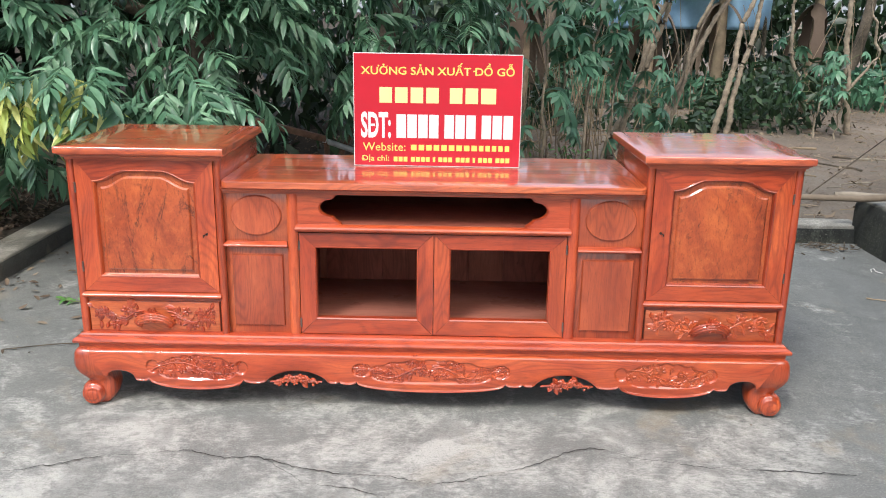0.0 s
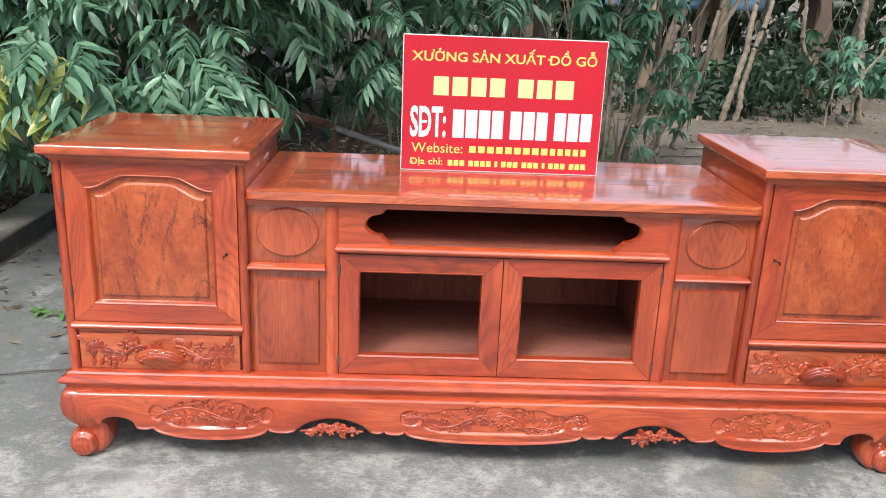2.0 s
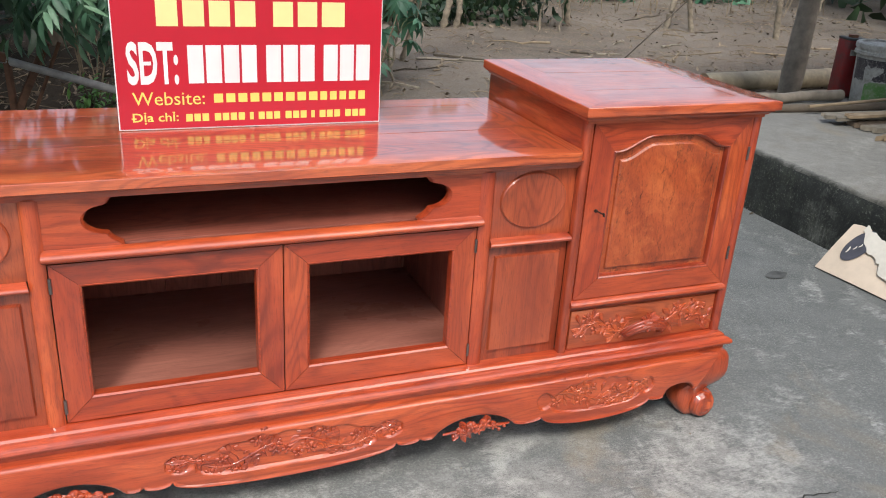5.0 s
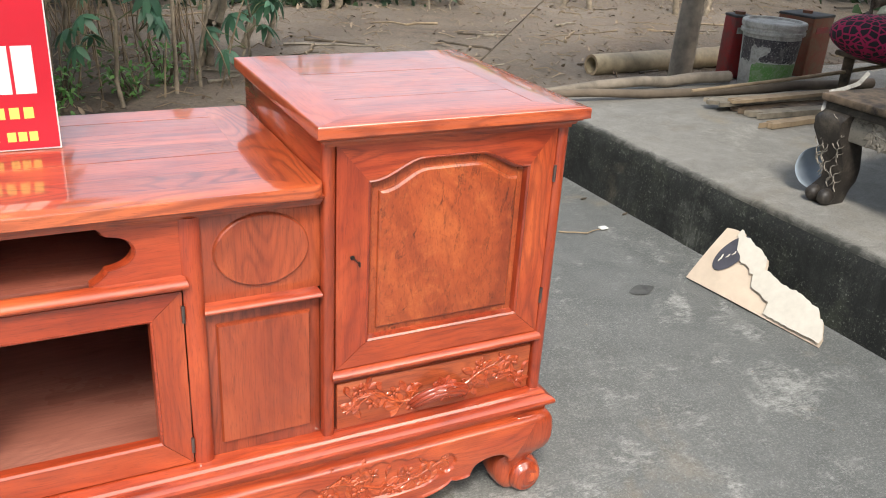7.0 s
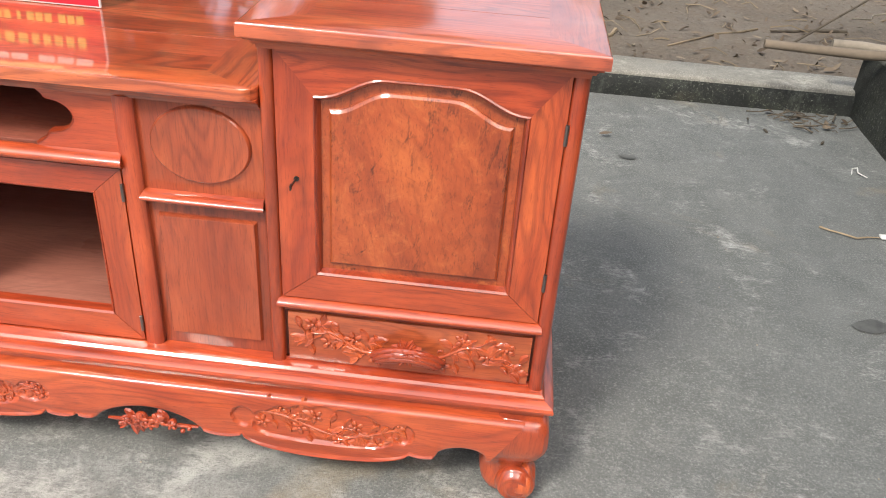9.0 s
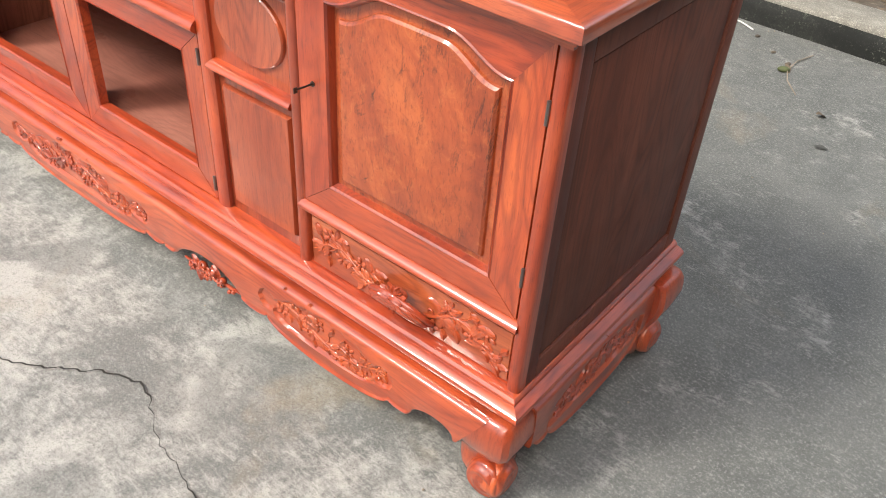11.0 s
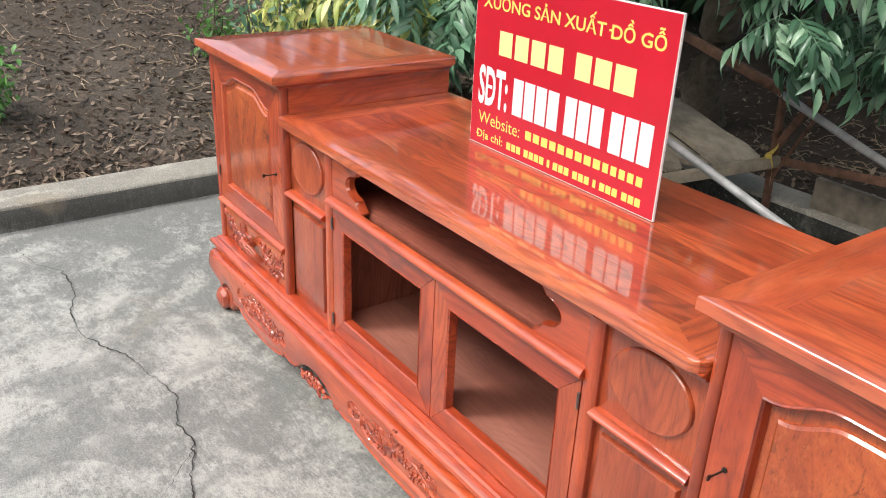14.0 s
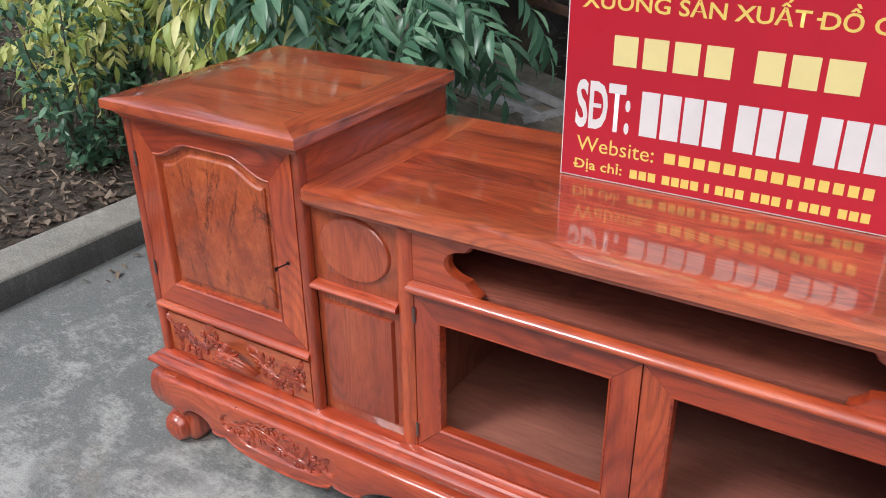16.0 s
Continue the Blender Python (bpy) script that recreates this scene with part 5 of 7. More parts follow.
small_shrub(-2.72, 0.95, 0.75, 3, "thin-stemmed shrub with small dark green leaves", 0.32, 130, 0.055)
small_shrub(-3.15, 1.45, 0.95, 6, "thin-stemmed shrub with small dark green leaves", 0.4, 160, 0.06)
small_shrub(-3.6, 0.9, 0.35, 8, "low green weed growing in the leaf litter", 0.2, 40, 0.05, weed_leaf)
small_shrub(-3.1, -0.45, 0.32, 9, "low green weed growing in the leaf litter", 0.3, 60, 0.05, weed_leaf)
small_shrub(-2.75, 1.75, 0.9, 12, "thin-stemmed shrub with small dark green leaves", 0.4, 150, 0.06)
for k, (x, y, h) in enumerate(((-0.05, 3.40, 0.20), (0.18, 3.75, 0.26), (0.45, 3.55, 0.22), (0.78, 3.50, 0.20), (1.0, 3.7, 0.24), (0.3, 3.2, 0.12), (0.05, 2.72, 0.10), (-0.4, 3.3, 0.2))):
    small_shrub(x, y, h, 30 + k, "small bright green weed on bare soil", 0.16, 26, 0.045, weed_leaf)


def palmate(seed, size=0.15, lobes=7):
    """A cassava leaf: long lobes spread like fingers, hanging from its stalk."""
    rnd, out = random.Random(seed), []
    for k in range(lobes):
        a = -105 + 210 * k / (lobes - 1)
        b = blade(size * (1.0 - 0.35 * abs(a) / 105) * rnd.uniform(0.9, 1.1), size * 0.27, rnd.uniform(0.25, 0.55), 0.12, 5)
        out.append(moved(b, pose(0, 0, 0, 0, rnd.uniform(5, 25), a)))
    return merge(out)


PALMS = [palmate(s) for s in range(5)]
palm_meshes = [raw_mesh("leaf", p, cassava_leaf) for p in PALMS]


def knobbly(points, r0, r1, parent, name="stem"):
    """A cassava stem with leaf scars."""
    n, pts, rad = len(points), [], []
    for i in range(n - 1):
        for k in range(6):
            f = k / 6
            pts.append(tuple(points[i][j] + (points[i + 1][j] - points[i][j]) * f for j in range(3)))
            r = r0 + (r1 - r0) * (i + f) / (n - 1)
            rad.append(r * (1.32 if k % 3 == 0 else 1.0))
    bm = bmesh.new()
    tube(bm, pts, rad, 8)
    return part(name, bm, cassava_bark, parent, "", 60)


def cassava(stems, leaves, seed, label):
    """stems: base and top points with a base radius. leaves: how many, within which heights."""
    rnd = random.Random(seed)
    plant = thing("cassava_plant", label, "cassava plant", "cassava plants behind the yard")
    lines = []
    for k, (a, b, r) in enumerate(stems):
        line = wavy(a, b, 9, 0.05, seed + k)
        knobbly(line, r, r * 0.6, plant)
        lines.append(line)
    count, lo, hi = leaves
    for k in range(count):
        line = rnd.choice(lines)
        p = rnd.choice([q for q in line if lo <= q[2] <= hi] or [line[-1]])
        a, reach = rnd.uniform(0, 6.28), rnd.uniform(0.10, 0.24)
        tip = (p[0] + reach * math.cos(a), p[1] + reach * math.sin(a), p[2] + rnd.uniform(0.0, 0.12))
        bm = bmesh.new()
        tube(bm, [p, ((p[0] + tip[0]) / 2, (p[1] + tip[1]) / 2, (p[2] + tip[2]) / 2 + 0.02), tip], 0.0028, 4)
        part("leaf_stalk", bm, twig_green, plant)
        leaf = new("leaf", rnd.choice(palm_meshes))
        leaf.parent = plant
        leaf.matrix_basis = pose(*tip, rnd.uniform(-25, 25), rnd.uniform(5, 45), math.degrees(a) + rnd.uniform(-30, 30)) @ Matrix.Diagonal((*[rnd.uniform(0.75, 1.15)] * 3, 1))


TALL = "tall bare knobbly cassava stems leaning over dry soil"
cassava([((1.24, 4.1, 0.05), (1.83, 4.15, 1.62), 0.026), ((1.33, 4.1, 0.05), (1.70, 4.0, 1.62), 0.024)], (10, 1.3, 1.8), 1, TALL)
cassava([((1.66, 4.6, 0.06), (2.42, 4.65, 1.66), 0.026), ((1.83, 4.6, 0.06), (2.24, 4.5, 1.75), 0.020)], (6, 1.5, 1.9), 2, TALL)
cassava([((2.80, 6.2, 0.08), (3.15, 6.2, 1.80), 0.032), ((2.93, 6.2, 0.08), (3.27, 6.3, 1.80), 0.030)], (8, 1.6, 2.0), 3, TALL)
cassava([((4.05, 6.7, 0.10), (3.70, 6.7, 1.0), 0.026), ((3.71, 6.7, 0.95), (3.73, 6.7, 1.8), 0.020)], (4, 1.5, 2.0), 4, TALL)
cassava([((4.30, 6.4, 0.10), (4.15, 6.45, 1.85), 0.034), ((4.22, 6.5, 0.42), (4.58, 6.5, 1.02), 0.018), ((4.57, 6.5, 1.0), (4.32, 6.5, 1.8), 0.015)], (6, 1.5, 2.0), 5, TALL)
LEAFY = "leafy young cassava with finger-like green leaves"
cassava([((1.02, 3.45, 0.08), (1.08, 3.45, 1.45), 0.011), ((1.18, 3.6, 0.08), (1.35, 3.6, 1.5), 0.010)], (44, 0.85, 1.6), 6, LEAFY)
cassava([((0.72, 3.3, 0.08), (0.70, 3.3, 1.35), 0.011), ((0.90, 3.7, 0.08), (0.86, 3.8, 1.5), 0.010)], (38, 0.35, 1.6), 7, LEAFY)
cassava([((1.45, 3.7, 0.08), (1.50, 3.7, 0.8), 0.009), ((1.65, 4.3, 0.08), (1.62, 4.3, 1.0), 0.010)], (26, 0.25, 1.0), 8, LEAFY)
cassava([((3.82, 6.1, 0.10), (3.85, 6.1, 0.95), 0.010), ((4.0, 6.0, 0.1), (4.02, 6.0, 0.9), 0.009)], (18, 0.5, 1.0), 9, LEAFY)
cassava([((0.55, 4.4, 0.10), (0.5, 4.4, 1.6), 0.012), ((0.2, 4.6, 0.1), (0.25, 4.6, 1.5), 0.011)], (36, 0.5, 1.7), 10, LEAFY)
cassava([((5.4, 6.2, 0.10), (5.9, 6.3, 1.8), 0.03), ((5.6, 6.0, 0.1), (5.3, 6.1, 1.7), 0.026)], (6, 1.4, 1.9), 11, TALL)
cassava([((6.3, 5.5, 0.10), (6.1, 5.4, 1.8), 0.03), ((6.6, 5.4, 0.1), (7.0, 5.5, 1.7), 0.026)], (4, 1.4, 1.9), 12, TALL)


# thin dry stalks, fallen leaves and straw
def scatter_stalks():
    rnd, bm = random.Random(77), bmesh.new()
    for k in range(420):
        x, y = rnd.uniform(0.3, 9.0), rnd.uniform(4.6, 9.5)
        if k % 4 == 0:
            x, y = rnd.uniform(-0.5, 1.4), rnd.uniform(3.4, 6.0)
        if x > 1.8 and y < 7.0:
            continue
        z = soil_height(x, y)
        h = rnd.uniform(0.3, 1.5) if y > 5.5 else rnd.uniform(0.2, 0.9)
        lean = rnd.gauss(0, 0.22)
        tube(bm, [(x, y, z - 0.02), (x + lean * h * 0.4, y + rnd.gauss(0, 0.04), z + h * 0.5), (x + lean * h, y + rnd.gauss(0, 0.08), z + h)], [0.006, 0.0045, 0.003], 4, 1.0, False)
    return tagged(part("dry_stalks", bm, straw_mat), "thin dry stalks standing among the cassava", "dry stalks", kind="stuff")


def scatter_litter():
    rnd, west, north = random.Random(78), [], []
    for k in range(22000):
        if k < 15200:
            x, y = -2.42 - 4.2 * rnd.random() ** 1.5, rnd.uniform(-2.2, 3.2)
        elif k < 21200:
            x, y = rnd.uniform(-2.2, 9.0), 2.56 + 6.5 * rnd.random() ** 1.6
        else:
            x, y = rnd.uniform(-3.5, 0.4), rnd.uniform(2.55, 4.5)
        if k >= 15200 and x > 0.9 and y < 6.0 and rnd.random() < 0.45:
            continue
        s = rnd.uniform(0.018, 0.052) if k < 15200 else rnd.uniform(0.022, 0.06)
        b = blade(s, s * rnd.uniform(0.3, 0.55), rnd.uniform(-0.5, 0.6), rnd.uniform(-0.4, 0.6), 4)
        (west if k < 15200 else north).append(moved(b, pose(x, y, soil_height(x, y) + rnd.uniform(0.004, 0.022) + (0.012 + 0.02 * lumps(x, y, 4.0) if k < 15200 else 0.0), rnd.gauss(0, 22), rnd.gauss(0, 18), rnd.uniform(0, 360))))
    ob = new("leaf_litter", raw_mesh("leaf_litter", merge(west), dry_leaf))
    tagged(ob, "dark brown fallen leaves covering the bank", "leaf litter", kind="stuff")
    ob = new("leaf_litter", raw_mesh("leaf_litter", merge(north), pale_litter))
    tagged(ob, "pale brown fallen leaves strewn over dry soil", "leaf litter", kind="stuff")
    bm = bmesh.new()
    for k in range(3200):
        x, y = (rnd.uniform(-6, -2.45), rnd.uniform(-2, 2.6)) if k % 3 == 0 else (rnd.uniform(-1.5, 8.5), 2.6 + 5.5 * rnd.random() ** 1.3)
        if k % 3 and x > 1.2 and y < 6.0 and rnd.random() < 0.5:
            continue
        a, h = rnd.uniform(0, 6.28), rnd.uniform(0.03, 0.22)
        z = soil_height(x, y) + 0.008
        tube(bm, [(x, y, z), (x + h * 0.5 * math.cos(a), y + h * 0.5 * math.sin(a), z + rnd.uniform(0, 0.03)), (x + h * math.cos(a + 0.15), y + h * math.sin(a + 0.15), soil_height(x + h * math.cos(a), y + h * math.sin(a)) + 0.006)], rnd.uniform(0.0015, 0.004), 3, 1.0, False)
    tagged(part("fallen_twigs", bm, straw_mat), "dry twigs and straw on the soil", "twigs", kind="stuff")


def scatter_branches():
    rnd = random.Random(79)
    for k in range(46):
        x, y = rnd.uniform(0.8, 6.5), 2.75 + 4.2 * rnd.random()
        a, h, r = rnd.gauss(0.1, 0.5) + (math.pi if k % 2 else 0), rnd.uniform(0.18, 0.75), rnd.uniform(0.005, 0.014)
        t = thing("branch", "dry broken branch lying on the bare soil", "branch", "fallen branches")
        pts = []
        for i in range(6):
            f = i / 5
            px, py = x + h * f * math.cos(a) + 0.03 * rnd.gauss(0, 1), y + h * f * math.sin(a) + 0.02 * rnd.gauss(0, 1)
            pts.append((px, py, soil_height(px, py) + r * 0.7))
        tapered(pts, r, r * 0.45, 6, (bark, straw_mat, old_board)[k % 3], "limb", t)
    stalk = thing("dry_stalk", "thin dark stalk leaning over the bare soil", "dry stalk")
    tapered([(2.42, 3.05, 0.06), (2.78, 3.15, 0.30), (3.16, 3.22, 0.58), (3.60, 3.30, 0.90)], 0.006, 0.003, 6, bark, "stem", stalk)


scatter_stalks()
scatter_litter()


# the wood behind: dense, shaded, with gaps towards the sky
def far_wood(name, x0, x1, y0, y1, h0, h1, count, leaf, seed, material, label):
    rnd, pts, faces = random.Random(seed), [], []
    for k in range(count):
        x, y = rnd.uniform(x0, x1), rnd.uniform(y0, y1)
        top = h1 * (0.55 + 0.45 * noise.noise(Vector((x * 0.6, seed, 0))))
        z = h0 + (top - h0) * rnd.random() ** 0.8
        if noise.noise(Vector((x * 0.9, y * 0.9, z * 1.1 + seed))) < -0.12:
            continue
        b = blade(leaf * rnd.uniform(0.6, 1.3), leaf * 0.42, rnd.uniform(0.1, 0.5), 0.15, 3)
        p, f = moved(b, pose(x, y, z, rnd.uniform(-60, 60), rnd.uniform(-20, 80), rnd.uniform(0, 360)))
        faces += [tuple(i + 9 * len(pts) for i in g) for g in f]
        pts.append(p)
    ob = new(name, raw_mesh(name, (np.concatenate(pts), faces), material))
    return tagged(ob, label, "woodland", kind="stuff")


far_wood("shaded_thicket", -8, -0.2, 4.4, 7.0, 0.0, 3.6, 9000, 0.22, 61, wood_leaf, "dense thicket, its deep shade put into the leaf colour")
# unseen canopy, added to keep skylight off the thicket
far_wood("high_canopy", -6.5, 0.3, 2.4, 6.0, 2.3, 5.2, 9000, 0.34, 66, wood_leaf, "unseen high canopy added over the thicket to block skylight")
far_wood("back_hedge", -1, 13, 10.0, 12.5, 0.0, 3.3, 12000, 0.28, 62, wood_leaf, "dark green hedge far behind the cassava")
# trees added out of view to block the low north-eastern sky
far_wood("east_wood", 8.5, 12, -1, 9.5, 0.2, 5.5, 7000, 0.34, 67, wood_leaf, "unseen trees added beyond the platform to block low sky")
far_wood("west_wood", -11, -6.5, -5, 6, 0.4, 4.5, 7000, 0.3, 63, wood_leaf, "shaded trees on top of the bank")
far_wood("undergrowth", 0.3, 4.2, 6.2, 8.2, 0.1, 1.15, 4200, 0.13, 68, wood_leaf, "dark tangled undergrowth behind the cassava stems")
far_wood("low_growth", 0.2, 9, 8.0, 10.0, 0.1, 1.1, 5000, 0.16, 64, cassava_leaf, "low green undergrowth behind the cassava")
for k, (x, y, h, r) in enumerate(((-3.6, 5.2, 4.5, 0.12), (-2.2, 5.0, 4.2, 0.10), (-0.6, 5.3, 4.6, 0.11), (1.3, 9.5, 2.6, 0.09), (3.4, 10.5, 2.6, 0.12), (5.8, 9.8, 2.6, 0.1), (7.6, 10.4, 2.6, 0.12), (-7.0, 1.0, 5, 0.14), (-6.8, 3.5, 5, 0.12))):
    t = thing("tree_trunk", "slim dark tree trunk in the shaded wood", "tree", "far trees")
    tapered(wavy((x, y, -0.1), (x + 0.3, y + 0.2, h), 8, 0.12, 90 + k), r, r * 0.5, 9, bark, "trunk", t)


# blue sheet and banana plants far behind
tarp_mat = plain("blue_sheet", (0.22, 0.36, 0.52), 0.45, 0, 0, 0.35, 3.0)
bm = sheet(2.2, 4.4, 1.15, 2.5, 60, 24, lambda x, y: 0.0)
for v in bm.verts:
    x, z = v.co.x, v.co.y
    v.co = (x, 9.3 + 0.09 * math.sin(x * 9 + 0.8 * z) + 0.06 * noise.noise(Vector((x * 3, z * 2, 0))), z)
tarp = tagged(part("plastic_sheet", bm, tarp_mat, None, "", 60), "faded blue plastic sheet hung behind the plants", "plastic sheet")
sol = tarp.modifiers.new("thickness", "SOLIDIFY")
sol.thickness = 0.004
for k, x in enumerate((2.25, 3.3, 4.35)):
    tapered([(x, 9.36, -0.1), (x + 0.02, 9.38, 1.5), (x, 9.36, 2.75)], 0.035, 0.03, 8, bark, "post", tarp)


def banana(x, y, seed, dry):
    rnd = random.Random(seed)
    plant = thing("banana_plant", "banana plant with torn green and hanging brown leaves", "banana plant", "banana plants")
    z0 = soil_height(x, y)
    tapered([(x, y, z0 - 0.05), (x + 0.03, y, z0 + 0.8), (x + 0.02, y, z0 + 1.5)], 0.085, 0.055, 12, straw_mat, "stem", plant)
    for k in range(6 + dry):
        old = k < dry
        a = rnd.uniform(0, 6.28)
        length, width = (rnd.uniform(0.8, 1.2), 0.16) if old else (rnd.uniform(1.0, 1.5), 0.3)
        rows, bm = [], bmesh.new()
        for i in range(13):
            f = i / 12
            s = length * (0.35 * math.sin(f * 1.6) if old else 0.75 * math.sin(f * 1.5))
            h = 1.4 + (0.12 * math.sin(f * 3.1) - 1.0 * f ** 1.4 if old else 0.6 * math.sin(f * 2.4) - 0.25 * f * f)
            w = width * math.sin(math.pi * (0.1 + 0.88 * f)) ** 0.7 * (1 + 0.3 * rnd.uniform(-1, 1))
            c = Vector((x + s * math.cos(a), y + s * math.sin(a), z0 + h * (1.0 if not old else 0.95)))
            t = Vector((-math.sin(a), math.cos(a), 0))
            rows.append([bm.verts.new(c - t * w * 0.5 + Vector((0, 0, -0.25 * w))), bm.verts.new(c), bm.verts.new(c + t * w * 0.5 + Vector((0, 0, -0.25 * w)))])
        for p, q in zip(rows, rows[1:]):
            for m in range(2):
                bm.faces.new((p[m], p[m + 1], q[m + 1], q[m]))
        part("leaf", bm, dry_leaf if old else weed_leaf, plant, "hanging brown dead leaf" if old else "", 60)


banana(0.75, 6.2, 1, 7)
banana(2.4, 7.8, 2, 4)
banana(4.6, 8.3, 3, 4)
banana(3.5, 8.6, 4, 5)
banana(6.0, 8.4, 5, 5)


# ---- overturned handcart and boards behind the console ----
pipe_steel = plain("worn_grey_pipe", (0.37, 0.375, 0.375), 0.62, 0.25, 0, 0.35, 18.0)
rust_steel = plain("rusty_steel", (0.16, 0.085, 0.055), 0.75, 0.3, 0, 0.5, 22.0, 0.4)
old_board = plain("weathered_board", (0.27, 0.235, 0.18), 0.85, 0, 0, 0.45, 14.0, 0.4)
pale_board = plain("pale_board", (0.36, 0.27, 0.17), 0.8, 0, 0, 0.35, 14.0, 0.3)
ribbon_mat = plain("yellow_ribbon", (0.62, 0.50, 0.10), 0.5)


def beam(name, a, b, w, h, material, parent, bevel=0.002):
    """A square bar from a to b."""
    a, b = Vector(a), Vector(b)
    length = (b - a).length
    bm = box(bmesh.new(), 0, length, -w / 2, w / 2, -h / 2, h / 2, bevel)
    d = (b - a).normalized()
    s = Vector((0, 0, 1)).cross(d).normalized()
    m = Matrix((d, s, d.cross(s))).transposed().to_4x4()
    bmesh.ops.transform(bm, matrix=Matrix.Translation(a) @ m, verts=bm.verts)
    return part(name, bm, material, parent, "", 40)


def pipe(name, points, r, material, parent, label=""):
    return part(name, tube(bmesh.new(), points, r, 12), material, parent, label, 50)


def split_board(a, b, w, thick, seed):
    """A split board: uneven along both edges, its near end torn into teeth."""
    rnd, bm = random.Random(seed), bmesh.new()
    a, b = Vector(a), Vector(b)
    d = (b - a).normalized()
    s = Vector((-d.y, d.x, 0)).normalized()
    lanes, rows = 7, []
    teeth = [rnd.uniform(-0.05, 0.06) for _ in range(lanes)]
    for i in range(13):
        f = i / 12
        low, high = [], []
        for j in range(lanes):
            side = (j / (lanes - 1) - 0.5) * w * (1 + 0.22 * noise.noise(Vector((f * 6, j // 4, seed))))
            q = a + (b - a) * f + s * side + d * (teeth[j] * max(0.0, 1 - f * 6))
            lift = 0.003 * noise.noise(Vector((f * 9, j, seed)))
            low.append(bm.verts.new(q + Vector((0, 0, -thick / 2))))
            high.append(bm.verts.new(q + Vector((0, 0, thick / 2 + lift))))
        rows.append(low + high[::-1])
    n = 2 * lanes
    for p, q in zip(rows, rows[1:]):
        for k in range(n):
            bm.faces.new((p[k], p[(k + 1) % n], q[(k + 1) % n], q[k]))
    for row in (rows[0], rows[-1]):
        for j in range(lanes - 1):
            bm.faces.new((row[j], row[j + 1], row[n - 2 - j], row[n - 1 - j]))
    return bm


cart = thing("handcart", "old upturned handcart with grey pipe handles and weathered planks", "handcart")
pipe("handle_pipe", [(-0.69, 2.20, 0.60), (-0.30, 2.20, 0.475), (0.12, 2.20, 0.352), (0.50, 2.20, 0.245)], 0.0165, pipe_steel, cart)
pipe("handle_pipe", [(-0.86, 1.66, 0.47), (-0.36, 1.66, 0.33), (0.2, 1.66, 0.175), (0.75, 1.66, 0.02)], 0.0165, pipe_steel, cart)
beam("side_bar", (-0.67, 2.20, 0.605), (-1.60, 2.20, 0.83), 0.035, 0.035, rust_steel, cart)
beam("side_bar", (-0.85, 1.66, 0.475), (-1.70, 1.66, 0.70), 0.030, 0.030, pipe_steel, cart)
beam("side_bar", (-0.93, 1.60, 0.45), (-1.70, 1.58, 0.62), 0.022, 0.030, pipe_steel, cart)
beam("bracket", (-0.86, 1.66, 0.475), (-1.00, 1.56, 0.44), 0.020, 0.026, pipe_steel, cart)
beam("bracket", (-0.97, 1.68, 0.50), (-1.08, 1.57, 0.46), 0.020, 0.026, pipe_steel, cart)
beam("strut", (-0.87, 1.68, 0.46), (-0.98, 1.75, 0.0), 0.024, 0.03, old_board, cart)
beam("cross_bar", (-0.94, 1.66, 0.21), (-0.64, 2.22, 0.315), 0.035, 0.045, old_board, cart)
beam("brace", (-0.66, 2.22, 0.315), (0.00, 2.20, 0.395), 0.012, 0.035, rust_steel, cart)
beam("brace", (-0.69, 2.21, 0.31), (-0.52, 2.24, 0.66), 0.030, 0.030, rust_steel, cart)
beam("brace", (-0.65, 2.21, 0.24), (-0.47, 2.24, 0.66), 0.014, 0.014, rust_steel, cart)
beam("strut", (-0.67, 2.20, 0.60), (-0.66, 2.23, 0.0), 0.022, 0.030, rust_steel, cart)
for k, (y, w, x_end, z_end) in enumerate(((2.19, 0.265, -0.79, 0.262), (1.925, 0.245, -0.90, 0.272), (1.69, 0.20, -0.99, 0.278))):
    part("plank", split_board((x_end, y, z_end), (x_end - 1.25, y + 0.01, z_end + 0.36), w, 0.02, 30 + k), old_board, cart, "", 30)
ribbon = thing("ribbon", "faded yellow ribbon tied round the cart frame", "ribbon")
bm = bmesh.new()
for pts in ([(-0.66, 2.18, 0.34), (-0.70, 2.14, 0.30), (-0.80, 2.12, 0.245), (-0.84, 2.10, 0.25)], [(-0.66, 2.18, 0.34), (-0.62, 2.15, 0.31), (-0.61, 2.14, 0.24)], [(-0.68, 2.17, 0.33), (-0.64, 2.17, 0.37), (-0.62, 2.16, 0.40)]):
    rows = [(bm.verts.new((x, y, z - 0.011)), bm.verts.new((x + 0.004, y - 0.006, z + 0.011))) for x, y, z in pts]
    for p, q in zip(rows, rows[1:]):
        bm.faces.new((p[0], p[1], q[1], q[0]))
blob(bm, (-0.665, 2.175, 0.335), (0.017, 0.014, 0.017))
part("bow", bm, ribbon_mat, ribbon, "", 60)
lone = thing("board", "long pale weathered board lying behind the console", "board", "loose boards")
beam("plank", (-0.55, 2.40, 0.172), (0.64, 2.39, 0.168), 0.035, 0.135, old_board, lone)
lone2 = thing("board", "long dark weathered board lying behind the console", "board", "loose boards")
beam("plank", (-0.70, 1.92, 0.14), (0.52, 1.88, 0.030), 0.17, 0.02, old_board, lone2)
scatter_branches()

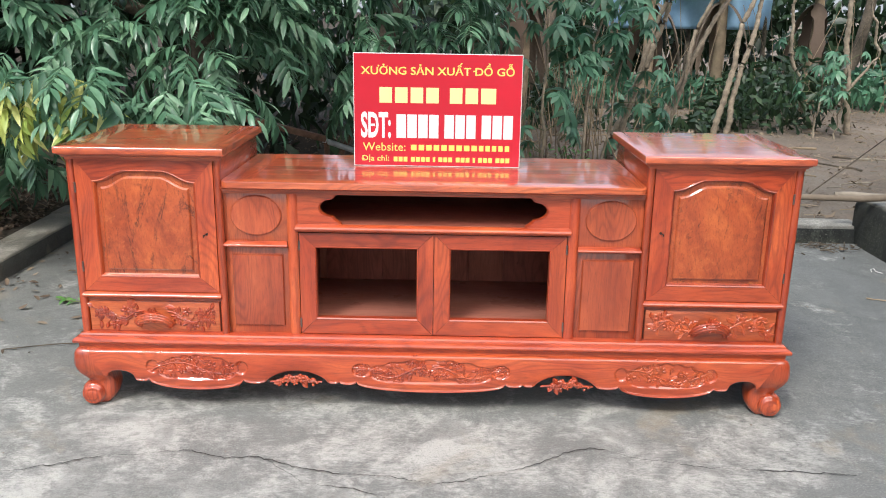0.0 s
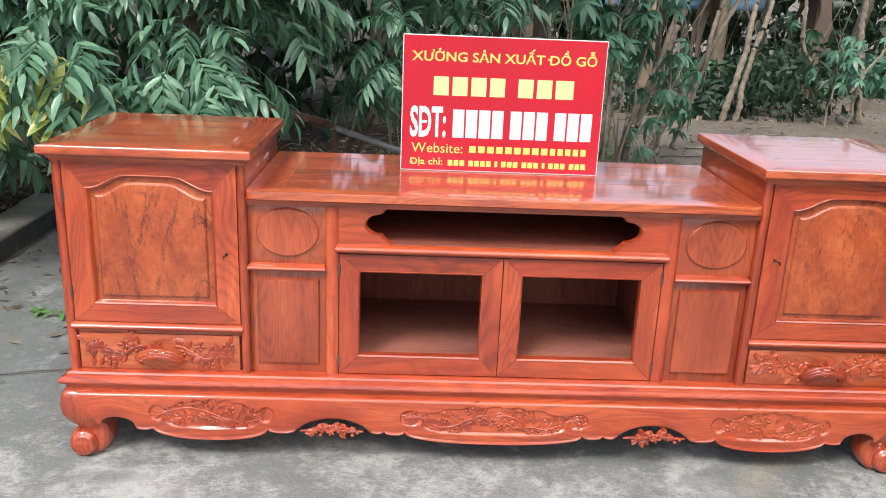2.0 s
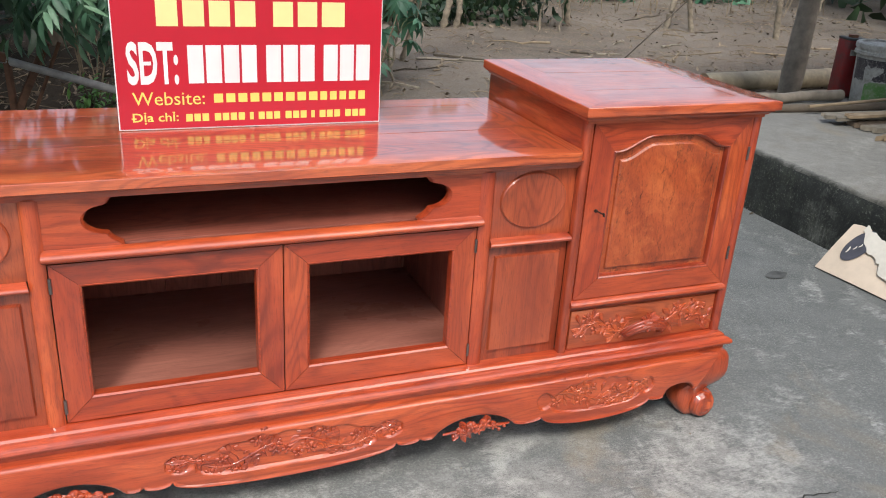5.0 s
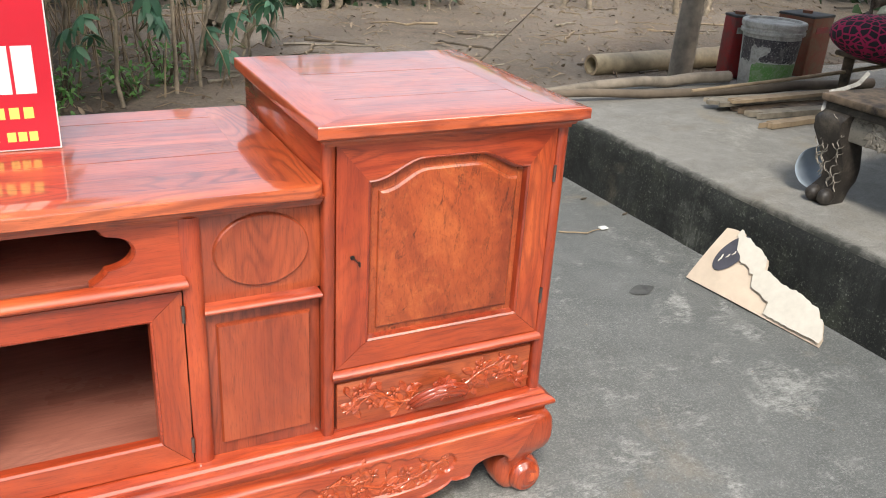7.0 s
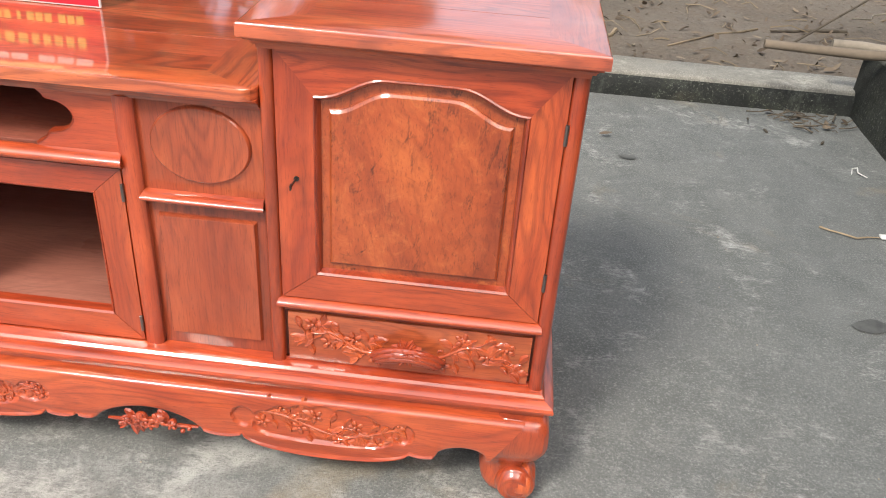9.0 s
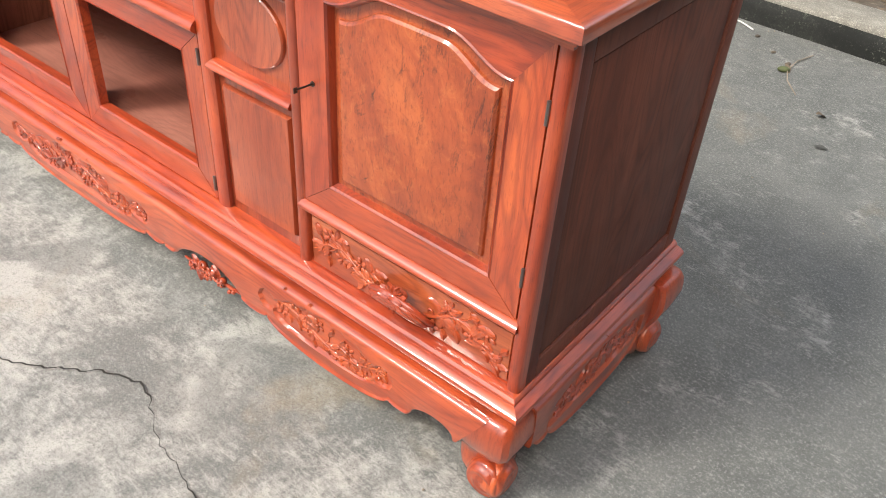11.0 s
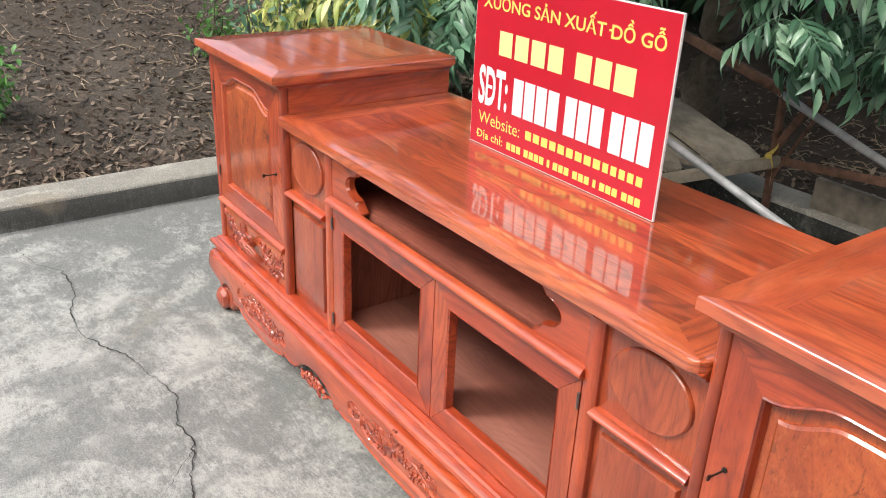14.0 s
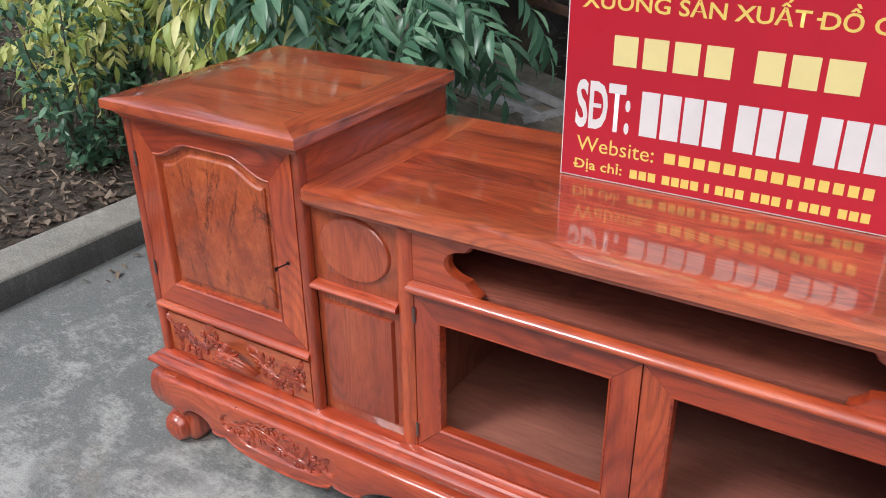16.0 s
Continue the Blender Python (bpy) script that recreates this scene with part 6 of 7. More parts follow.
# ---- unseen wall and roof, added beyond the platform to block skylight ----
plaster = concrete("dirty_plaster", (0.30, 0.285, 0.25), (0.42, 0.40, 0.36), (0.20, 0.19, 0.165))
roof_sheet = plain("rusty_roof_sheet", (0.15, 0.11, 0.09), 0.6, 0.2, 0, 0.4, 6.0)
wall_east = part("wall_east", box(bmesh.new(), 5.6, 5.8, -12, 0.9, 0.28, 3.6), plaster)
tagged(wall_east, "plain dirty plaster wall added unseen behind the platform to block skylight", "wall", kind="structure")
bm = sheet(2.65, 6.0, -12, 2.2, 4, 330, lambda x, y: 2.55 + 0.25 * (x - 2.65) + 0.018 * math.sin(y * 82))
roof_east = tagged(part("roof_east", bm, roof_sheet, None, "", 60), "corrugated sheet roof added unseen over the platform to block skylight", "roof", kind="structure")
roof_east.modifiers.new("thickness", "SOLIDIFY").thickness = 0.004

# ---- things on the raised platform ----
PT = 0.288
bamboo_mat = plain("dry_bamboo", (0.33, 0.27, 0.17), 0.6, 0, 0.1, 0.35, 16.0)
post_mat = plain("grey_post_wood", (0.29, 0.245, 0.19), 0.85, 0, 0, 0.4, 12.0, 0.4)
def grimy(name, base, grime, lo, hi, scale=14.0, rough=0.6, metal=0.0, fine=(0.5, 0.5, 0.47), flecks=0.0):
    """A surface half hidden under smeared dust, with paint flecks."""
    g = Graph(name)
    c = g.coords()
    a, b = g.noise(c, scale, 10, 0.78, 0.4), g.noise(c, scale * 7, 6, 0.75)
    col = g.mix(g.grey(a, lo, hi, 0.0, 0.92), base, grime)
    col = g.mix(g.grey(b, 0.55, 0.62, 0.0, flecks), col, fine)
    col = g.mix(g.grey(b, 0.34, 0.42, 0.5, 0.0), col, tuple(v * 0.5 for v in base))
    g.bump(g.math("ADD", a, b), 0.3, 0.003)
    return g.surface(col, rough, metal)


bucket_white = grimy("paint_spattered_plastic", (0.46, 0.45, 0.41), (0.22, 0.21, 0.185), 0.42, 0.62, 12.0)
bucket_black = grimy("black_label", (0.035, 0.03, 0.036), (0.16, 0.15, 0.14), 0.48, 0.66, 16.0, 0.5, 0.0, (0.42, 0.41, 0.38), 0.8)
bucket_green = grimy("green_label", (0.10, 0.24, 0.05), (0.25, 0.29, 0.19), 0.44, 0.62, 18.0, 0.55, 0.0, (0.45, 0.47, 0.40), 0.6)
tin_red = grimy("red_tin", (0.25, 0.022, 0.022), (0.10, 0.055, 0.05), 0.46, 0.66, 9.0, 0.5, 0.3)
tin_rust = grimy("rusty_red_tin", (0.20, 0.06, 0.035), (0.16, 0.105, 0.06), 0.42, 0.62, 9.0, 0.65, 0.3)
black_wood = grimy("dusty_black_wood", (0.026, 0.021, 0.017), (0.10, 0.085, 0.065), 0.47, 0.68, 13.0, 0.5)
pale_dust = grimy("thick_dust_on_carving", (0.06, 0.05, 0.04), (0.30, 0.27, 0.22), 0.36, 0.52, 18.0, 0.8)
tin_dark = plain("dark_tin_top", (0.05, 0.05, 0.05), 0.6, 0.3)
log_brown = plain("weathered_brown_log", (0.185, 0.145, 0.105), 0.85, 0, 0, 0.4, 7.0, 0.4)
dusty_wood = plain("dusty_brown_wood", (0.14, 0.10, 0.065), 0.7, 0, 0, 0.8, 20.0, 0.3)
zinc = plain("zinc_basin", (0.38, 0.44, 0.50), 0.4, 0.3, 0, 0.2, 10.0)
card_mat = plain("tan_cardboard", (0.60, 0.49, 0.375), 0.85, 0, 0, 0.12, 14.0)
card_torn = plain("torn_card_paper", (0.63, 0.585, 0.50), 0.9, 0, 0, 0.08, 40.0)
card_print = plain("grey_card_print", (0.06, 0.06, 0.075), 0.8)


def bamboo_pole(a, b, r, label):
    t = thing("bamboo_pole", label, "bamboo pole")
    a, b = Vector(a), Vector(b)
    pts, rad = [], []
    for i in range(41):
        f = i / 40
        pts.append(tuple(a + (b - a) * f))
        rad.append(r * (1.06 if i in (13, 27) else 1.0))
    bm = tube(bmesh.new(), pts, rad, 18, 1.0, False)
    d = (b - a).normalized()
    inner = [tuple(a + d * k) for k in (0.0, 0.10, 0.2)]
    tube(bm, inner, r * 0.74, 18, 1.0, False)
    part("culm", bm, bamboo_mat, t, "", 50)
    s = d.cross(Vector((0, 0, 1))).normalized()
    u = s.cross(d)
    ring = bmesh.new()
    prev = None
    for k in range(19):
        c = math.cos(2 * math.pi * k / 18) * s + math.sin(2 * math.pi * k / 18) * u
        now = (ring.verts.new(a + c * r), ring.verts.new(a + c * r * 0.74))
        if prev:
            ring.faces.new((prev[0], prev[1], now[1], now[0]))
        prev = now
    part("cut_end", ring, pale_board, t)
    q = a + (b - a) * 0.42
    bind = [tuple(q + (r * 1.05) * (math.cos(2 * math.pi * k / 14) * s + math.sin(2 * math.pi * k / 14) * u)) for k in range(15)]
    part("binding", tube(bmesh.new(), bind, 0.007, 6), post_mat, t, "", 50)


bamboo_pole((3.78, 3.42, 0.158), (5.60, 3.50, 0.168), 0.073, "thick cut bamboo pole lying by the platform")
post = thing("post", "leaning grey weathered wooden post", "post")
bm = bmesh.new()
rows = []
for i in range(12):
    f = i / 11
    w = 0.078 * (1 + 0.12 * noise.noise(Vector((f * 5, 0, 0))))
    cx, cy, cz = 4.34 + 0.10 * f, 3.16 + 0.02 * f, 0.05 + 2.3 * f
    rows.append([bm.verts.new((cx + w * c * (1 + 0.1 * noise.noise(Vector((f * 6, c, s)))), cy + w * s, cz)) for c, s in [(math.cos(math.pi / 5 * (k + 0.5)) , math.sin(math.pi / 5 * (k + 0.5))) for k in range(10)]])
for p, q in zip(rows, rows[1:]):
    for k in range(10):
        bm.faces.new((p[k], p[(k + 1) % 10], q[(k + 1) % 10], q[k]))
bm.faces.new(rows[0])
bm.faces.new(rows[-1])
part("shaft", bm, post_mat, post, "", 40)


def log_pole(a, b, r, label, seed, material=None):
    t = thing("pole", label, "pole", "poles along the platform edge")
    line = wavy(a, b, 14, 0.02, seed)
    tapered(line, r, r * 0.6, 9, material or post_mat, "shaft", t)


log_pole((3.92, 2.29, PT + 0.034), (2.36, 2.28, PT + 0.022), 0.034, "thick grey weathered log lying along the platform edge", 4)
log_pole((4.75, 1.98, PT + 0.026), (2.06, 2.17, PT + 0.028), 0.030, "long dark wooden pole lying on the platform edge", 6, log_brown)
stick = thing("stick", "thin pale split stick lying across the planks", "stick")
tapered([(3.386, 1.996, PT + 0.048), (3.72, 1.945, PT + 0.078), (4.06, 1.885, PT + 0.112), (4.40, 1.83, PT + 0.150), (4.70, 1.78, PT + 0.185)], 0.0085, 0.012, 6, pale_board, "shaft", stick)


def ragged_plank(a, b, w, thick, material, seed):
    t = thing("plank", "short weathered plank with a ragged end in a loose pile", "plank", "loose planks")
    part("board", split_board(a, b, w, thick, seed), material, t, "", 30)


for k, (a, b, w, th, m) in enumerate((
        ((3.45, 1.72, PT + 0.014), (4.30, 1.70, PT + 0.014), 0.12, 0.024, dusty_wood),
        ((3.34, 1.80, PT + 0.038), (4.35, 1.79, PT + 0.038), 0.12, 0.020, old_board),
        ((3.42, 1.73, PT + 0.058), (4.20, 1.76, PT + 0.058), 0.06, 0.016, pale_board),
        ((3.47, 1.62, PT + 0.014), (4.30, 1.60, PT + 0.014), 0.075, 0.026, old_board),
        ((3.37, 1.45, PT + 0.013), (3.98, 1.50, PT + 0.013), 0.055, 0.024, pale_board))):
    ragged_plank(a, b, w, th, m, 60 + k)


def lathe(bm, cx, cy, profile, sides=28):
    rows = [[bm.verts.new((cx + r * math.cos(2 * math.pi * k / sides), cy + r * math.sin(2 * math.pi * k / sides), z)) for k in range(sides)] for r, z in profile]
    for p, q in zip(rows, rows[1:]):
        for k in range(sides):
            bm.faces.new((p[k], p[(k + 1) % sides], q[(k + 1) % sides], q[k]))
    return bm


bucket = thing("paint_bucket", "dirty paint bucket with a spattered lid and torn label", "bucket")
BX, BY = 4.075, 2.175
part("body", lathe(bmesh.new(), BX, BY, [(0.001, PT), (0.1365, PT), (0.1411, PT + 0.01), (0.1593, PT + 0.30), (0.1647, PT + 0.302)]), bucket_white, bucket, "", 40)
part("lid", lathe(bmesh.new(), BX, BY, [(0.1693, PT + 0.298), (0.1747, PT + 0.302), (0.1747, PT + 0.318), (0.1693, PT + 0.322), (0.1693, PT + 0.334), (0.1756, PT + 0.337), (0.1756, PT + 0.362), (0.1693, PT + 0.368), (0.1456, PT + 0.368), (0.1411, PT + 0.356), (0.001, PT + 0.355)]), bucket_white, bucket, "ribbed whitish lid", 40)


def wrap(name, z0f, z1f, a0, a1, material, slope=0.0):
    bm, prev = bmesh.new(), None
    for i in range(49):
        a = a0 + (a1 - a0) * i / 48
        fray = 0.05 * noise.noise(Vector((a * 7, z0f * 5, 2))) + 0.03 * noise.noise(Vector((a * 23, z0f, 5)))
        lo, hi = z0f + slope * (i / 48) ** 0.7 + fray, z1f + (fray if slope else 0.0)
        now = []
        for f in (lo, (lo + hi) / 2, hi):
            r = 0.1397 + 0.0196 * f + 0.0018
            now.append(bm.verts.new((BX + r * math.cos(a), BY + r * math.sin(a), PT + 0.30 * f)))
        if prev:
            for m in range(2):
                bm.faces.new((prev[m], prev[m + 1], now[m + 1], now[m]))
        prev = now
    part(name, bm, material, bucket, "", 50)


wrap("label_band", 0.52, 0.93, -3.6, -0.2, bucket_black)
wrap("label_green", 0.04, 0.50, -2.95, -0.75, bucket_green, 0.0)
wrap("label_swoosh", 0.30, 0.80, -3.05, -2.35, bucket_white, 0.42)


def tin(x, y, turn, w, h, material, label):
    t = thing("tin_can", label, "tin can", "rectangular tins")
    m = pose(x, y, PT, 0, 0, turn)
    bm = box(bmesh.new(), -w, w, -w, w, 0, h, 0.012, 3)
    bmesh.ops.transform(bm, matrix=m, verts=bm.verts)
    part("can", bm, material, t, "", 40)
    bm = box(bmesh.new(), -w * 1.02, w * 1.02, -w * 1.02, w * 1.02, h - 0.012, h + 0.004, 0.006)
    bmesh.ops.transform(bm, matrix=m, verts=bm.verts)
    part("rim", bm, tin_dark, t, "", 40)
    bm = box(bmesh.new(), -w * 0.6, w * 0.6, -w - 0.002, -w + 0.004, h * 0.72, h * 0.82)
    bmesh.ops.transform(bm, matrix=m, verts=bm.verts)
    part("print_band", bm, bucket_white if material is tin_red else tin_red, t)
    bm = tube(bmesh.new(), [(0.0, 0.0, h), (0.0, 0.0, h + 0.02)], 0.03, 12)
    bmesh.ops.transform(bm, matrix=m, verts=bm.verts)
    part("cap", bm, tin_rust, t, "", 40)


tin(4.055, 2.425, -14, 0.060, 0.36, tin_red, "dented red rectangular tin on the platform")
tin(4.60, 2.42, 12, 0.118, 0.36, tin_rust, "rusty orange-red rectangular tin on the platform")

# black carved table
table = thing("carved_table", "old dusty black low table with carved curved legs", "table")


def table_leg(x, y, sx, sy):
    bm, rows = bmesh.new(), []
    for z, off, w in ((0.0, 0.022, 0.046), (0.02, 0.026, 0.054), (0.05, 0.018, 0.050), (0.085, 0.004, 0.046), (0.13, 0.004, 0.048), (0.20, 0.018, 0.056), (0.26, 0.034, 0.062), (0.30, 0.036, 0.062), (0.33, 0.020, 0.058)):
        cx, cy = x + sx * off, y + sy * off
        square = lambda a: 1.0 / max(abs(math.cos(a)), abs(math.sin(a))) ** 0.7  # noqa: E731
        rows.append([bm.verts.new((cx + w * square(a) * math.cos(a), cy + w * square(a) * math.sin(a), PT + z)) for a in [2 * math.pi * j / 24 for j in range(24)]])
    for p, q in zip(rows, rows[1:]):
        for k in range(24):
            bm.faces.new((p[k], p[(k + 1) % 24], q[(k + 1) % 24], q[k]))
    bm.faces.new(rows[0])
    bm.faces.new(rows[-1])
    ob = part("leg", bm, black_wood, table, "", 60)
    bm = bmesh.new()
    for side in (-1, 1):
        blob(bm, (x + sx * 0.072, y + sy * 0.012 + side * 0.026, PT + 0.030), (0.034, 0.026, 0.030), (0, 0, 0), 14, 9)
    part("scroll", bm, black_wood, ob, "", 60)
    bm = bmesh.new()
    rnd = random.Random(int(x * 100))
    for k in range(30):
        zz, v = PT + 0.06 + 0.23 * k / 30, rnd.uniform(-0.05, 0.045)
        off = 0.010 + 0.11 * (zz - PT - 0.08)
        face = x + sx * (off + 0.0555)
        hook = rnd.choice((-1, 1))
        tube(bm, [(face, y + sy * off + v + 0.012 * hook * math.sin(t * 0.9), zz + 0.009 * t - 0.004 * math.cos(t * 1.3)) for t in range(6)], [0.0014, 0.0026, 0.0026, 0.0022, 0.0016, 0.001], 5)
    part("carving", bm, pale_dust, ob, "dusty pale carved tendrils", 60)


TX0, TX1, TY0, TY1 = 2.842, 3.812, -0.385, 0.605
for sx, x in ((-1, TX0), (1, TX1)):
    for sy, y in ((-1, TY0), (1, TY1)):
        table_leg(x, y, sx, sy)
block("table_top", (TX0 - 0.09, TX1 + 0.09, TY0 - 0.09, TY1 + 0.09, PT + 0.358, PT + 0.386), dusty_wood, table, "", 0.008)
block("top_edge", (TX0 - 0.075, TX1 + 0.075, TY0 - 0.075, TY1 + 0.075, PT + 0.328, PT + 0.359), black_wood, table, "", 0.006)
block("apron", (TX0 - 0.05, TX0 - 0.02, TY0 + 0.02, TY1 - 0.02, PT + 0.235, PT + 0.329), pale_dust, table, "", 0.008)
block("apron", (TX1 + 0.02, TX1 + 0.05, TY0 + 0.02, TY1 - 0.02, PT + 0.235, PT + 0.329), black_wood, table, "", 0.008)
block("apron", (TX0 + 0.02, TX1 - 0.02, TY1 + 0.02, TY1 + 0.05, PT + 0.235, PT + 0.329), pale_dust, table, "", 0.008)
block("apron", (TX0 + 0.02, TX1 - 0.02, TY0 - 0.05, TY0 - 0.02, PT + 0.235, PT + 0.329), black_wood, table, "", 0.008)
bm = spray_relief(-0.42, 0.42, 0.0, 0.07, 0.0, 91, 1.6)
bmesh.ops.transform(bm, matrix=Matrix(((0, 1, 0, TX0 - 0.051), (1, 0, 0, 0.065), (0, 0, 1, PT + 0.282), (0, 0, 0, 1))), verts=bm.verts)
part("carving", bm, pale_dust, table, "", 50)

basin = thing("metal_basin", "dull grey metal basin tipped against the table leg", "basin")
bm = lathe(bmesh.new(), 0, 0, [(0.001, 0.0), (0.06, 0.0), (0.10, 0.03), (0.118, 0.045), (0.124, 0.045), (0.124, 0.041), (0.118, 0.041), (0.10, 0.026), (0.06, -0.004), (0.001, -0.004)])
bmesh.ops.transform(bm, matrix=pose(2.872, 0.745, PT + 0.078, 72, 0, -35) @ Matrix.Diagonal((0.64, 0.64, 0.8, 1)), verts=bm.verts)
part("bowl", bm, zinc, basin, "", 50)

# armchair with a patterned cushion, cut off by the picture
chair = thing("armchair", "dark wooden armchair with a scrolled arm beyond the table", "armchair")
for x, y in ((4.34, 1.35), (4.75, 1.35), (4.34, 1.85), (4.75, 1.85)):
    tapered([(x, y, PT), (x, y, PT + 0.12), (x, y, PT + 0.235)], 0.026, 0.03, 10, dusty_wood, "leg", chair)
block("seat", (4.27, 4.80, 1.30, 1.90, PT + 0.225, PT + 0.257), dusty_wood, chair, "", 0.01)
for y in (1.33, 1.87):
    pipe("arm", [(4.46, y, PT + 0.25), (4.44, y, PT + 0.36), (4.42, y, PT + 0.44), (4.46, y, PT + 0.50), (4.55, y, PT + 0.52), (4.75, y, PT + 0.50)], 0.028, dusty_wood, chair)
    pipe("back_post", [(4.76, y, PT + 0.25), (4.78, y, PT + 0.75)], 0.026, dusty_wood, chair)
block("back_panel", (4.755, 4.795, 1.35, 1.85, PT + 0.32, PT + 0.72), dusty_wood, chair, "", 0.01)


def fabric():
    g = Graph("pink_black_fabric")
    v = g.node("ShaderNodeTexVoronoi", Vector=g.coords(), Scale=26.0)
    v.feature = "DISTANCE_TO_EDGE"
    col = g.mix(g.grey(v.outputs[0], 0.07, 0.13, 1.0, 0.0), (0.018, 0.013, 0.018), (0.34, 0.014, 0.075))
    g.bump(g.noise(g.coords(), 300.0, 2), 0.2, 0.001)
    return g.surface(col, 0.9)


cushion = thing("cushion", "magenta and black patterned cushion on the armchair", "cushion")
part("cover", blob(bmesh.new(), (4.20, 1.60, PT + 0.365), (0.27, 0.22, 0.115), (0, 8, 0), 18, 12), fabric(), cushion, "", 60)
rag = thing("rag", "white cloth strip tied to the table edge", "cloth")
bm, prev = bmesh.new(), None
for x, y, z in ((3.06, 0.76, PT + 0.425), (2.95, 0.71, PT + 0.400), (2.86, 0.69, PT + 0.392), (2.79, 0.688, PT + 0.385), (2.77, 0.686, PT + 0.345), (2.765, 0.684, PT + 0.315)):
    now = (bm.verts.new((x - 0.004, y + 0.005, z + 0.005)), bm.verts.new((x + 0.004, y - 0.004, z - 0.005)))
    if prev:
        bm.faces.new((prev[0], prev[1], now[1], now[0]))
    prev = now
part("strip", bm, bucket_white, rag, "", 60)

# torn cardboard leaning on the riser
cardboard = thing("cardboard", "torn tan cardboard with a dark oval print", "cardboard")


def card_pos(u, v, lift=0.0):
    """u along the yard towards the viewer, v up the sheet."""
    slope = math.radians(48)
    return (2.322 + v * math.cos(slope) + 0.10 * u - lift * math.sin(slope), 0.735 - u, 0.006 + v * math.sin(slope) + lift * math.cos(slope))


rndt = random.Random(2)
OUTLINE = ((0.0, 0.232), (0.03, 0.240), (0.06, 0.240), (0.10, 0.228), (0.13, 0.214), (0.17, 0.206), (0.22, 0.186), (0.235, 0.142), (0.30, 0.136), (0.36, 0.124), (0.42, 0.124), (0.47, 0.105), (0.52, 0.068), (0.55, 0.02))


def torn_top(u):
    for (a, va), (b, vb) in zip(OUTLINE, OUTLINE[1:]):
        if u <= b + 1e-6:
            return va + (vb - va) * (u - a) / (b - a)
    return 0.02


lower = [(i / 44 * 0.55, 0.0) for i in range(45)]
upper = [(u, torn_top(u) + (rndt.uniform(-0.006, 0.006) if u > 0.06 else 0)) for u, _ in lower]
bm = bmesh.new()
rows = []
for (u, a), (_, b) in zip(lower, upper):
    rows.append([bm.verts.new(card_pos(u, a + (b - a) * k / 3, 0.004 * math.sin(u * 9 + k))) for k in range(4)] + [bm.verts.new(card_pos(u, b - (b - a) * k / 3, -0.006 + 0.004 * math.sin(u * 9 + 3 - k))) for k in range(4)])
for p, q in zip(rows, rows[1:]):
    for k in range(8):
        bm.faces.new((p[k], p[(k + 1) % 8], q[(k + 1) % 8], q[k]))
bm.faces.new(rows[0])
bm.faces.new(rows[-1])
part("sheet", bm, card_mat, cardboard, "", 40)
bm = bmesh.new()
rows = []
for i, (u, b) in enumerate(upper[5:]):
    w = 0.016 + 0.05 * min(1.0, max(0.0, u - 0.07) / 0.06) + 0.012 * rndt.random() if u < 0.33 else b - 0.012 + 0.006 * rndt.random()
    rows.append((bm.verts.new(card_pos(u, max(0.004, b - w), 0.0105)), bm.verts.new(card_pos(u, b + 0.003, 0.011))))
for p, q in zip(rows, rows[1:]):
    bm.faces.new((p[0], p[1], q[1], q[0]))
part("torn_edge", bm, card_torn, cardboard, "pale torn paper layer", 40)
bm = bmesh.new()
rows = [[bm.verts.new(card_pos(0.092 + 0.046 * math.cos(a) * k / 5, 0.152 + 0.078 * math.sin(a) * k / 5 + 0.02 * math.cos(a) * k / 5, 0.0088)) for a in [2 * math.pi * j / 28 for j in range(28)]] for k in range(1, 6)]
for p, q in zip(rows, rows[1:]):
    for k in range(28):
        bm.faces.new((p[k], p[(k + 1) % 28], q[(k + 1) % 28], q[k]))
bm.faces.new(rows[0])
part("oval_print", bm, card_print, cardboard, "dark oval emblem", 0)
for u, v, w in ((0.068, 0.105, 0.030), (0.083, 0.128, 0.018), (0.096, 0.146, 0.018), (0.108, 0.166, 0.018)):
    part("print_bar", tube(bmesh.new(), [card_pos(u, v, 0.0095), card_pos(u + 0.010 - w * 0.25, v + w * 0.5, 0.0095), card_pos(u + 0.014 - w * 0.5, v + w, 0.0095)], [0.0030, 0.0038, 0.0022], 5, 0.3), card_torn, cardboard)
# ---- bits on the yard ----
scrap_white = plain("white_scrap", (0.75, 0.74, 0.70), 0.7)
twig = thing("twig", "thin dry twig on the concrete", "twig", "yard bits")
part("stick", tube(bmesh.new(), [(2.113, 1.256, 0.005), (2.14, 1.236, 0.006), (2.16, 1.222, 0.009), (2.212, 1.197, 0.008), (2.25, 1.215, 0.006), (2.290, 1.222, 0.005)], [0.0042, 0.0028, 0.003, 0.0034, 0.0026, 0.002], 6), pale_board, twig, "", 50)
chip = thing("paper_scrap", "small white scrap beside a twig", "paper", "yard bits")
part("scrap", box(bmesh.new(), 2.292, 2.330, 1.212, 1.240, 0.003, 0.011, 0.004), scrap_white, chip, "", 40)
wire = thing("wire", "short curved pale wire on the concrete", "wire", "yard bits")
part("strand", tube(bmesh.new(), [(0.955, 2.185, 0.006), (0.93, 2.10, 0.006), (0.93, 2.01, 0.006), (0.96, 1.93, 0.006), (1.02, 1.85, 0.006)], 0.0022, 6), post_mat, wire, "", 50)
strand = thing("wire", "short pale stiff wire lying near the kerb", "wire", "yard bits")
part("strand", tube(bmesh.new(), [(0.50, 2.30, 0.006), (0.575, 2.278, 0.008), (0.65, 2.268, 0.006), (0.71, 2.235, 0.006)], 0.003, 6), scrap_white, strand, "", 50)
twig2 = thing("twig", "thin dark dry twig on the concrete", "twig", "yard bits")
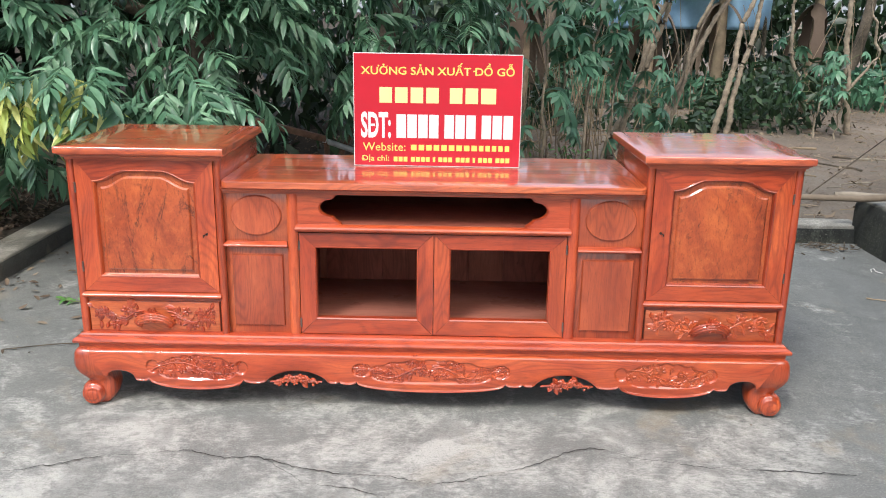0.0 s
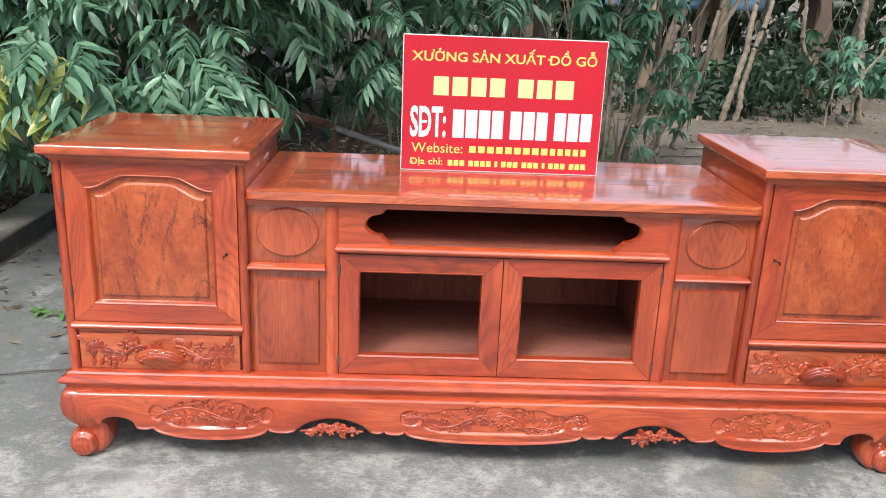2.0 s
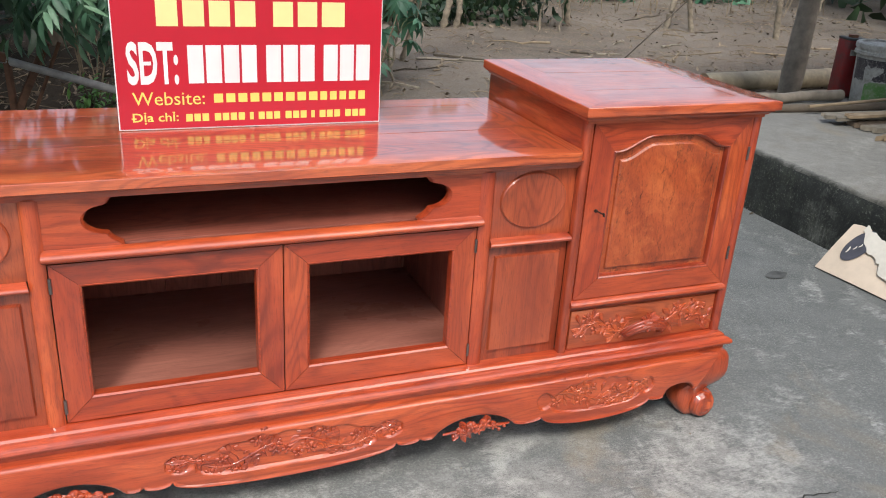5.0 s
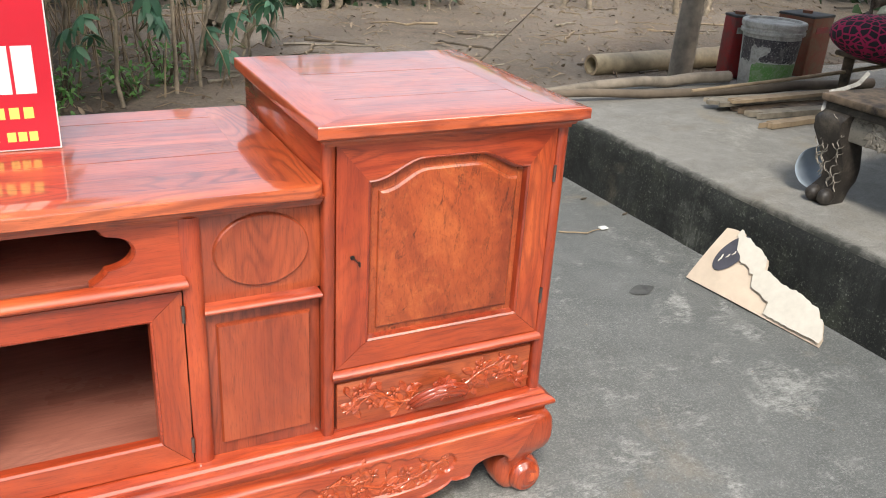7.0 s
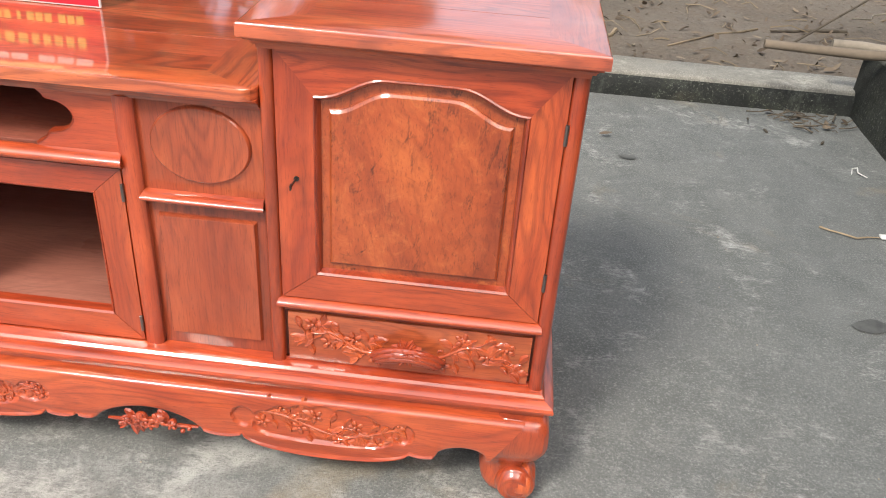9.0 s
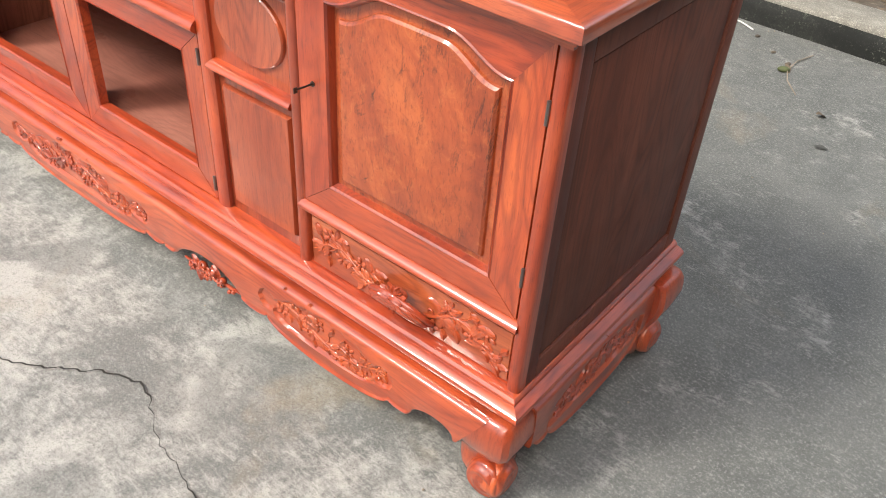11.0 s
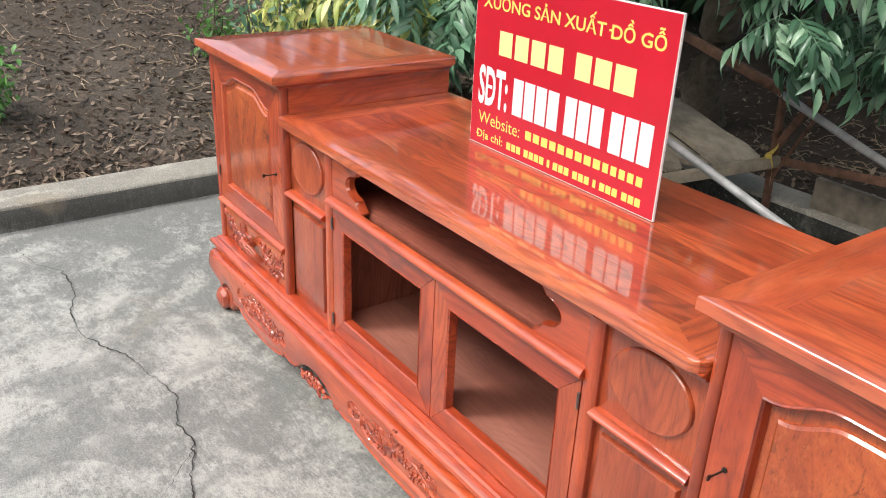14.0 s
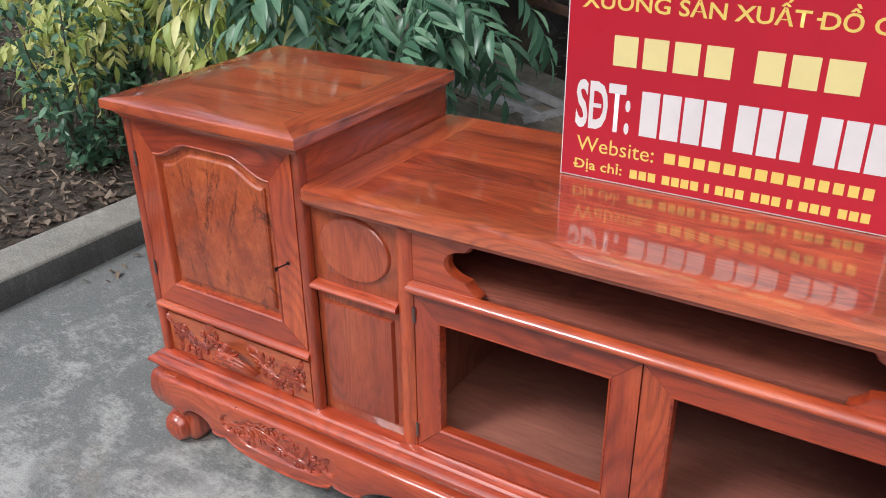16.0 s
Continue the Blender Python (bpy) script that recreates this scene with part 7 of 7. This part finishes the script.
part("stick", tube(bmesh.new(), [(0.54, 2.18, 0.006), (0.587, 2.20, 0.009), (0.644, 2.225, 0.006)], 0.0034, 5), bark, twig2, "", 50)
pebble = thing("pebble", "small olive-brown lump of dirt on the concrete", "pebble", "yard bits")
part("lump", blob(bmesh.new(), (0.92, 2.0, 0.007), (0.022, 0.015, 0.010), (0, 0, 30), 9, 6), twig_green, pebble, "", 60)
for px, py, pr in ((0.743, 2.20, 0.011), (0.839, 2.113, 0.010), (0.914, 2.057, 0.012)):
    crumb = thing("pebble", "small dark crumb of soil on the concrete", "pebble", "yard bits")
    part("lump", blob(bmesh.new(), (px, py, pr * 0.35), (pr, pr * 0.7, pr * 0.45), (0, 0, 60 * px), 7, 5), soil_mat, crumb, "", 60)
damp = plain("damp_patch", (0.085, 0.085, 0.078), 0.6, 0, 0, 0.5, 30.0)


def patch(x, y, r, seed):
    bm = bmesh.new()
    bm.faces.new([bm.verts.new((x + r * math.cos(a) * (1 + 0.6 * noise.noise(Vector((math.cos(a), math.sin(a), seed)))), y + 0.6 * r * math.sin(a) * (1 + 0.6 * noise.noise(Vector((math.sin(a), math.cos(a), seed)))), 0.0035)) for a in [2 * math.pi * k / 18 for k in range(18)]])
    return tagged(part("damp_spot_1", bm, damp), "small dark damp spot on the concrete", "stain", kind="structure")


for k, (x, y, r) in enumerate(((1.535, 1.66, 0.032), (1.20, 1.59, 0.02), (2.10, 0.71, 0.055))):
    patch(x, y, r, k)
rndy = random.Random(44)
leaf_me = [raw_mesh("fallen_leaf", blade(0.05, 0.022, d, 0.5, 5), pale_litter) for d in (0.3, -0.3, 0.6)]
for k, (x, y) in enumerate(((0.914, 2.03), (1.44, 1.83), (1.12, 1.76), (2.40, 2.20), (2.30, 2.26), (2.47, 2.24), (2.16, 2.25), (2.36, 2.12), (-1.75, 1.3), (-1.9, 1.05), (-2.02, 0.8), (-2.05, 0.5), (-1.85, 1.55), (-2.1, 1.2))):
    ob = new("fallen_leaf", leaf_me[k % 3])
    ob.matrix_basis = pose(x, y, 0.012, rndy.gauss(0, 12), rndy.gauss(0, 12), rndy.uniform(0, 360))
    tagged(ob, "dry brown leaf on the concrete", "leaf", "fallen leaves on the yard")
bm = bmesh.new()
for k in range(150):
    x, y = rndy.uniform(-2.1, 2.5), rndy.uniform(-1.6, 2.25)
    if k % 2:
        y = 2.2 + 0.1 * rndy.random() if k % 4 == 1 else y
    r = rndy.uniform(0.0012, 0.0036)
    blob(bm, (x, y, r * 0.5 + 0.001), (r, r * rndy.uniform(0.6, 1), r * 0.7), (0, 0, rndy.uniform(0, 180)), 5, 4)
tagged(part("grit", bm, post_mat, None, "", 60), "pale grit scattered over the concrete yard", "grit", kind="stuff")

drift = []
for k in range(110):
    x, y = -2.15 + 0.95 * rndy.random() ** 1.8, rndy.uniform(0.35, 2.1)
    s = rndy.uniform(0.018, 0.055)
    drift.append(moved(blade(s, s * rndy.uniform(0.3, 0.5), rndy.uniform(-0.3, 0.5), rndy.uniform(-0.3, 0.5), 4), pose(x, y, 0.008, rndy.gauss(0, 14), rndy.gauss(0, 12), rndy.uniform(0, 360))))
tagged(new("leaf_drift", raw_mesh("leaf_drift", merge(drift), pale_litter)), "dry leaves blown onto the concrete beside the kerb", "leaf litter", kind="stuff")
sprig = thing("sprig", "wilted green leafy sprig on the concrete", "sprig", "yard bits")
part("stalk", tube(bmesh.new(), [(-1.78, 1.02, 0.008), (-1.70, 0.98, 0.016), (-1.60, 0.97, 0.010)], 0.003, 5), twig_green, sprig, "", 50)
bits = [moved(blade(0.05, 0.022, 0.3, 0.3, 4), pose(-1.78 + 0.018 * k, 1.02 - 0.005 * k, 0.018, rndy.uniform(-20, 20), rndy.uniform(-10, 10), 36 * k * (-1) ** k)) for k in range(10)]
leaves = new("leaves", raw_mesh("leaves", merge(bits), weed_leaf))
leaves.parent = sprig
long_twig = thing("twig", "long thin dark twig lying on the concrete", "twig", "yard bits")
part("stick", tube(bmesh.new(), [(-1.72, 0.42, 0.006), (-1.55, 0.47, 0.010), (-1.36, 0.52, 0.006), (-1.24, 0.56, 0.006)], 0.0025, 5), bark, long_twig, "", 50)
curl = thing("paper_scrap", "thin white shred of plastic on the concrete", "paper", "yard bits")
part("shred", tube(bmesh.new(), [(2.35, 1.70, 0.005), (2.365, 1.745, 0.008), (2.385, 1.75, 0.010), (2.375, 1.71, 0.008), (2.40, 1.68, 0.005)], 0.0024, 5), scrap_white, curl, "", 50)
for x, y, a in ((2.505, 1.335, 20), (2.324, 1.98, 60), (2.12, 2.05, 100), (2.44, 1.55, 10)):
    chipwood = thing("bark_chip", "small dark chip of bark on the concrete", "bark chip", "yard bits")
    bm = blob(bmesh.new(), (0, 0, 0), (0.022, 0.006, 0.004), (0, 0, 0), 8, 5)
    bmesh.ops.transform(bm, matrix=pose(x, y, 0.004, 0, 0, a), verts=bm.verts)
    part("chip", bm, bark, chipwood, "", 60)
bm = bmesh.new()
for k in range(34):
    x, y, a, h = 2.30 + rndy.gauss(0, 0.09), 2.18 + rndy.gauss(0, 0.06), rndy.gauss(0.2, 0.7), rndy.uniform(0.02, 0.12)
    x, y = min(x, 2.48), min(y, 2.28)
    tube(bm, [(x - h * 0.5 * math.cos(a), min(2.30, y - h * 0.5 * math.sin(a)), 0.004 + 0.02 * rndy.random()), (x, y, 0.01 + 0.012 * rndy.random()), (min(2.51, x + h * 0.5 * math.cos(a)), min(2.30, y + h * 0.5 * math.sin(a)), 0.004 + 0.02 * rndy.random())], rndy.uniform(0.0012, 0.004), 4, 1.0, False)
tagged(part("swept_twigs", bm, bark, None, "", 50), "small heap of dark twigs swept into the yard's corner", "twigs", kind="stuff")
